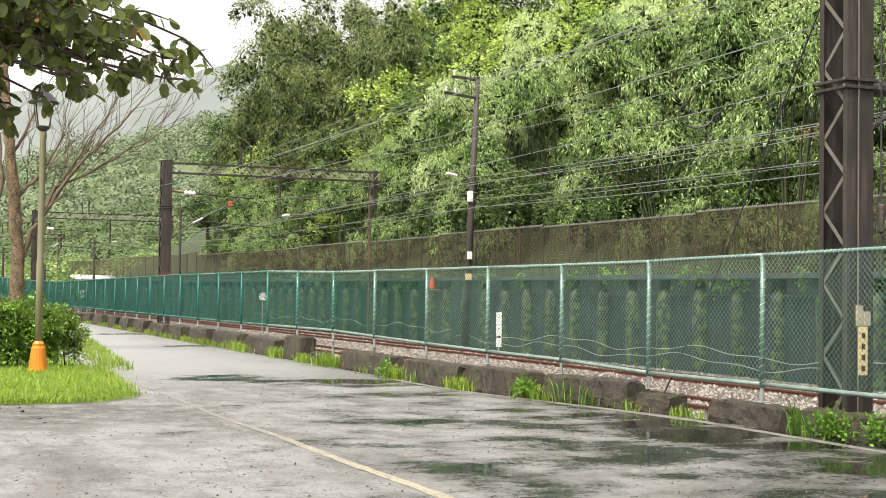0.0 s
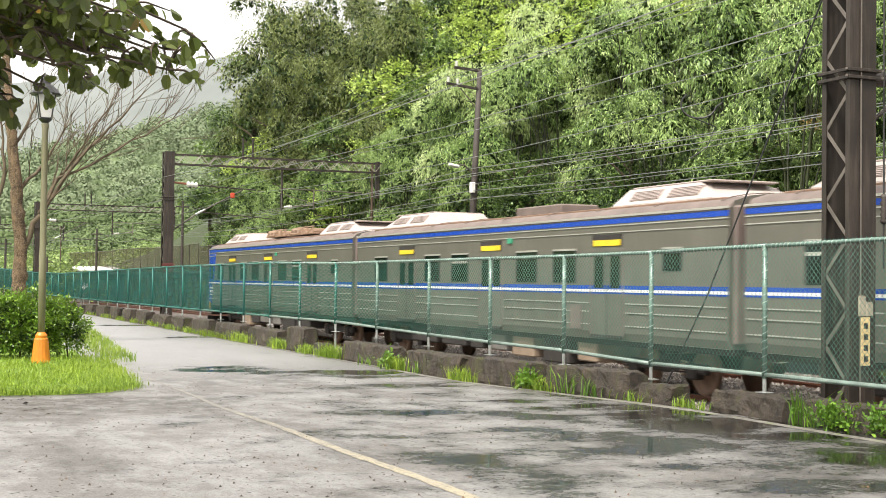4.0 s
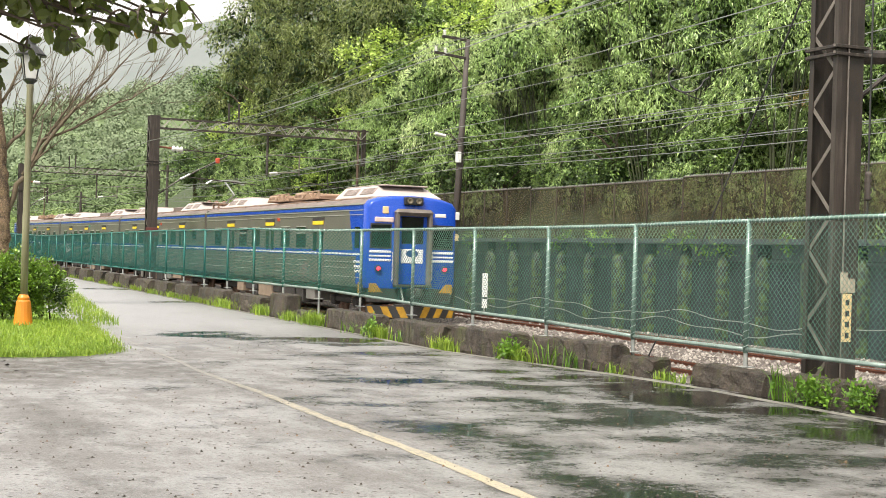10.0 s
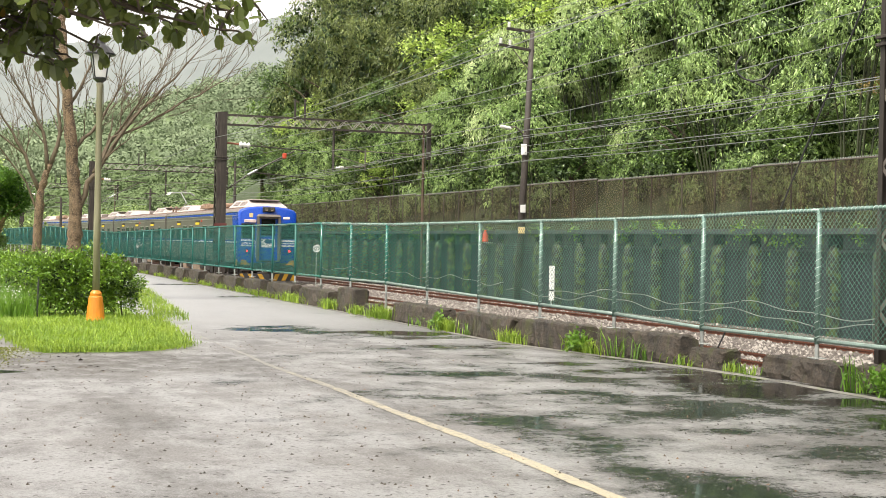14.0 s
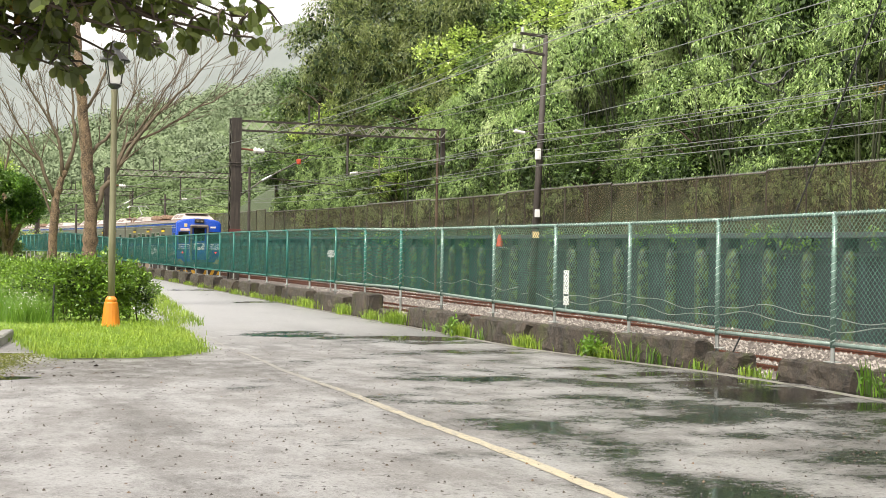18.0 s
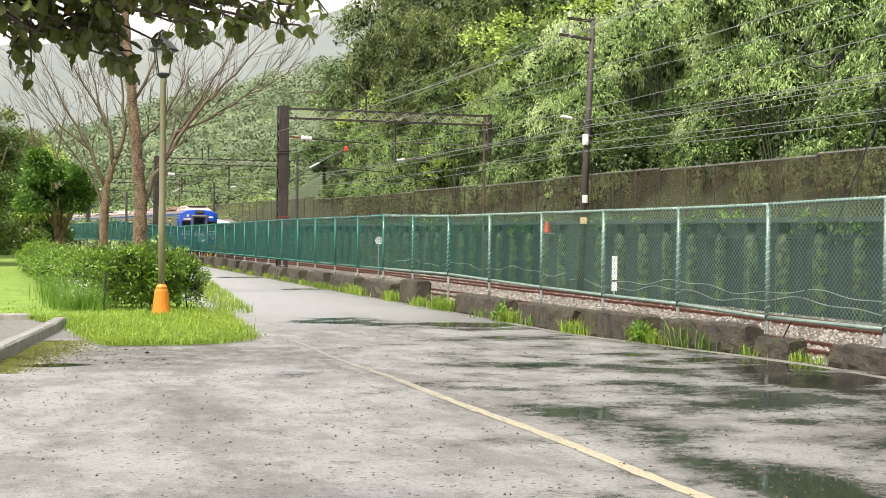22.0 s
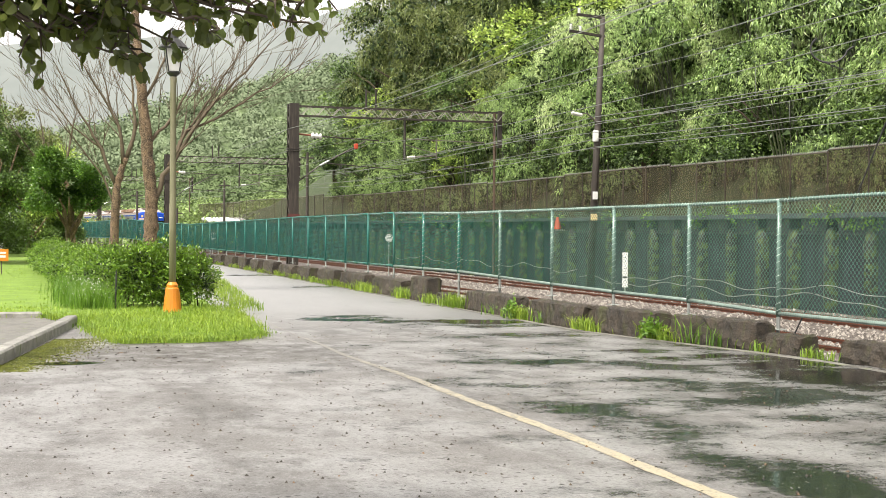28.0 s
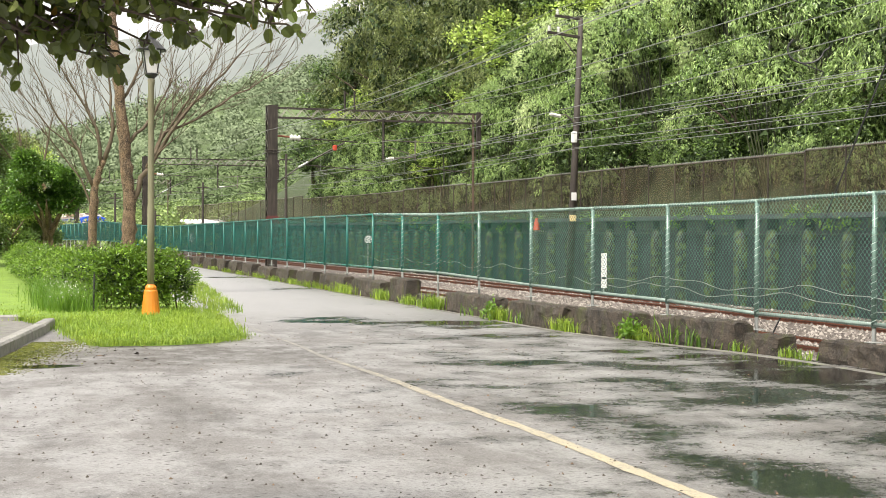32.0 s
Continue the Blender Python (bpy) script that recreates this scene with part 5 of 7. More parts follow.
def cowl(car, y, length, tail):
    """Rooftop cooling unit: sloped pale cover with louvred end."""
    z = ROOF_Z - 0.14
    l, w, h = length / 2, 1.02, 0.44
    g = Geo()
    base = [(-w, -l), (w, -l), (w, l), (-w, l)]
    slope = 0.75
    top = [(-w * 0.72, -l + (slope if tail < 0 else 0.25)), (w * 0.72, -l + (slope if tail < 0 else 0.25)), (w * 0.72, l - (slope if tail > 0 else 0.25)), (-w * 0.72, l - (slope if tail > 0 else 0.25))]
    g.add([(a, y + b, z) for a, b in base] + [(a, y + b, z + 0.10) for a, b in base] + [(a, y + b, z + h) for a, b in top],
          [(0, 1, 5, 4), (1, 2, 6, 5), (2, 3, 7, 6), (3, 0, 4, 7), (4, 5, 9, 8), (5, 6, 10, 9), (6, 7, 11, 10), (7, 4, 8, 11), (8, 9, 10, 11)])
    ob = part("cooling_unit", g, COWL, car, "pale sloped rooftop cooling unit")
    part("unit_lid", Geo().soft((-w * 0.73, y - l + 0.35, z + h - 0.01), (w * 0.73, y + l - 0.35, z + h + 0.03), 0.015), COWL_SIDE, ob)
    for sx in (-1, 1):
        for k in range(2):
            a = y - l * 0.42 + k * l * 0.78
            m = Matrix.Translation((sx * (w * 0.86 + 0.012), a, z + 0.27)) @ Matrix.Rotation(sx * -0.69, 4, "Y")
            part("grille", Geo().box((-0.012, -l * 0.3, -0.12), (0.012, l * 0.3, 0.12), m), COWL_SIDE, ob)
            for j in range(6):
                part("louvre", Geo().box((-0.018, -l * 0.29, -0.11 + 0.04 * j), (0.018, l * 0.29, -0.095 + 0.04 * j), m), ROOF_GREY, ob)


def rack(car, y, length):
    """Rusty resistor box with an open braced frame behind it."""
    z = ROOF_Z - 0.05
    y0, y1, w = y - length / 2, y + length / 2, 0.78
    ob = part("roof_rack", Geo().soft((-w, y0, z + 0.08), (w, y1, z + 0.13), 0.01), RUST_BROWN, car, "rusty rooftop equipment rack")
    box = Geo().soft((-w, y1 - 1.05, z + 0.12), (w, y1, z + 0.36), 0.03, None, 0.0, 0.10)
    bx = part("resistor_box", box, TAN, ob, "tan resistor box")
    for sx in (-1, 1):
        for k in range(2):
            part("vent", side_strip(sx * (w - 0.02), y1 - 0.92 + k * 0.45, y1 - 0.6 + k * 0.45, z + 0.18, z + 0.28, 0.012), RUST_BROWN, bx)
        part("rack_rail", Geo().soft((sx * w - 0.025, y0, z + 0.33), (sx * w + 0.025, y1 - 1.0, z + 0.37), 0.008), TAN, ob)
        n = 3
        for k in range(n):
            ya, yb = y0 + k * (length - 1.05) / n, y0 + (k + 1) * (length - 1.05) / n
            part("rack_post", Geo().soft((sx * w - 0.03, ya, z + 0.08), (sx * w + 0.03, ya + 0.06, z + 0.36), 0.006), TAN, ob)
            part("rack_brace", Geo().tube([(sx * w, ya, z + 0.12), (sx * w, yb, z + 0.34)] if k % 2 else [(sx * w, ya, z + 0.34), (sx * w, yb, z + 0.12)], 0.015, 4), TAN, ob)
    part("resistor_box", Geo().soft((-0.5, y0 + 0.5, z + 0.12), (0.5, y0 + 0.9, z + 0.24), 0.02), RUST_BROWN, ob)


def pantograph(car, y, d):
    z = ROOF_Z
    ob = part("pantograph", Geo().soft((-0.55, y - 0.5, z + 0.16), (0.55, y - 0.42, z + 0.22), 0.01).soft((-0.55, y + 0.42, z + 0.16), (0.55, y + 0.5, z + 0.22), 0.01).soft((-0.55, y - 0.5, z + 0.16), (-0.47, y + 0.5, z + 0.22), 0.01).soft((0.47, y - 0.5, z + 0.16), (0.55, y + 0.5, z + 0.22), 0.01), RUST_BROWN, car, "raised single-arm pantograph")
    for sx in (-1, 1):
        for sy in (-1, 1):
            insulator(ob, (sx * 0.5, y + sy * 0.45, z - 0.1), (sx * 0.5, y + sy * 0.45, z + 0.18), 3, 0.06, RUST_BROWN)
    knee = (0, y + d * -1.15, z + 0.62)
    head = (0, y + d * 0.5, z + 1.24)
    part("lower_arm", Geo().tube([(0, y + d * 0.3, z + 0.22), knee], 0.05, 6), GALV, ob)
    part("upper_arm", Geo().tube([knee, head], 0.035, 6), GALV, ob)
    part("thin_arm", Geo().tube([(0.16, y - d * 0.2, z + 0.24), (0.1, knee[1], knee[2] - 0.12)], 0.02, 5), GALV, ob)
    for k in (-0.16, 0.16):
        part("collector_strip", Geo().tube([(-0.85, head[1] + k, head[2] - 0.12), (-0.6, head[1] + k, head[2] + 0.04), (0.6, head[1] + k, head[2] + 0.04), (0.85, head[1] + k, head[2] - 0.12)], 0.028, 6), GALV, ob)
    for k in range(3):
        insulator(car, (0.35 - 0.35 * k, y + d * 1.9, z - 0.05), (0.35 - 0.35 * k, y + d * 1.9, z + 0.42), 5, 0.11, RUST_BROWN)


def bogie(car, y):
    ob = part("bogie", Geo().soft((-0.92, y - 1.5, 0.42), (-0.76, y + 1.5, 0.62), 0.04).soft((0.76, y - 1.5, 0.42), (0.92, y + 1.5, 0.62), 0.04).soft((-0.9, y - 0.2, 0.4), (0.9, y + 0.2, 0.75), 0.05), UNDER, car, "dark grimy bogie")
    for sy in (-1.05, 1.05):
        for sx in (-1, 1):
            g = Geo().lathe([(0.43, 0), (0.45, 0.02), (0.43, 0.12), (0.36, 0.12), (0.34, 0.09), (0.15, 0.09), (0.14, 0.13)], 20)
            w = part("wheel", g, RUST_BROWN, ob, "", True)
            w.matrix_basis = Matrix.Translation((sx * 0.5, y + sy, 0.43)) @ Matrix.Rotation(sx * math.pi / 2, 4, "Y")
            part("axle_box", Geo().soft((sx * 0.84 - 0.12, y + sy - 0.16, 0.32), (sx * 0.84 + 0.12, y + sy + 0.16, 0.6), 0.03), UNDER, ob)
            g = Geo().tube([(sx * 0.86 + 0.07 * math.cos(t * 1.3), y + sy + 0.32 + 0.07 * math.sin(t * 1.3), 0.38 + 0.013 * t) for t in range(22)], 0.018, 5)
            part("coil_spring", g, CRATE, ob)


def cab(car, d):
    """Blue driving end with a gangway door in a grey frame, lamps, striped skirt."""
    y = d * HALF
    yy = lambda a: y + d * a
    n = 10
    rows = []
    prof = shell_profile()
    for k in range(5):
        t = k / 4
        dep = 0.32 * math.sin(t * math.pi / 2)
        sc = 1 - 0.045 * (1 - math.cos(t * math.pi / 2))
        rows.append([(x * sc, yy(dep), BODY_Z0 - 0.12 + (z - BODY_Z0 + 0.12) * (1 - 0.035 * t * t)) for x, z in prof])
    g = Geo()
    k = len(prof)
    for r in rows:
        g.v.extend(r)
    for i in range(4):
        for j in range(k - 1):
            g.f.append((i * k + j, i * k + j + 1, (i + 1) * k + j + 1, (i + 1) * k + j))
    g.f.append(tuple(4 * k + j for j in range(k)))
    front = part("cab_front", g, TRAIN_BLUE, car, "blue driving cab front", True)
    f = yy(0.32)

    def plate(name, x0, x1, z0, z1, dep, mat, label="", r=0.02):
        a, b = sorted((f - d * 0.03, f + d * dep))
        return part(name, Geo().soft((x0, a, z0), (x1, b, z1), min(r, 0.4 * (b - a))), mat, front, label)

    # gangway frame and recessed door
    plate("gangway_frame", -0.58, -0.47, 1.02, 3.24, 0.20, WORN, "worn grey-brown steel gangway frame")
    plate("gangway_frame", 0.47, 0.58, 1.02, 3.24, 0.20, WORN)
    plate("gangway_frame", -0.62, 0.62, 3.13, 3.34, 0.24, WORN, "", 0.10)
    plate("gangway_sill", -0.58, 0.58, 1.02, 1.10, 0.26, UNDER)
    plate("gangway_door", -0.47, 0.47, 1.10, 3.18, 0.02, TRAIN_BLUE, "blue end door")
    plate("door_window", -0.36, 0.36, 2.30, 3.12, 0.03, GLASS_DARK)
    plate("door_plate", -0.36, 0.36, 1.72, 2.16, 0.032, TRAIN_WHITE, "white plate with dark oval")
    g = Geo().lathe([(0.2, 0.0), (0.2, 0.01)], 20)
    o = part("oval_emblem", g, plain("dark_blue_emblem", (0.02, 0.06, 0.2), 0.3), front)
    o.matrix_basis = Matrix.Translation((0, f + d * 0.034, 2.02)) @ Matrix.Rotation(-d * math.pi / 2, 4, "X") @ Matrix.Diagonal((1, 0.55, 1, 1))
    # windows, destination board, lamps, stripes
    for sx in (-1, 1):
        a, b = sorted((sx * 0.68, sx * 1.30))
        plate("cab_window_frame", a - 0.04, b + 0.04, 2.14, 2.90, 0.008, BLACK)
        plate("cab_window", a, b, 2.18, 2.86, 0.014, GLASS_DARK, "dark cab window")
        for k, (z0, z1) in enumerate(((2.02, 2.10), (1.90, 1.96), (1.77, 1.85))):
            plate("white_band", a - (0.02 if sx > 0 else 0.05), b + (0.05 if sx > 0 else 0.02), z0, z1, 0.012, TRAIN_WHITE)
        g = Geo().lathe([(0.11, 0), (0.11, 0.05), (0.085, 0.055)], 16)
        t = part("tail_lamp_housing", g, plain("dark_lamp_ring", (0.01, 0.03, 0.12), 0.4), front)
        t.matrix_basis = Matrix.Translation((sx * 1.06, f, 1.56)) @ Matrix.Rotation(-d * math.pi / 2, 4, "X")
        g = Geo().lathe([(0.06, 0), (0.06, 0.02), (0.04, 0.035)], 14)
        t2 = part("tail_lamp", g, TAIL_RED if d < 0 else RED, t, "glowing red tail lamp" if d < 0 else "")
        t2.matrix_basis = Matrix.Translation((0, 0, 0.05))
        fy = sorted((f - d * 0.02, f + d * 0.014))
        part("corner_stripe", Geo().add([(sx * u, v, z) for v in fy for u, z in ((1.33, 0.86), (1.33, 1.12), (1.12, 1.12), (0.90, 0.86))], [(0, 1, 2, 3), (7, 6, 5, 4), (0, 4, 5, 1), (1, 5, 6, 2), (2, 6, 7, 3), (3, 7, 4, 0)]), PLOUGH_YELLOW, front, "yellow warning wedge")
        part("grab_rail", Geo().tube([(sx * 0.63, f, 1.2), (sx * 0.63, f + d * 0.08, 1.25), (sx * 0.63, f + d * 0.08, 2.0), (sx * 0.63, f, 2.05)], 0.014, 5), CERAMIC, front)
    plate("destination_board", d * 0.90 - 0.3, d * 0.90 + 0.3, 2.93, 3.08, 0.03, plain("board_pink_white", (0.7, 0.55, 0.52), 0.4), "small pale destination board")
    plate("number_label", -d * 0.9 - 0.18, -d * 0.9 + 0.18, 3.12, 3.24, 0.012, WHITE, "pale label")
    plate("orange_label", d * 0.86 - 0.1, d * 0.86 + 0.1, 3.18, 3.40, 0.012, AMBER, "small orange label")
    hl = plate("headlamp_box", -0.30, 0.30, 3.46, 3.70, 0.10, BLACK, "twin headlamp box")
    for sx in (-1, 1):
        g = Geo().lathe([(0.085, 0), (0.09, 0.04), (0.07, 0.045), (0.02, 0.015)], 16)
        h = part("headlamp", g, HEAD_GLASS, hl, "round headlamp")
        h.matrix_basis = Matrix.Translation((sx * 0.14, f + d * 0.10, 3.58)) @ Matrix.Rotation(-d * math.pi / 2, 4, "X")
    # coupler, hoses and striped plough
    part("coupler", Geo().soft((-0.18, min(f, f + d * 0.5), 0.72), (0.18, max(f, f + d * 0.5), 1.0), 0.05), UNDER, front)
    for k, x in enumerate((-0.42, -0.32, 0.34, 0.46, 0.58)):
        part("air_hose", Geo().tube([(x, f, 1.0), (x, f + d * 0.12, 0.8), (x + 0.04, f + d * 0.14, 0.55), (x + 0.09, f + d * 0.05, 0.5)], 0.024, 6), BLACK if k != 1 else CERAMIC, front)
    part("under_beam", Geo().soft((-1.3, min(f - d * 0.3, f), 0.55), (1.3, max(f - d * 0.3, f), 0.98), 0.03), UNDER, front)
    def nose(x, z, out=0.0):
        return (x, f + d * (0.34 - 0.26 * abs(x) / 1.42 + out), z)

    plough = part("snow_plough", Geo().soft((-0.5, min(f - d * 0.1, f + d * 0.2), 0.40), (0.5, max(f - d * 0.1, f + d * 0.2), 0.52), 0.02), UNDER, front, "black plough with yellow stripes")
    for sx in (-1, 1):
        g = Geo().add([nose(x, z, o) for o in (-0.04, 0.0) for x, z in ((0, 0.12), (sx * 1.42, 0.12), (sx * 1.42, 0.50), (0, 0.44))], [(0, 1, 2, 3), (4, 5, 6, 7), (0, 4, 7, 3), (0, 1, 5, 4), (1, 2, 6, 5), (2, 3, 7, 6)])
        wing = part("plough_wing", g, BLACK, plough, "black plough wing")
        for k in range(3):
            x = sx * (0.20 + k * 0.46)
            part("warning_stripe", Geo().add([nose(x - sx * 0.02, 0.13, 0.006), nose(x + sx * 0.20, 0.13, 0.006), nose(min(1.4, abs(x) + 0.36) * sx, 0.45, 0.006), nose(x + sx * 0.14, 0.45, 0.006)], [(0, 1, 2, 3)]), PLOUGH_YELLOW, plough)
    # blue on the sides behind the front, with white bars
    for sx in (-1, 1):
        a, b = sorted((y - d * 0.002, y - d * 1.25))
        o = sx * (W2 + 0.006)
        slant = [(y, 2.07), (y - d * 0.85, 2.07), (y - d * 1.3, SIDE_Z1), (y, SIDE_Z1)]
        part("blue_side", Geo().add([(x_, a_, z_) for x_ in (sx * W2, o) for a_, z_ in slant], [(0, 1, 2, 3), (7, 6, 5, 4), (0, 4, 5, 1), (1, 5, 6, 2), (2, 6, 7, 3), (3, 7, 4, 0)]), TRAIN_BLUE, car, "blue cab side with a slanted edge")
        part("blue_side", side_strip(sx * W2, *sorted((y, y - d * 0.55)), BODY_Z0 + 0.1, 2.16, 0.005), TRAIN_BLUE, car)
        part("cab_side_window", side_strip(sx * W2, *sorted((y - d * 0.25, y - d * 0.68)), 2.14, 2.78, 0.012), GLASS_DARK, car)
        part("yellow_corner", side_strip(sx * W2, *sorted((y, y - d * 0.3)), 0.80, 1.14, 0.012), PLOUGH_YELLOW, car)
        for k in range(3):
            part("white_bar", side_strip(sx * W2, *sorted((y - d * 0.15, y - d * (0.75 - 0.06 * k))), 1.70 - 0.14 * k, 1.77 - 0.14 * k, 0.014), TRAIN_WHITE, car)


def door(car, sx, y):
    x = sx * W2
    d = part("side_door", Geo().soft((min(x - sx * 0.05, x + sx * 0.006), y - 0.66, 1.06), (max(x - sx * 0.05, x + sx * 0.006), y + 0.66, 3.06), 0.01), STAINLESS, car, "double sliding door")
    part("door_header", side_strip(x, y - 0.6, y + 0.6, 2.86, 3.10, 0.018), UNDER, d)
    part("yellow_header", side_strip(x, y - 0.56, y + 0.56, 2.87, 2.99, 0.024), YELLOW, d, "yellow door header")
    for k in (-1, 1):
        part("door_pane", side_strip(x, y + k * 0.33 - 0.2, y + k * 0.33 + 0.2, 2.02, 2.70, 0.012), GLASS_DARK, d)
        part("door_edge", side_strip(x, y + k * 0.66 - 0.02, y + k * 0.66 + 0.02, 1.06, 2.78, 0.016), ROOF_GREY, d)
    part("door_gap", side_strip(x, y - 0.012, y + 0.012, 1.06, 2.78, 0.014), BLACK, d)
    part("door_step", side_strip(x, y - 0.62, y + 0.62, 1.0, 1.07, 0.05), UNDER, d)


def window(car, sx, y, w=1.0, z0=2.12, z1=2.80, bar=False):
    x = sx * W2
    o = part("side_window", side_strip(x, y - w / 2, y + w / 2, z0, z1, 0.012), GLASS_DARK, car, "dark side window with pale rim")
    part("window_rim", side_strip(x, y - w / 2 - 0.03, y + w / 2 + 0.03, z1, z1 + 0.04, 0.02), RIB, o)
    for k in (-1, 1):
        part("window_rim", side_strip(x, *sorted((y + k * w / 2, y + k * (w / 2 + 0.03))), z0, z1, 0.02), BLACK, o)
    if bar:
        part("window_bar", side_strip(x, y - w / 2, y + w / 2, z0 + 0.46, z0 + 0.52, 0.016), RIB, o)


def train_car(number):
    car = thing("train_car", None, ("stainless and blue electric train car with driving cab" if number in (0, 3) else ("stainless electric train car with raised pantograph" if number == 2 else "stainless electric train car with blue stripe")), "train car", "cars of the electric train")
    prof = shell_profile()
    part("car_body", Geo().sweep(prof[:3], [lambda x, z, y=y: (x, y, z) for y in (-HALF, HALF)], False).sweep(prof[-3:], [lambda x, z, y=y: (x, y, z) for y in (-HALF, HALF)], False)
         .add([(x, y, z) for y in (-HALF, HALF) for x, z in prof], [tuple(range(len(prof))), tuple(range(2 * len(prof) - 1, len(prof) - 1, -1))])
         .add([(-W2, -HALF, BODY_Z0), (W2, -HALF, BODY_Z0), (W2, HALF, BODY_Z0), (-W2, HALF, BODY_Z0)], [(0, 1, 2, 3)]), STAINLESS, car, "bare stainless steel body")
    part("roof", Geo().sweep(prof[2:-2], [lambda x, z, y=y: (x, y, z) for y in (-HALF, HALF)], False), ROOF_GREY, car, "sooty grey roof", True)
    for sx in (-1, 1):
        x = sx * W2
        part("upper_stripe", side_strip(x, -HALF, HALF, 3.31, 3.41, 0.008), TRAIN_BLUE, car, "blue cant-rail stripe")
        part("gutter", side_strip(x, -HALF, HALF, 3.44, 3.48, 0.03), RIB, car)
        part("rib", side_strip(x, -HALF, HALF, 3.265, 3.285, 0.016), RIB, car)
        part("rib", side_strip(x, -HALF, HALF, 3.13, 3.15, 0.016), RIB, car)
        part("waist_stripe", side_strip(x, -HALF, HALF, 1.90, 2.07, 0.007), TRAIN_BLUE, car, "blue waist stripe")
        part("white_stripe", side_strip(x, -HALF, HALF, 1.935, 1.99, 0.010), TRAIN_WHITE, car, "white waist stripe")
        doors = (-5.65, 0.0, 5.65)
        edges = [-HALF] + [e for q in doors for e in (q - 0.7, q + 0.7)] + [HALF]
        for a, b in zip(edges[::2], edges[1::2]):
            for z in (1.70, 1.52, 1.26):
                part("rib", side_strip(x, a + 0.06, b - 0.06, z, z + 0.022, 0.018), RIB, car)
        for q in doors:
            door(car, sx, q)
        for q in (-3.8, -1.95, 1.9, 3.75, 7.75):
            window(car, sx, q, bar=(round(q * 4) + number) % 3 == 0)
        if number != 3:
            window(car, sx, -8.1, 0.6, 2.35, 2.76)
        part("side_lamp", side_strip(x, -1.2, -0.95, 3.02, 3.14, 0.03), RED if number in (2, 3) else plain("green_lamp_%d_%d" % (number, sx), (0.05, 0.35, 0.2), 0.4), car, "small side indicator lamp")
        part("vent_panel", side_strip(x, -4.6, -4.1, 1.16, 1.66, 0.02), ROOF_GREY, car, "louvred vent panel")
    for k in range(26):
        part("roof_seam", Geo().tube([(W2 * math.cos(a) * 0.985, -HALF + 0.4 + k * 0.76, SIDE_Z1 + 0.02 + (ROOF_Z - SIDE_Z1) * math.sin(a) ** 0.8) for a in [0.35 + 0.3 * j for j in range(9)]], 0.012, 4), ROOF_GREY, car) if k % 3 == 0 else None
    for sx in (-1, 1):
        part("roof_walk", Geo().soft((sx * 0.98 - 0.12, -HALF + 0.6, ROOF_Z - 0.12), (sx * 0.98 + 0.12, HALF - 0.6, ROOF_Z - 0.07), 0.01), RUST_BROWN, car)
    cowl(car, 6.9, 3.6, 1)
    cowl(car, {2: -5.2, 3: -7.95}[number] if number > 1 else -6.9, 3.6 if number != 3 else 3.9, -1)
    if number in (0, 3):
        rack(car, 1.4, 2.8)
        rack(car, -2.05, 3.0)
    else:
        part("roof_box", Geo().soft((-0.5, -1.8, ROOF_Z - 0.03), (0.5, 0.6, ROOF_Z + 0.2), 0.03), ROOF_GREY, car)
    if number == 2:
        pantograph(car, -8.1, 1)
    for y in (-6.9, 6.9):
        bogie(car, y)
    rnd = random.Random(number)
    y = -5.0
    while y < 4.4:
        l = rnd.uniform(0.7, 1.8)
        for sx in (-1, 1):
            part("under_box", Geo().soft((min(sx * 0.55, sx * 1.3), y, rnd.uniform(0.28, 0.5)), (max(sx * 0.55, sx * 1.3), y + l, BODY_Z0 - 0.02), 0.03), rnd.choice((CRATE, UNDER, GREYBOX, UNDER)), car)
        y += l + rnd.uniform(0.15, 0.5)
    part("sole_bar", Geo().soft((-1.34, -HALF, 0.86), (1.34, HALF, BODY_Z0 + 0.005), 0.02), UNDER, car)
    for e in (-1, 1):
        if (number == 0 and e == 1) or (number == 3 and e == -1):
            cab(car, e)
        else:
            part("gangway_bellows", Geo().soft((-0.62, min(e * HALF, e * (HALF + 0.24)), 1.0), (0.62, max(e * HALF, e * (HALF + 0.24)), 3.25), 0.04), UNDER, car, "black bellows between cars")
            part("end_panel", Geo().soft((-1.36, min(e * HALF, e * (HALF + 0.1)), 1.05), (1.36, max(e * HALF, e * (HALF + 0.1)), 3.5), 0.04), ROOF_GREY, car)
    return car


CARS = [train_car(k) for k in range(4)]
# seconds, and where along the railway the rear end of the train is
REAR = [(0, -68.7), (0.5, -62.7), (1, -56.6), (1.5, -50.6), (2, -44.6), (2.5, -38.6), (3, -32.7), (3.5, -26.8), (4.5, -15.3), (5.5, -4.2), (6, 0.95), (6.5, 6.0), (7, 11.1), (7.5, 16.0), (8, 20.7), (8.5, 25.1), (9, 29.4), (9.5, 33.5), (10, 37.5), (10.5, 41.4), (11, 45.2), (11.5, 48.8), (12, 52.3), (12.5, 55.8), (13, 59.1), (13.5, 62.1), (14, 65.0), (14.5, 67.9), (15.5, 73.6), (16.5, 78.9), (17, 81.7), (18, 86.8), (19, 91.5), (20, 96.0), (21, 100.4), (22, 104.7), (23, 109.0), (24, 113.1), (25, 117.3), (25.5, 119.6), (26.5, 124.6), (27.5, 130.0), (29, 138.5), (30.5, 146.5), (32, 154.0)]
# ---- wooded hillside behind the wall ----
def hill_z(x, y):
    d = max(0.0, x - 22.9)
    return 2.1 + d * 0.62 + 1.2 * math.sin(y * 0.11 + x * 0.07) * min(1, d / 6) + 0.7 * math.sin(y * 0.31 + 1.0) * min(1, d / 8)


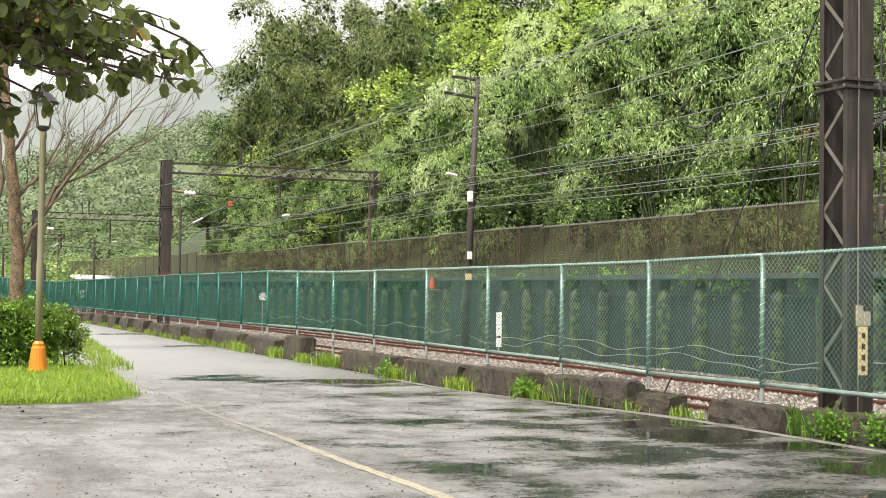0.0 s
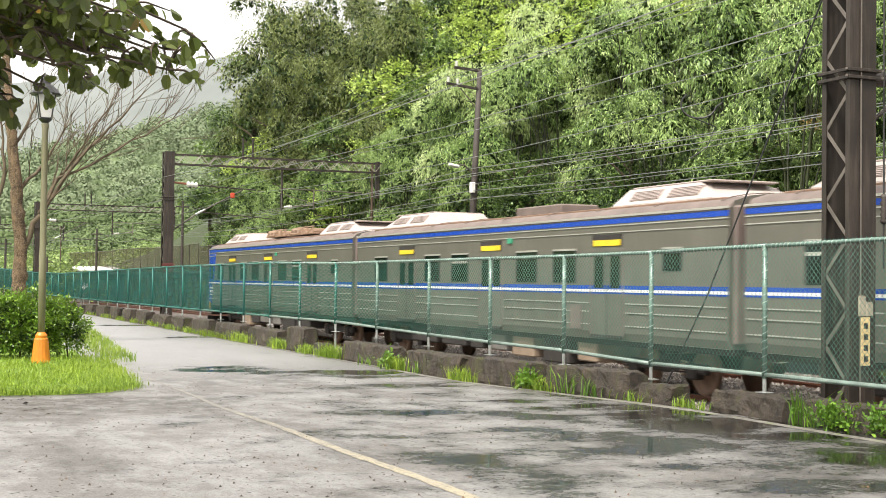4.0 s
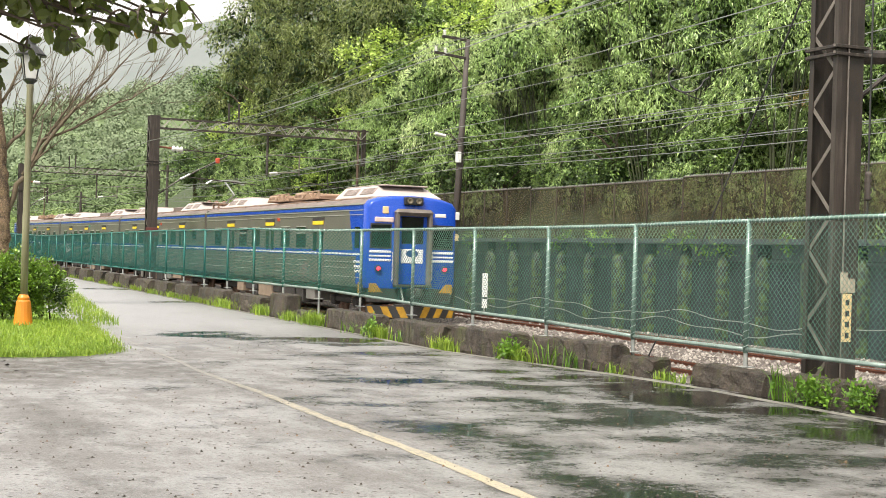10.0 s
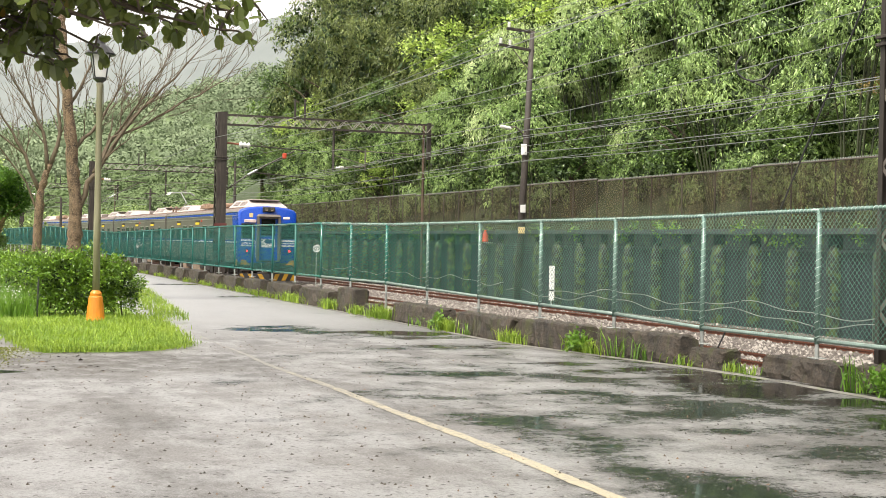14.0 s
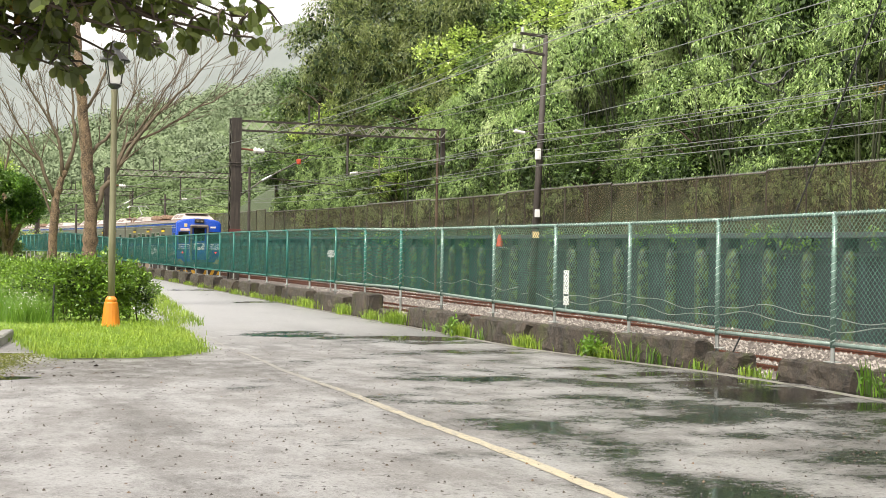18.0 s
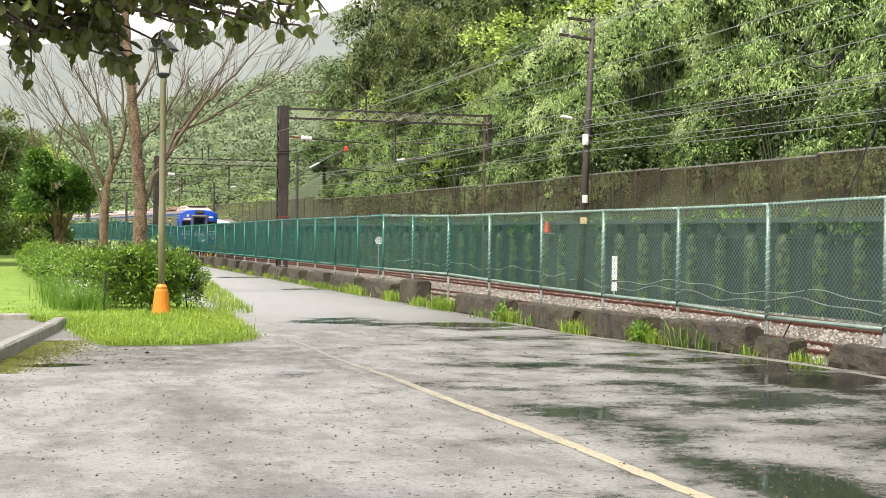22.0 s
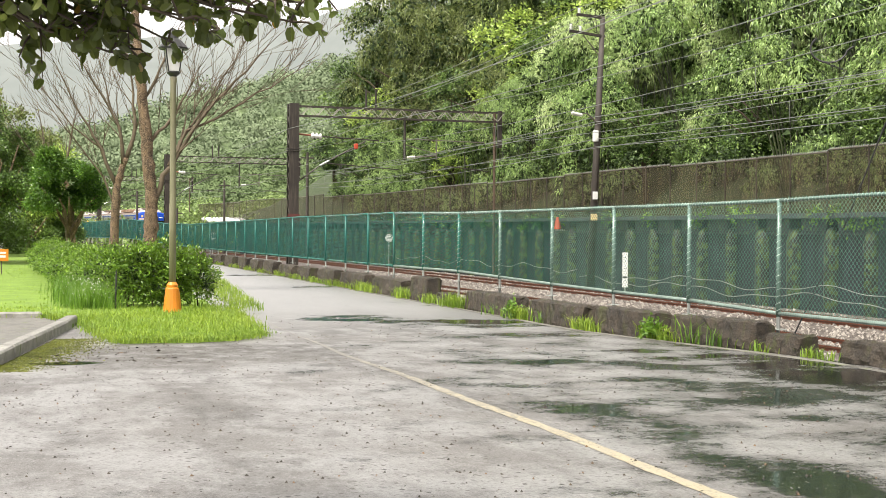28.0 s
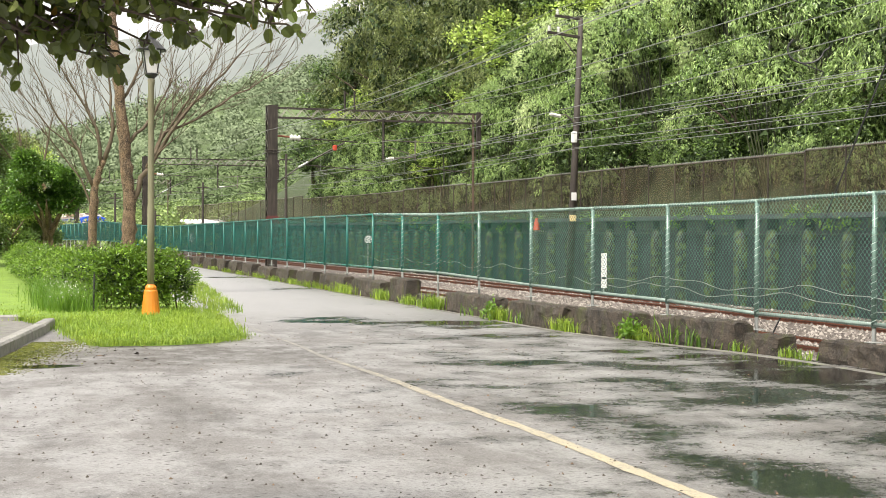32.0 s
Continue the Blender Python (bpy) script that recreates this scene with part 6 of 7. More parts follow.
g = Geo()
hx = [22.9, 24, 26, 28, 31, 35, 40, 46, 54, 64, 80, 110]
hy = list(range(-30, 176, 5))
for y in hy:
    for x in hx:
        k = max(0.0, (y - 128) / 45)
        p = at(x, y, hill_z(x, y) * (1 - 0.75 * min(1, k)) - 0.5 * min(1, k))
        g.v.append(p)
for j in range(len(hy) - 1):
    for i in range(len(hx) - 1):
        k = j * len(hx) + i
        g.f.append((k, k + 1, k + 1 + len(hx), k + len(hx)))
tagged(part("hillside", g, SOIL), "steep dark hillside under dense woods", "hillside", kind="structure")


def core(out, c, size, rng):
    """Inner leaves of one lump, dark in colour to imitate shade, seen only between the outer leaves."""
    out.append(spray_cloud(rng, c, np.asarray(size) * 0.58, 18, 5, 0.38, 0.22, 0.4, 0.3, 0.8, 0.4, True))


def crown_mesh(kind, seed, thick=1.0):
    """One crown, lumpy and uneven, with its origin at the foot, and its dense inner foliage."""
    rng = np.random.default_rng(seed)
    out, inner = [], []
    if kind == "bamboo":
        # arching culms: lumps on a leaning dome, the lower ones hang out over the wall
        for k in range(9):
            a, r = k * 2.4 + rng.uniform(-0.5, 0.5), rng.uniform(0.3, 1.9)
            h = 5.6 - 1.05 * r * r + rng.uniform(-0.9, 0.6)
            c = (r * math.cos(a) - 0.3, r * math.sin(a), max(0.7, h))
            sz = np.array([0.92, 0.92, 0.72]) * rng.uniform(0.75, 1.25)
            out.append(spray_cloud(rng, c, sz, int(58 * thick), 17, 0.26, 0.045, 1.6, 0.6, 0.42, 0.42, True))
            core(inner, c, sz, rng)
        for k in range(4):
            a = k * 1.57 + rng.uniform(-0.4, 0.4)
            c = (1.25 * math.cos(a), 1.25 * math.sin(a), rng.uniform(0.5, 1.7))
            sz = np.array([0.9, 0.9, 0.8]) * rng.uniform(0.8, 1.15)
            out.append(spray_cloud(rng, c, sz, int(44 * thick), 17, 0.26, 0.045, 1.7, 0.6, 0.42, 0.42, True))
            core(inner, c, sz, rng)
    elif kind == "broad":
        for k in range(8):
            a, r = k * 2.4, rng.uniform(0.3, 2.1)
            c = (r * math.cos(a), r * math.sin(a), rng.uniform(3.0, 6.6))
            sz = np.array([1.15, 1.15, 0.62]) * rng.uniform(0.7, 1.3)
            out.append(spray_cloud(rng, c, sz, 50, 14, 0.22, 0.13, 0.3, 0.55, 0.6, 0.32, True))
            core(inner, c, sz, rng)
    elif kind == "deep":
        for k in range(10):
            a, r = k * 2.4, rng.uniform(0.2, 1.9)
            c = (r * math.cos(a), r * math.sin(a), rng.uniform(1.6, 7.5))
            sz = np.array([1.2, 1.2, 0.85]) * rng.uniform(0.75, 1.3)
            out.append(spray_cloud(rng, c, sz, 50, 13, 0.22, 0.11, 0.5, 0.5, 0.6, 0.34, True))
            core(inner, c, sz, rng)
    elif kind == "feather":
        for k in range(12):
            a, r = k * 2.4, rng.uniform(0.0, 1.8)
            c = (r * math.cos(a), r * math.sin(a), 1.5 + 7.5 * (k / 12) + rng.uniform(-0.5, 0.5))
            sz = np.array([1.0, 1.0, 1.1]) * rng.uniform(0.7, 1.2)
            out.append(spray_cloud(rng, c, sz, 60, 15, 0.30, 0.05, 1.3, 0.5, 0.42, 0.45, True))
            core(inner, c, sz, rng)
    return fast_mesh("crown", np.concatenate(out), 3), fast_mesh("inner_foliage", np.concatenate(inner), 3)


KINDS = {
    # same bamboo, its leaf colour raised to imitate light high on the slope
    "pale_bamboo": ("bamboo_clump", BAMBOO_LIT, "bamboo clump high on the hillside, leaves paler as if lit", "bamboo"),
    "bamboo": ("bamboo_clump", BAMBOO, "leafy bamboo clump on the hillside, drooping pale green sprays", "bamboo"),
    "broad": ("tree", BROAD, "broad-leaved tree with fresh yellow-green crown on the hillside", "tree"),
    "deep": ("tree", DEEP, "dark green broad-leaved tree on the hillside", "tree"),
    "russet": ("tree", RUSSET, "tree with russet and orange withering leaves on the hillside", "tree"),
    "feather": ("tree", FEATHER, "tall feathery olive-green tree on the hillside", "tree"),
}
PROTO = {}
for kind, (name, mat, label, cat) in KINDS.items():
    for v in range(1 if kind == "russet" else 3):
        ob = thing(name, pose(0, -200, 0), label, cat, "woods on the hillside")
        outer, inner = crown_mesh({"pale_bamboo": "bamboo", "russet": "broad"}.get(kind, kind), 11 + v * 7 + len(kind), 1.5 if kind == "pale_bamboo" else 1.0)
        crown = part("crown", outer, mat, ob)
        part("inner_foliage", inner, INNER_SHADE, crown)
        g = Geo()
        if kind.endswith("bamboo"):
            for k in range(7):
                a, r = random.uniform(0, 6.28), random.uniform(0.2, 0.9)
                l = random.uniform(4, 6.5)
                g.tube([(0.4 * r * math.cos(a), 0.4 * r * math.sin(a), -0.6), (r * math.cos(a), r * math.sin(a), l * 0.6), (2.0 * r * math.cos(a), 2.0 * r * math.sin(a), l)], [0.04, 0.035, 0.012], 5)
                part("cane", g, CANE, ob)
                g = Geo()
        else:
            g.tube([(0, 0, -0.8), (0.1, 0.05, 2.5), (0.0, 0.2, 5.5)], [0.2, 0.15, 0.05], 7)
            for k in range(7):
                a, h = random.uniform(0, 6.28), random.uniform(1.5, 5.0)
                g.tube([(0.05, 0.05, h), (0.8 * math.cos(a), 0.8 * math.sin(a), h + 0.7), (1.7 * math.cos(a), 1.7 * math.sin(a), h + 1.2)], [0.08, 0.05, 0.015], 5)
            part("trunk", g, DARK_BARK, ob)
        PROTO[kind, v] = ob
used = set()
rnd = random.Random(5)


def plant(kind, x, s, scale, z=None, yaw=None):
    v = 0 if kind == "russet" else rnd.randrange(3)
    p = at(x, s)
    zz = hill_z(x, s) - 0.2 if z is None else z
    m = Matrix.LocRotScale((p[0], p[1], zz), Euler((rnd.uniform(-0.08, 0.08), rnd.uniform(-0.14, 0.02), rnd.uniform(0, 6.28))), (1, 1, 1))
    src = PROTO[kind, v]
    if (kind, v) in used:
        ob = copy_thing(src, m)
    else:
        used.add((kind, v))
        ob = src
        ob.matrix_basis = m
    ob.scale = (scale, scale, scale * rnd.uniform(0.9, 1.12))
    return ob


# front rows: bamboo over the screen; behind them mixed woods climbing the slope
def mixed(*table):
    r = rnd.random()
    for k, p in table:
        if r < p:
            return k
        r -= p
    return table[-1][0]


s = 24.0
while s < 103:
    # dark trees mixed in here stand in for shade low on the hillside
    k = mixed(("bamboo", 0.68), ("deep", 0.32)) if s < 66 else mixed(("bamboo", 0.45), ("deep", 0.4), ("broad", 0.15))
    plant(k, 24.4 + rnd.uniform(-0.4, 0.9), s, rnd.uniform(0.72, 1.0) if k == "bamboo" else rnd.uniform(0.5, 0.75))
    s += rnd.uniform(2.2, 3.2)
s = 25.0
while s < 104:
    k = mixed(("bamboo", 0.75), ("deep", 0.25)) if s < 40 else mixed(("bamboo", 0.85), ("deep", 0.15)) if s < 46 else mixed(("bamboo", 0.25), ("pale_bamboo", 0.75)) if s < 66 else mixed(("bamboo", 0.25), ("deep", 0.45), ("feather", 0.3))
    plant(k, 27.0 + rnd.uniform(-0.7, 0.7), s, rnd.uniform(0.95, 1.2))
    s += rnd.uniform(2.1, 3.0)
s = 28.0
while s < 106:
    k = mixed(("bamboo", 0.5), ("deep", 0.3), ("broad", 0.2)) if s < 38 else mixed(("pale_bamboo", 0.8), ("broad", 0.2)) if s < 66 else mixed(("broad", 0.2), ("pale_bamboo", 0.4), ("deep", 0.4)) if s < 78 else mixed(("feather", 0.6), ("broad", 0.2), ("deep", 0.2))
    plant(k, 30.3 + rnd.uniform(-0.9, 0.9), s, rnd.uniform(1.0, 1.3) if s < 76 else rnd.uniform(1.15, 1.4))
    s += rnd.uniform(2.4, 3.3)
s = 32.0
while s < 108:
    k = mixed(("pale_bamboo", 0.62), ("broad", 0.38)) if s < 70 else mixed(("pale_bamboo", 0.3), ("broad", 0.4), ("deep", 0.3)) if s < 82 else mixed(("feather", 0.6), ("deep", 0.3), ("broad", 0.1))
    plant(k, 34.3 + rnd.uniform(-1, 1), s, rnd.uniform(1.1, 1.4) if s < 76 else rnd.uniform(1.25, 1.5))
    s += rnd.uniform(2.8, 3.8)
s = 38.0
while s < 112:
    k = mixed(("broad", 0.75), ("deep", 0.25)) if s < 98 else mixed(("feather", 0.4), ("deep", 0.6))
    plant(k, 39.5 + rnd.uniform(-1.2, 1.2), s, rnd.uniform(1.2, 1.6))
    s += rnd.uniform(3.3, 4.6)
s = 46.0
while s < 114:
    plant(mixed(("broad", 0.45), ("deep", 0.35), ("feather", 0.2)), 46 + rnd.uniform(-1.5, 1.5), s, rnd.uniform(1.4, 1.9))
    s += rnd.uniform(4.0, 5.6)
# the tall end of the woods, and pale crowns that brighten the bamboo
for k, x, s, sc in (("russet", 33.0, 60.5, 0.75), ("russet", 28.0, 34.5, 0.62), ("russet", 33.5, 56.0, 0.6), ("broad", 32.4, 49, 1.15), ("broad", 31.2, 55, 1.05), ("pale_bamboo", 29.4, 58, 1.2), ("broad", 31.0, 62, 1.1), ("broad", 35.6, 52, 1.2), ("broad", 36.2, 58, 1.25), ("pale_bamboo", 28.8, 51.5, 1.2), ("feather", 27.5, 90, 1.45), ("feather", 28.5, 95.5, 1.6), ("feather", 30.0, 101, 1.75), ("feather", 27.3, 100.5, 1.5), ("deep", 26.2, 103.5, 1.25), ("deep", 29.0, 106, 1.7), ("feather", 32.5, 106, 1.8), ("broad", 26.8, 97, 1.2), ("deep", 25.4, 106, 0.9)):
    plant(k, x, s, sc)

# ---- far wooded slopes, mist painted into their colours ----
def ridge(name, mat, y, prof, depth, label):
    g = Geo()
    xs = [a for a, _ in prof]
    n = 90
    for i in range(n + 1):
        x = xs[0] + (xs[-1] - xs[0]) * i / n
        h = lerp(prof, x)
        w = (noise.noise((x * 0.03, y * 0.01, 0)) * 0.05 + noise.noise((x * 0.15, y * 0.01, 3)) * 0.025) * h
        for k in range(9):
            t = k / 8
            g.v.append((x, y + depth * t, -1 + (h + w + 1) * math.sin(t * math.pi / 2) + noise.noise((x * 0.05, t * 6, y)) * h * 0.03))
    for i in range(n):
        for k in range(8):
            g.f.append((i * 9 + k, i * 9 + 9 + k, i * 9 + 10 + k, i * 9 + k + 1))
    return tagged(part(name, g, mat, None, "", True), label, "hill", kind="structure")


ridge("backdrop_slope", RIDGE_NEAR, 235, [(-160, 34), (-40, 23), (0, 18), (21, 23), (34, 29), (54, 34), (80, 42), (130, 60)], 90, "green wooded slope in the distance, mist painted into its colour")
ridge("backdrop_ridge", RIDGE_FAR, 700, [(-700, 130), (-100, 118), (10, 123), (100, 136), (199, 151), (400, 205), (700, 240)], 250, "far ridge with mist painted into its pale colour")
rng = np.random.default_rng(21)


def canopy(n, xlo, xhi, ylo, yhi, zfun, size, leaf, per):
    """Woods far off: many rounded crowns, the leaf tufts lying on their skin."""
    out = []
    x, y = rng.uniform(xlo, xhi, n), rng.uniform(ylo, yhi, n)
    for a, b in zip(x, y):
        r = rng.uniform(*size)
        for k in range(4):
            c = np.array([a, b, zfun(a, b)]) + rng.normal(size=3) * r * np.array([0.45, 0.3, 0.3])
            d = unit(rng.normal(size=(per, 3)))
            d[:, 2] = np.abs(d[:, 2]) - 0.25
            d = unit(d)
            # smooth crown skin keeps contrast low, imitating mist
            q = c + d * r * rng.uniform(0.52, 0.6, (per, 1))
            nrm = unit(d + rng.normal(size=d.shape) * 0.12)
            t = unit(np.cross(nrm, rng.normal(size=d.shape)))
            u = np.cross(nrm, t)
            s = leaf * rng.uniform(0.6, 1.3, (per, 1))
            out.append(np.stack([q + t * s, q - t * s * 0.5 + u * s * 0.85, q - t * s * 0.5 - u * s * 0.85], 1))
    return np.concatenate(out)


def slope_z(x, y):
    h = lerp([(-160, 34), (-40, 23), (0, 18), (21, 23), (34, 29), (54, 34), (80, 42), (130, 60)], x)
    t = min(1, max(0, (y - 235) / 90))
    return -1 + (h + 1) * math.sin(t * math.pi / 2) + 0.5


solo("far_woods", fast_mesh("far_woods", canopy(380, -8, 76, 236, 264, slope_z, (2.2, 4.8), 0.23, 170), 3), FARLEAF, "rounded tree crowns on the far slope, mist painted into their colour", "woods", kind="stuff")
solo("far_woods", fast_mesh("far_woods", canopy(400, -12, 88, 258, 322, slope_z, (2.4, 5.2), 0.3, 110), 3), FARMIST, "tree crowns high on the far slope, painted paler for mist", "woods", kind="stuff")
# low green scrub beyond the bend
solo("far_scrub", fast_mesh("far_scrub", canopy(370, 5, 64, 125, 234, lambda x, y: 0.8 + max(0, y - 150) * 0.035 + max(0, x - 18) * 0.05, (1.5, 3.4), 0.18, 90), 3), SCRUB, "light green scrub beyond the bend of the railway", "scrub", kind="stuff")
# ---- verge, lawn, kerb, lamp, hedge and trees on the side of the park ----
def blades(n, pts_fn, h, w, rng, lean=0.8):
    p = pts_fn(n)
    n = len(p)
    a = rng.uniform(0, 6.28, n)
    d = np.stack([np.cos(a), np.sin(a), np.zeros(n)], 1)
    e = np.stack([-np.sin(a), np.cos(a), np.zeros(n)], 1)
    hh = rng.uniform(0.45, 1.2, (n, 1)) * h
    ln = rng.uniform(0, lean, (n, 1)) * hh
    up = np.array([0, 0, 1.0])
    mid = p + up * hh * 0.6 + d * ln * 0.4
    tip = p + up * hh * rng.uniform(0.75, 1.0, (n, 1)) + d * ln * 1.2
    ww = rng.uniform(0.6, 1.3, (n, 1)) * w
    return np.stack([p - e * ww / 2, p + e * ww / 2, mid + e * ww * 0.4, mid - e * ww * 0.4], 1), np.stack([mid - e * ww * 0.4, mid + e * ww * 0.4, tip + e * ww * 0.08, tip - e * ww * 0.08], 1)


def verge_right(y):
    return lerp([(20.9, 2.4), (21.2, 3.3), (21.8, 3.8), (26, 4.15), (30, 4.5), (34, 4.8), (40, 5.4), (47, 6.2), (60, 6.9), (90, 6.6), (115, 5.2)], y)


def verge_left(y):
    return lerp([(20.9, 1.45), (22.5, 1.25), (25.5, 1.02), (27.42, 0.4), (27.6, -30), (115, -60)], y)


g = Geo()
VY = [20.9, 21.3, 22, 23, 24, 25.4, 25.6, 27.4, 27.6, 30, 34, 40, 47, 54, 60, 75, 90, 115]
for y in VY:
    a, b = verge_left(y), verge_right(y)
    for k in range(13):
        x = a + (b - a) * k / 12
        edge = min(1, (b - x) / 0.9, (y - 20.9) / 0.9, (x - a) / 0.4 + 0.02)
        g.v.append((x, y, -0.012 + 0.075 * max(0, edge) + 0.02 * math.sin(x * 3 + y * 2) * max(0, edge)))
for i in range(len(VY) - 1):
    for k in range(12):
        g.f.append((i * 13 + k, i * 13 + k + 1, i * 13 + 14 + k, i * 13 + 13 + k))
tagged(part("lawn", g, TURF), "bright green wet lawn and grass verge", "lawn", kind="structure")
rng = np.random.default_rng(9)


def verge_pts(y0, y1, power=1.0):
    def f(n):
        y = y0 + (y1 - y0) * rng.uniform(0, 1, n) ** power
        a = np.array([max(verge_left(v), -9.0) for v in y])
        b = np.array([verge_right(v) for v in y])
        x = a + (b - a) * rng.uniform(0, 1, n)
        x += rng.normal(size=n) * 0.11
        return np.stack([x, y + rng.normal(size=n) * 0.09, np.full(n, 0.02)], 1)
    return f


def grass(name, n, fn, h, w, label, mat=GRASS):
    q = np.concatenate(blades(n, fn, h, w, rng))
    return solo(name, fast_mesh(name, q), mat, label, "grass", kind="stuff")


grass("grass", 26000, verge_pts(20.95, 26.5), 0.095, 0.012, "tall wet grass on the verge round the lamp post")
grass("grass", 1200, verge_pts(21.6, 27), 0.2, 0.013, "long grass stalks on the verge")
grass("grass", 14000, verge_pts(26, 30), 0.12, 0.014, "tall grass under the hedge")
grass("grass", 16000, verge_pts(27.5, 75, 1.5), 0.07, 0.03, "short bright lawn grass")
grass("grass", 1500, lambda n: np.stack([4.5 + rng.uniform(-0.3, 0.4, n) + np.linspace(0, 1.4, n), np.linspace(28, 44, n), np.full(n, 0.05)], 1), 0.2, 0.014, "long grass at the road edge")

# concrete kerb and the path beside it
kerb = thing("kerb", None, "pale worn concrete kerb beside the path", "kerb", kind="structure")
KP = [(-0.45, 17.4), (-0.15, 19.2), (0.15, 20.9), (0.45, 22.6), (0.72, 24.2), (0.92, 25.5)]
for (x0, y0), (x1, y1) in zip(KP, KP[1:]):
    d = Vector((x1 - x0, y1 - y0, 0))
    part("kerb_stone", Geo().soft((-0.11, 0.01, -0.1), (0.11, d.length - 0.01, 0.17), 0.03, pose(x0, y0, 0, 0, 0, math.degrees(math.atan2(-d.x, d.y))), 0.006), KERB, kerb)
for k in range(6):
    part("kerb_stone", Geo().soft((-1.6 * k - 1.15, 27.35, -0.05), (-1.6 * k + 0.43, 27.6, 0.12), 0.025), KERB, kerb)
g = Geo().add([(-9, 17.0, 0.012), (-0.55, 17.0, 0.012), (0.8, 25.5, 0.012), (0.85, 27.35, 0.012), (-9, 27.35, 0.012)], [(0, 1, 2, 3, 4)])
tagged(part("path_slab", g, PATH_SLAB), "pale wet concrete path", "path", kind="structure")

# moss and litter on the asphalt by the kerb
grass("ground_moss", 9000, lambda n: (lambda y: np.stack([-0.28 + (y - 17.7) * 0.185 + np.abs(rng.normal(size=n)) * (0.26 + 0.05 * (y - 17.5)), y, np.full(n, 0.0)], 1))(17.2 + 5.0 * rng.uniform(0, 1, n)), 0.011, 0.024, "olive moss creeping over the asphalt by the kerb", MOSSY)
q = leaves(np.stack([rng.uniform(0.2, 2.2, 60), rng.uniform(18.0, 22.0, 60), np.full(60, 0.012)], 1), rng.normal(size=(60, 3)) * [1, 1, 0.08], 0.08, 0.035)
solo("leaf_litter", fast_mesh("leaf_litter", q), PEBBLE, "small dead leaves lying on the wet asphalt", "leaf litter", kind="stuff")

# street lamp
lamp = thing("street_lamp", pose(3.02, 28.3, 0.04), "old-style street lamp with olive post and orange base", "street lamp")
part("base_cover", Geo().lathe([(0.19, 0), (0.19, 0.02), (0.14, 0.48), (0.13, 0.5), (0.10, 0.52)], 16), ORANGE, lamp, "orange base cover")
part("base_collar", Geo().lathe([(0.115, 0.5), (0.12, 0.56), (0.075, 0.62)], 14), ORANGE, lamp)
part("post", Geo().lathe([(0.072, 0.02), (0.072, 2.2), (0.066, 2.25), (0.062, 4.75), (0.08, 4.8), (0.05, 4.86)], 14), OLIVE_POST, lamp, "olive-yellow tapered post", True)
head = part("lantern", Geo().lathe([(0.06, 4.84), (0.13, 4.90), (0.14, 4.93), (0.10, 4.95)], 12), BLACK, lamp, "black lantern frame")
g = Geo()
for k in range(4):
    a, b = math.pi / 4 + k * math.pi / 2, math.pi / 4 + (k + 1) * math.pi / 2
    g.add([(0.15 * math.cos(a), 0.15 * math.sin(a), 4.95), (0.15 * math.cos(b), 0.15 * math.sin(b), 4.95), (0.24 * math.cos(b), 0.24 * math.sin(b), 5.40), (0.24 * math.cos(a), 0.24 * math.sin(a), 5.40)], [(0, 1, 2, 3)])
    part("frame_bar", Geo().tube([(0.155 * math.cos(a), 0.155 * math.sin(a), 4.94), (0.245 * math.cos(a), 0.245 * math.sin(a), 5.41)], 0.014, 5), BLACK, head)
part("lantern_glass", g, SHADE_GLASS, head, "white lantern panes")
part("lantern_roof", Geo().lathe([(0.30, 5.40), (0.31, 5.43), (0.17, 5.58), (0.10, 5.63), (0.09, 5.72), (0.05, 5.75), (0.03, 5.82)], 12), BLACK, lamp, "black lantern roof")


# hedge: woody stems and a clipped leafy mass
def hedge(x0, y0, x1, y1, w, h, sprays, label, mat=HEDGE, low=0.12):
    ob = thing("hedge", None, label, "hedge", "hedge along the lawn")
    n = max(1, int(math.hypot(x1 - x0, y1 - y0) / 0.6))
    out, inner = [], []
    g = Geo()
    for k in range(n + 1):
        t = k / max(1, n)
        cx, cy = x0 + (x1 - x0) * t, y0 + (y1 - y0) * t
        hh = h * rng.uniform(0.9, 1.1)
        out.append(spray_cloud(rng, (cx, cy, low + hh * 0.5), np.array([w * 0.6, 0.62, hh * 0.52]), sprays, 10, 0.075, 0.04, -0.2, 0.72, 0.9, 0.11))
        out.append(spray_cloud(rng, (cx, cy, 0.30), np.array([w * 0.52, 0.6, 0.3]), sprays // 2, 10, 0.075, 0.04, 0.3, 0.72, 0.9, 0.11))
        # darker leaves inside the hedge, their colour imitating shade
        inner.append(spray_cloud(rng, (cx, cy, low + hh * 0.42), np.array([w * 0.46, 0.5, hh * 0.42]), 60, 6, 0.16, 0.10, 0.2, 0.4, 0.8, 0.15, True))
        for j in range(3):
            a = rng.uniform(0, 6.28)
            px, py = cx + rng.uniform(-0.3, 0.3) * w, cy + rng.uniform(-0.3, 0.3)
            g.tube([(px, py, -0.05), (px + 0.08 * math.cos(a), py + 0.08 * math.sin(a), hh * 0.4), (px + 0.25 * math.cos(a), py + 0.25 * math.sin(a), hh * 0.8)], [0.02, 0.015, 0.006], 5)
    leafage = part("foliage", fast_mesh("foliage", np.concatenate(out)), mat, ob)
    part("inner_foliage", fast_mesh("inner_foliage", np.concatenate(inner), 3), INNER_SHADE, leafage)
    tagged(part("stem_wood", g, DARK_BARK, ob), kind="stuff")
    return ob


hedge(2.5, 30.1, 3.6, 30.8, 1.25, 1.15, 420, "dense green shrub hedge beside the lamp post")
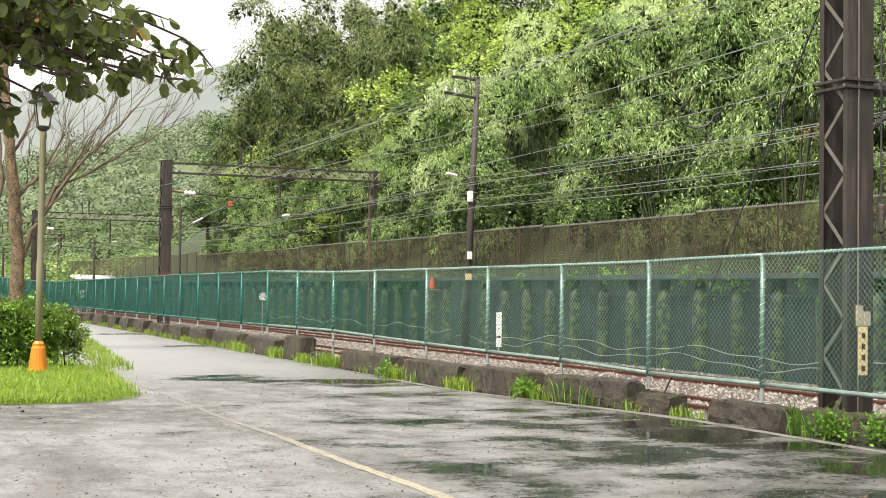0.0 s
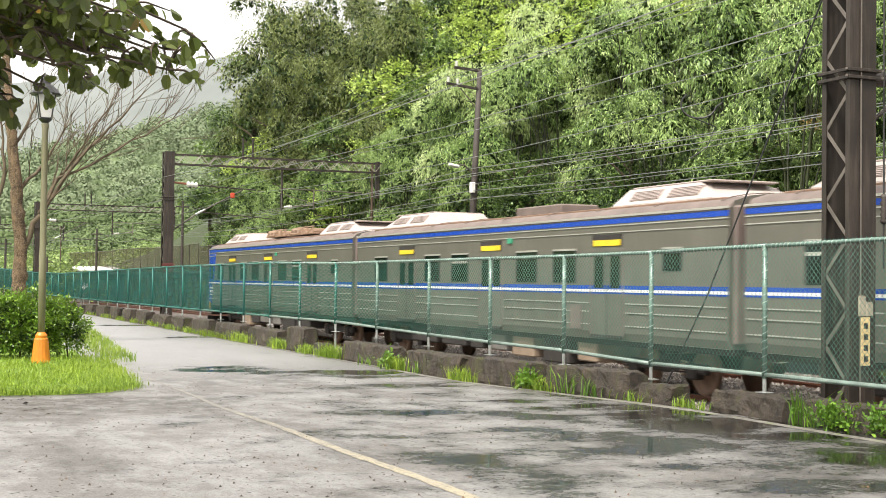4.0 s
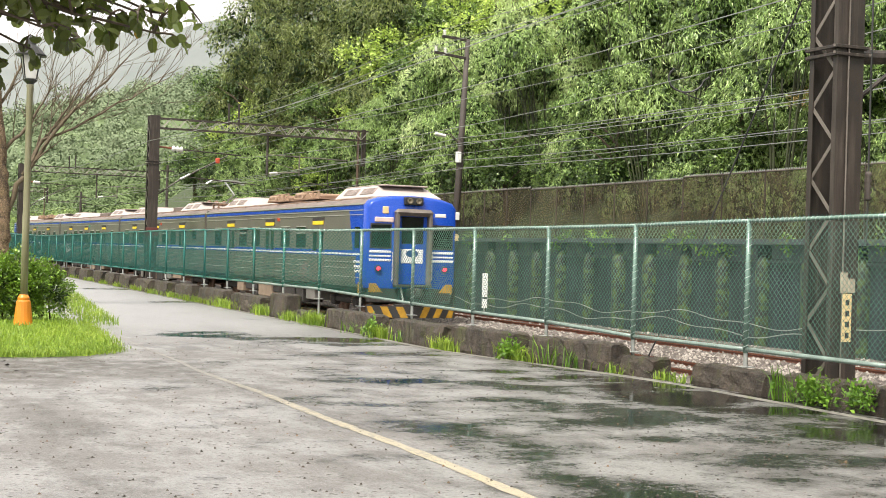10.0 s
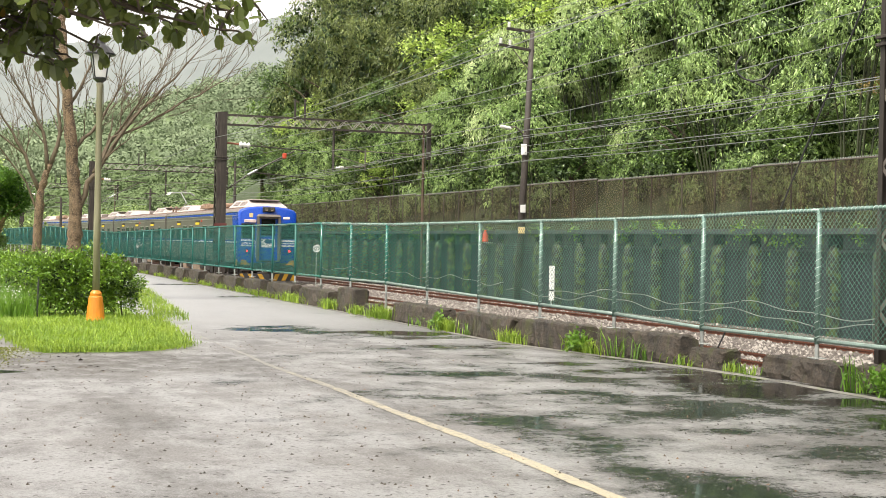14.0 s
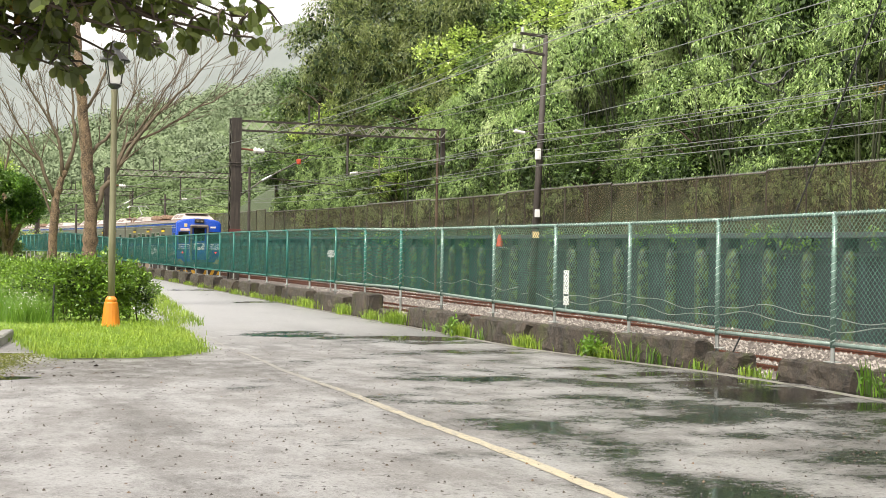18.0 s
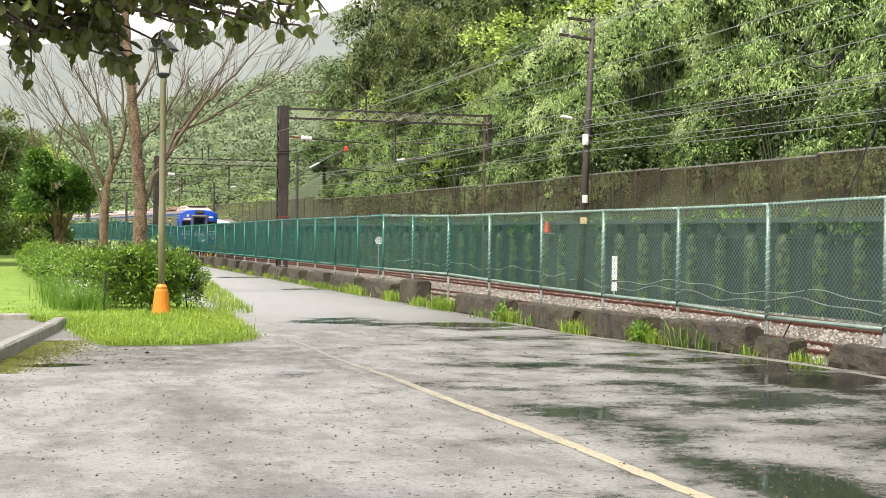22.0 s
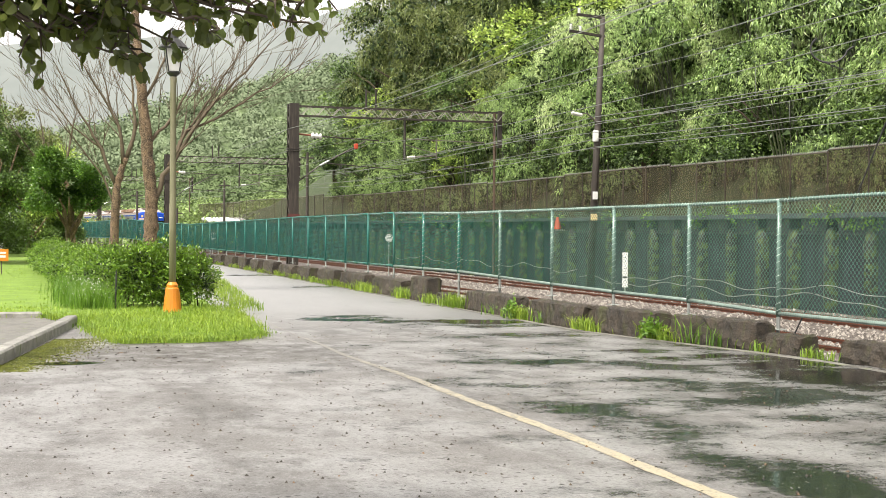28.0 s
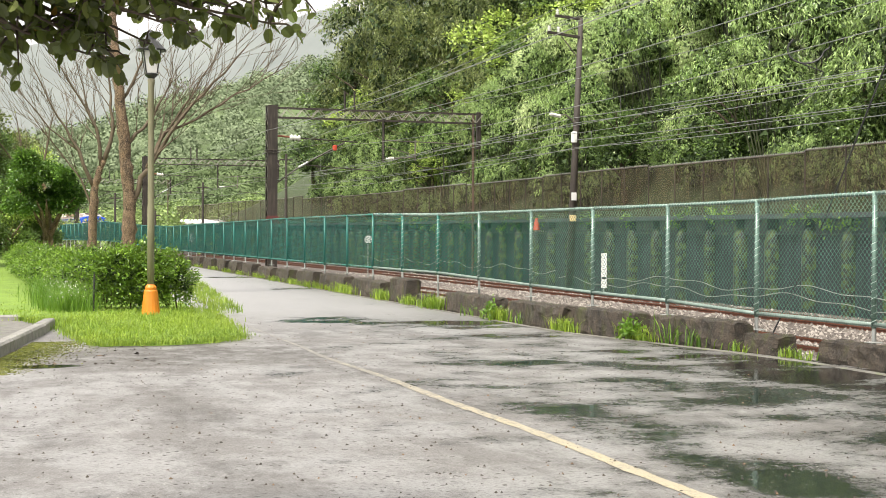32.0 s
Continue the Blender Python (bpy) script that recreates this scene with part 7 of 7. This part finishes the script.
hedge(2.2, 32.6, 1.6, 42, 1.2, 1.02, 190, "clipped green hedge along the lawn")
hedge(1.6, 42.6, 1.1, 58, 1.3, 1.02, 80, "clipped green hedge along the lawn")
for x, y in ((1.95, 29.4), (1.5, 33.5), (1.3, 38.0)):
    solo("stake", Geo().tube([(x, y, -0.05), (x + 0.02, y, 0.85)], 0.02, 6), BLACK, "thin dark stake by the hedge", "stake", "stakes by the hedge")
# small white flowers
q = leaves(np.stack([rng.normal(1.5, 0.22, 500), rng.uniform(29.0, 38, 500), rng.uniform(0.25, 0.62, 500)], 1), rng.normal(size=(500, 3)), 0.03, 0.03)
solo("wild_flowers", fast_mesh("wild_flowers", q), PETAL, "tiny white wild flowers by the hedge", "flowers", kind="stuff")
grass("flower_stems", 5200, lambda n: np.stack([rng.normal(1.45, 0.26, n), rng.uniform(28.8, 38, n), np.full(n, 0.05)], 1), 0.55, 0.012, "weedy stems below the white flowers", WEED)


# bare trees
def limb(g, p, d, length, r, depth, rnd, spread=0.55, up=0.25):
    pts, rad = [p], [r]
    q, way = Vector(p), Vector(d).normalized()
    n = 4
    for k in range(n):
        way = (way + Vector((rnd.uniform(-1, 1), rnd.uniform(-1, 1), rnd.uniform(-0.6, 1) * up)) * 0.16).normalized()
        q = q + way * length / n
        pts.append(tuple(q))
        rad.append(max(0.007, r * (1 - 0.55 * (k + 1) / n)))
    g.tube(pts, rad, 7 if r > 0.05 else 4)
    if depth <= 0:
        return
    kids = rnd.choice((2, 3, 3)) if depth > 1 else 3
    for k in range(kids):
        j = rnd.choice((2, 3, 4)) if k else 4
        s = spread * rnd.uniform(0.7, 1.3)
        nd = (way + Vector((rnd.uniform(-1, 1), rnd.uniform(-1, 1), rnd.uniform(-0.3, 0.8))) * s).normalized()
        limb(g, pts[j], nd, length * rnd.uniform(0.6, 0.8), rad[j] * 0.75, depth - 1, rnd, spread, up)


def spine(g, pts, r0, r1, rnd, twigs=2):
    """A limb along a bent line, with twigs on its outer part."""
    fine, rad = [], []
    for i in range(len(pts) - 1):
        a, b = Vector(pts[i]), Vector(pts[i + 1])
        for k in range(3):
            fine.append(a.lerp(b, k / 3) + Vector((rnd.uniform(-1, 1), rnd.uniform(-1, 1), rnd.uniform(-1, 1))) * 0.04)
    fine.append(Vector(pts[-1]))
    n = len(fine)
    rad = [r0 + (r1 - r0) * i / (n - 1) for i in range(n)]
    g.tube(fine, rad, 7)
    for i in range(n // 4, n):
        for k in range(twigs if i % 2 else 1):
            way = (fine[min(i + 1, n - 1)] - fine[i - 1]).normalized() + Vector((rnd.uniform(-1, 1), rnd.uniform(-1, 1), rnd.uniform(-0.3, 0.9))) * 0.75
            limb(g, tuple(fine[i]), way, rnd.uniform(0.7, 1.5), max(0.012, rad[i] * 0.42), 1 if k else 2, rnd, 0.5, 0.3)


def bare_tree(x, y, r, trunk, spines, seed, label):
    ob = thing("bare_tree", pose(x, y, 0), label, "tree", "bare trees on the lawn")
    rnd = random.Random(seed)
    g = Geo()
    pts = []
    for i in range(len(trunk) - 1):
        a, b = Vector(trunk[i]), Vector(trunk[i + 1])
        pts += [a.lerp(b, k / 9) + Vector((rnd.uniform(-1, 1), rnd.uniform(-1, 1), 0)) * 0.022 for k in range(9)]
    pts.append(Vector(trunk[-1]))
    n = len(pts)
    g.tube(pts, [r * ((1.3 if i == 0 else 1.0) - 0.55 * i / n) * rnd.uniform(0.88, 1.12) for i in range(n)], 14)
    part("trunk", g, BARK, ob, "rough flaking brown trunk", True)
    for q, r0, r1 in spines:
        g = Geo()
        spine(g, q, r0, r1, rnd)
        part("branch", g, TWIG, ob, "bare leafless branch", True)
    return ob


bare_tree(3.45, 38.0, 0.23, [(0, 0, -0.1), (0.0, 0, 1.4), (0.02, 0, 2.6), (-0.12, 0, 4.2), (-0.37, 0, 6.7), (-0.5, 0.1, 8.5)],
          [([(0.05, 0, 2.3), (0.35, 0, 3.2), (0.9, 0, 4.1), (1.45, 0, 5.0), (2.3, 0, 5.9), (3.2, 0.1, 6.9)], 0.085, 0.02),
           ([(0.6, 0, 3.7), (1.0, 0.05, 4.45), (2.2, 0.1, 5.1), (3.3, 0.1, 5.8), (4.4, 0.1, 6.45)], 0.05, 0.01),
           ([(-0.1, 0, 4.0), (0.4, 0.1, 4.6), (0.8, 0.2, 5.2), (1.3, 0.2, 6.2)], 0.06, 0.012),
           ([(0.5, 0, 3.5), (1.0, 0.3, 4.5), (1.8, 0.4, 5.6), (2.6, 0.4, 7.0)], 0.05, 0.012),
           ([(-0.25, 0, 5.2), (0.3, 0.3, 6.2), (0.8, 0.4, 7.4)], 0.05, 0.012), ([(-0.3, 0, 6.0), (-0.9, 0.3, 6.9), (-1.2, 0.4, 7.8)], 0.04, 0.012)], 4, "bare tree with rough flaking bark and forked limbs")
bare_tree(3.3, 50.0, 0.21, [(0, 0, -0.1), (-0.03, 0, 1.3), (0.05, 0, 3.3), (0.35, 0, 4.3)],
          [([(0.3, 0, 4.1), (0.15, 0, 5.4), (-0.5, 0, 6.6), (-1.5, 0, 8.0)], 0.08, 0.015),
           ([(0.05, 0, 3.2), (-0.5, 0, 4.6), (-1.2, 0.1, 5.8), (-2.1, 0.1, 7.6)], 0.08, 0.015),
           ([(0.35, 0, 4.2), (0.7, 0, 5.4), (0.6, 0.1, 6.6), (0.4, 0.1, 8)], 0.09, 0.02),
           ([(0.0, 0, 2.6), (-0.4, 0.1, 3.6), (-1.2, 0.2, 4.6), (-2.2, 0.2, 6.0)], 0.05, 0.012),
           ([(0.2, 0, 5.0), (-0.2, 0.3, 6.4), (-0.6, 0.4, 8.0)], 0.05, 0.012), ([(-0.5, 0, 4.6), (-1.5, 0.2, 5.4), (-2.8, 0.2, 7.0)], 0.04, 0.01)], 8, "bare tree with spreading leafless branches")
bare_tree(2.4, 66.0, 0.19, [(0, 0, -0.1), (0, 0, 1.0), (-0.1, 0, 3.0), (-0.4, 0, 4.5)],
          [([(-0.1, 0, 2.6), (-0.9, 0.1, 4.2), (-2.0, 0.1, 5.4), (-3.0, 0, 6.8)], 0.07, 0.012), ([(-0.4, 0, 4.4), (-0.1, 0.2, 6.0), (0.2, 0.2, 7.5)], 0.07, 0.012), ([(-0.3, 0, 3.8), (-1.2, -0.2, 5.4), (-1.6, -0.2, 7.4)], 0.06, 0.012)], 15, "bare tree with thin pale branches")


# leafy trees on the lawn
def leafy_tree(x, y, h, r, lumps, sprays, mat, leaf, label, seed, low=0.3):
    ob = thing("tree", pose(x, y, 0), label, "tree", "leafy trees on the lawn")
    rg = np.random.default_rng(seed)
    rnd = random.Random(seed)
    g = Geo()
    g.tube([(0, 0, -0.1), (0.05, 0, 0.5), (-0.05, 0.05, h * 0.35), (0.1, 0, h * 0.6)], [r * 0.13, r * 0.10, r * 0.085, r * 0.03], 9)
    for k in range(9):
        a = rnd.uniform(0, 6.28)
        g.tube([(0, 0, h * rnd.uniform(0.2, 0.45)), (r * 0.35 * math.cos(a), r * 0.35 * math.sin(a), h * 0.5), (r * 0.7 * math.cos(a), r * 0.7 * math.sin(a), h * rnd.uniform(0.55, 0.85))], [r * 0.05, r * 0.035, r * 0.01], 6)
    part("trunk", g, BARK, ob, "", True)
    out = []
    for k in range(lumps):
        a, q = rg.uniform(0, 6.28), r * math.sqrt(rg.uniform(0, 1)) * 0.85
        z = h * rg.uniform(low + 0.1, 0.92)
        taper = 1 - 0.45 * abs(z / h - 0.6)
        out.append(spray_cloud(rg, (q * math.cos(a) * taper, q * math.sin(a) * taper, z), np.array([0.33, 0.33, 0.2]) * r * rg.uniform(0.6, 1.25), sprays, 8, leaf, leaf * 0.5, 0.0, 0.6, 0.7, leaf * 2))
    part("crown", fast_mesh("crown", np.concatenate(out)), mat, ob)
    return ob


leafy_tree(-1.4, 66.0, 6.6, 2.2, 26, 110, DEEP, 0.15, "small olive-green leafy tree on the lawn", 51, 0.3)
leafy_tree(2.0, 58.0, 5.1, 1.65, 24, 170, BUSHTREE, 0.13, "small tree with dense rounded dark green crown", 31, 0.4)
leafy_tree(-1.6, 70.0, 7.0, 3.2, 26, 90, DEEP, 0.2, "dark leafy tree at the far side of the lawn", 33, 0.1)
leafy_tree(-3.5, 84.0, 9.0, 4.0, 26, 90, DEEP, 0.24, "dark leafy tree at the far side of the lawn", 35, 0.05)
leafy_tree(0.6, 96.0, 7.0, 3.2, 22, 80, BROAD, 0.24, "light green leafy tree beyond the lawn", 37, 0.05)
leafy_tree(-5.5, 100.0, 13.0, 5.0, 30, 100, FEATHER, 0.3, "tall olive-green tree beyond the lawn", 39, 0.05)
leafy_tree(-0.8, 118.0, 12.0, 4.6, 30, 90, FEATHER, 0.3, "tall olive-green tree beyond the lawn", 41, 0.05)
leafy_tree(3.2, 112.0, 4.0, 2.4, 16, 70, DEEP, 0.22, "low dark tree by the end of the fence", 43, 0.05)

for x, y, h, r in ((-3.0, 92, 3.4, 2.4), (-6.5, 90, 3.8, 2.6), (0.5, 93, 3.0, 2.2), (-9.5, 88, 4.0, 2.8), (2.9, 97, 2.6, 1.9), (-5.0, 76, 3.2, 2.2)):
    leafy_tree(x, y, h, r, 14, 60, DEEP, 0.2, "low dark shrub at the far side of the lawn", int(60 + x), 0.0)
notice = thing("notice_board", pose(-0.6, 52.0, 0.0), "small orange notice board on a thin stake in the lawn", "notice board")
part("stake", Geo().tube([(0, 0, -0.05), (0, 0, 0.9)], 0.018, 6), POLE_MAT, notice)
bd = part("board", Geo().soft((-0.24, -0.03, 0.53), (0.24, -0.018, 0.97), 0.004), ORANGE, notice, "orange-red board")
part("letter_bar", Geo().soft((-0.12, -0.036, 0.66), (0.14, -0.031, 0.74), 0.001), WHITE, bd)
part("letter_bar", Geo().soft((-0.16, -0.036, 0.80), (0.16, -0.031, 0.87), 0.001), WHITE, bd)

# overhanging tree close to the camera: trunk out of sight, one leafy bough
near = thing("overhanging_tree", pose(-2.6, 6.9, 0), "tree with broad dark glossy leaves hanging over the road", "tree")
part("trunk", Geo().tube([(0, 0, -0.1), (0.05, 0, 1.2), (0.2, 0, 2.6), (0.5, 0, 3.6)], [0.2, 0.16, 0.13, 0.07], 9), DARK_BARK, near, "", True)
rg = np.random.default_rng(77)
rn = random.Random(77)
g = Geo()
tips = []
BOUGHS = []
for k in range(66):
    u = k / 65
    ex = 2.2 + 1.45 * rn.random()
    ez = 2.69 + 0.55 * rn.random() + max(0, ex - 3.3) * 0.25
    BOUGHS.append(((0.2 + 0.2 * u, 0, 2.9 + 0.5 * u), (ex, rn.uniform(-0.6, 0.6), ez)))
BOUGHS += [((0.4, 0, 3.3), (3.95, 0.1, 2.96)), ((0.4, 0, 3.3), (4.05, 0.0, 3.06)), ((0.4, 0, 3.2), (3.72, 0.1, 2.84)), ((0.4, 0, 3.2), (3.85, -0.1, 2.9)), ((0.35, 0, 3.0), (3.92, 0.0, 2.80)), ((0.4, 0, 3.2), (3.7, 0.0, 2.92)), ((0.35, 0, 2.9), (3.02, 0.0, 2.61)), ((0.35, 0, 2.9), (3.1, 0.1, 2.63)), ((0.35, 0, 2.9), (2.98, 0.1, 2.64))]
for a, b in BOUGHS:
    a, b = Vector(a), Vector(b)
    pts = [a.lerp(b, t) + Vector((0, 0, 0.28 * math.sin(math.pi * t))) + Vector((rn.uniform(-0.04, 0.04), rn.uniform(-0.04, 0.04), rn.uniform(-0.03, 0.03))) for t in [k / 10 for k in range(11)]]
    g = Geo().tube(pts, [0.035 - 0.003 * k for k in range(11)], 6)
    for k in range(4, 11):
        for j in range(3):
            w = Vector((rn.uniform(-0.3, 0.9), rn.uniform(-1, 1), rn.uniform(-0.6, 0.5))).normalized() * rn.uniform(0.10, 0.28)
            e = pts[k] + w
            g.tube([pts[k], pts[k] + w * 0.5 + Vector((0, 0, 0.02)), e], [0.008, 0.006, 0.003], 4)
            if not (abs(e.x - 3.36) < 0.13 and e.z < 2.82 and rn.random() < 0.85):
                tips.append((pts[k], e))
    part("bough", g, DARK_BARK, near, "", True)
base, way = [], []
for p, e in tips:
    d = np.array(e - p)
    for k in range(5):
        t = 0.25 + 0.75 * k / 4
        base.append(np.array(p) + d * t)
        w = d / np.linalg.norm(d) * 0.5 + rg.normal(size=3) * 0.6 + np.array([0, 0, -0.55])
        way.append(w)
base, way = np.array(base), unit(np.array(way))
# broad rounded leaves of six corners, folded a little along the midrib
n = len(base)
sidev = unit(np.cross(way, rg.normal(size=(n, 3)) * 0.7 + np.array([0, 0, 1.0])))
upv = np.cross(sidev, way)
L, Wd = rg.uniform(0.055, 0.09, (n, 1)), rg.uniform(0.042, 0.066, (n, 1))
halves = []
for a in (-1, 1):
    ring = [base + way * L * u + sidev * a * Wd * q + upv * L * c for u, q, c in ((0.04, 0.0, 0.0), (0.12, 0.34, 0.07), (0.42, 0.54, 0.12), (0.78, 0.46, 0.07), (1.02, 0.2, 0.0), (0.96, 0.0, -0.04))]
    halves.append(np.stack(ring, 1))
me = fast_mesh("near_leaves", np.stack(halves, 1).reshape(-1, 6, 3), 6)
part("leaves", me, NEARLEAF, near, "broad dark green leaves, a few turned orange")

# weeds and grass between the blocks
def tuft(name, s, dx, n, h, label, mat=GRASS, spread=0.18, w=0.016):
    x = lerp(BLOCK_X, s) + dx
    fn = lambda m: np.stack([x + rng.normal(size=m) * 0.07, s + rng.normal(size=m) * spread, np.full(m, 0.0)], 1)
    q = np.concatenate(blades(n, fn, h, w, rng, 0.8))
    return solo(name, fast_mesh(name, q), mat, label, "weeds", "weeds along the blocks", "stuff")


for s, n, h in ((17.9, 40, 0.18), (20.15, 200, 0.26), (22.28, 240, 0.26), (25.45, 330, 0.28), (29.4, 260, 0.36), (30.1, 240, 0.36), (33.8, 320, 0.5), (37.65, 420, 0.5), (16.66, 70, 0.16), (31.5, 240, 0.4), (40.0, 160, 0.3), (41.6, 260, 0.38), (44.5, 200, 0.36), (47.5, 200, 0.36), (51, 200, 0.36), (54.5, 200, 0.34), (58, 220, 0.34), (62, 200, 0.34), (67, 200, 0.3), (72, 200, 0.3)):
    tuft("grass_tuft", s, -0.02, n if s < 30 else int(n * 0.7), h if s < 30 else h * 0.62, "bright green grass tuft growing between concrete blocks", GRASS, 0.3 if s < 34 else 0.7, 0.018)
for s, n, h in ((18.7, 26, 0.42), (19.3, 22, 0.5), (14.05, 30, 0.45), (26.9, 18, 0.3), (24.2, 16, 0.28), (13.6, 20, 0.4)):
    tuft("tall_weed", s, -0.08, n, h, "thin upright weed against a concrete block", WEED, 0.16, 0.02)


def leafy_weed(s, dx, r, n, label):
    c = (lerp(BLOCK_X, s) + dx, s, 0.12)
    return solo("leafy_weed", fast_mesh("leafy_weed", spray_cloud(rng, c, np.array([0.12, r, 0.2]), n, 6, 0.075, 0.045, -0.2, 0.2, 0.9, 0.12)), WEED, label, "weeds", "weeds along the blocks", "stuff")


leafy_weed(13.4, -0.16, 0.5, 60, "low leafy weeds at the foot of a concrete block")
leafy_weed(20.15, -0.12, 0.35, 50, "low leafy weeds between concrete blocks")
leafy_weed(12.6, -0.12, 0.3, 40, "low leafy weeds at the foot of a concrete block")
leafy_weed(25.6, -0.1, 0.3, 40, "low leafy weeds between concrete blocks")
# creepers over the retaining wall's cap
out = []
for s in np.arange(22, 110, 0.9):
    if rng.random() < 0.55:
        out.append(spray_cloud(rng, (WX + 0.15, s, rng.uniform(1.9, 2.3)), np.array([0.2, 0.35, 0.3]), 16, 6, 0.11, 0.07, 0.5, 0.3, 0.8, 0.2))
solo("wall_creeper", fast_mesh("wall_creeper", np.concatenate(out)), IVY, "green creeper hanging over the retaining wall", "creeper", kind="stuff")
# shed roof far off behind the fence
shed = thing("far_shed", pose(18.5, 128.0, 0), "small far shed with pale sheet roof", "shed")
part("shed_wall", Geo().box((-1.5, -2, -0.8), (1.5, 2, 2.55)), GREYBOX, shed)
part("shed_roof", Geo().soft((-1.9, -2.5, 2.5), (1.9, 2.5, 2.78), 0.08, pose(0, 0, 0, 3, 0, 0)), WHITE, shed, "pale sheet metal roof")
for x, y, h in ((17.0, 118.0, 6.0), (13.4, 122.0, 3.6), (20.6, 100.0, 7.6), (9.6, 118.0, 5.0)):
    fp = thing("far_pole", pose(x, y, -0.7), "thin dark pole beyond the bend", "pole", "far poles")
    part("pole_shaft", Geo().tube([(0, 0, 0), (0, 0, h + 0.7)], [0.13, 0.09], 7), POLE_MAT, fp)
    part("crossarm", Geo().soft((-0.5, -0.04, h + 0.2), (0.5, 0.04, h + 0.3), 0.01), POLE_MAT, fp)


# ---- what moves ----
def motions():
    """The train passes, slows down and goes off round the bend."""
    for k, car in enumerate(CARS):
        rows = []
        for t, rear in REAR:
            s = rear + 10.15 + 20.3 * (3 - k)
            a, b = Vector(at(TRACK_X, s - 6.9, RAIL_Z)), Vector(at(TRACK_X, s + 6.9, RAIL_Z))
            mid, way = (a + b) / 2, b - a
            rows.append((t, pose(mid.x, mid.y, RAIL_Z, 0, 0, math.degrees(math.atan2(-way.x, way.y)))))
        walk(car, rows)


motions()
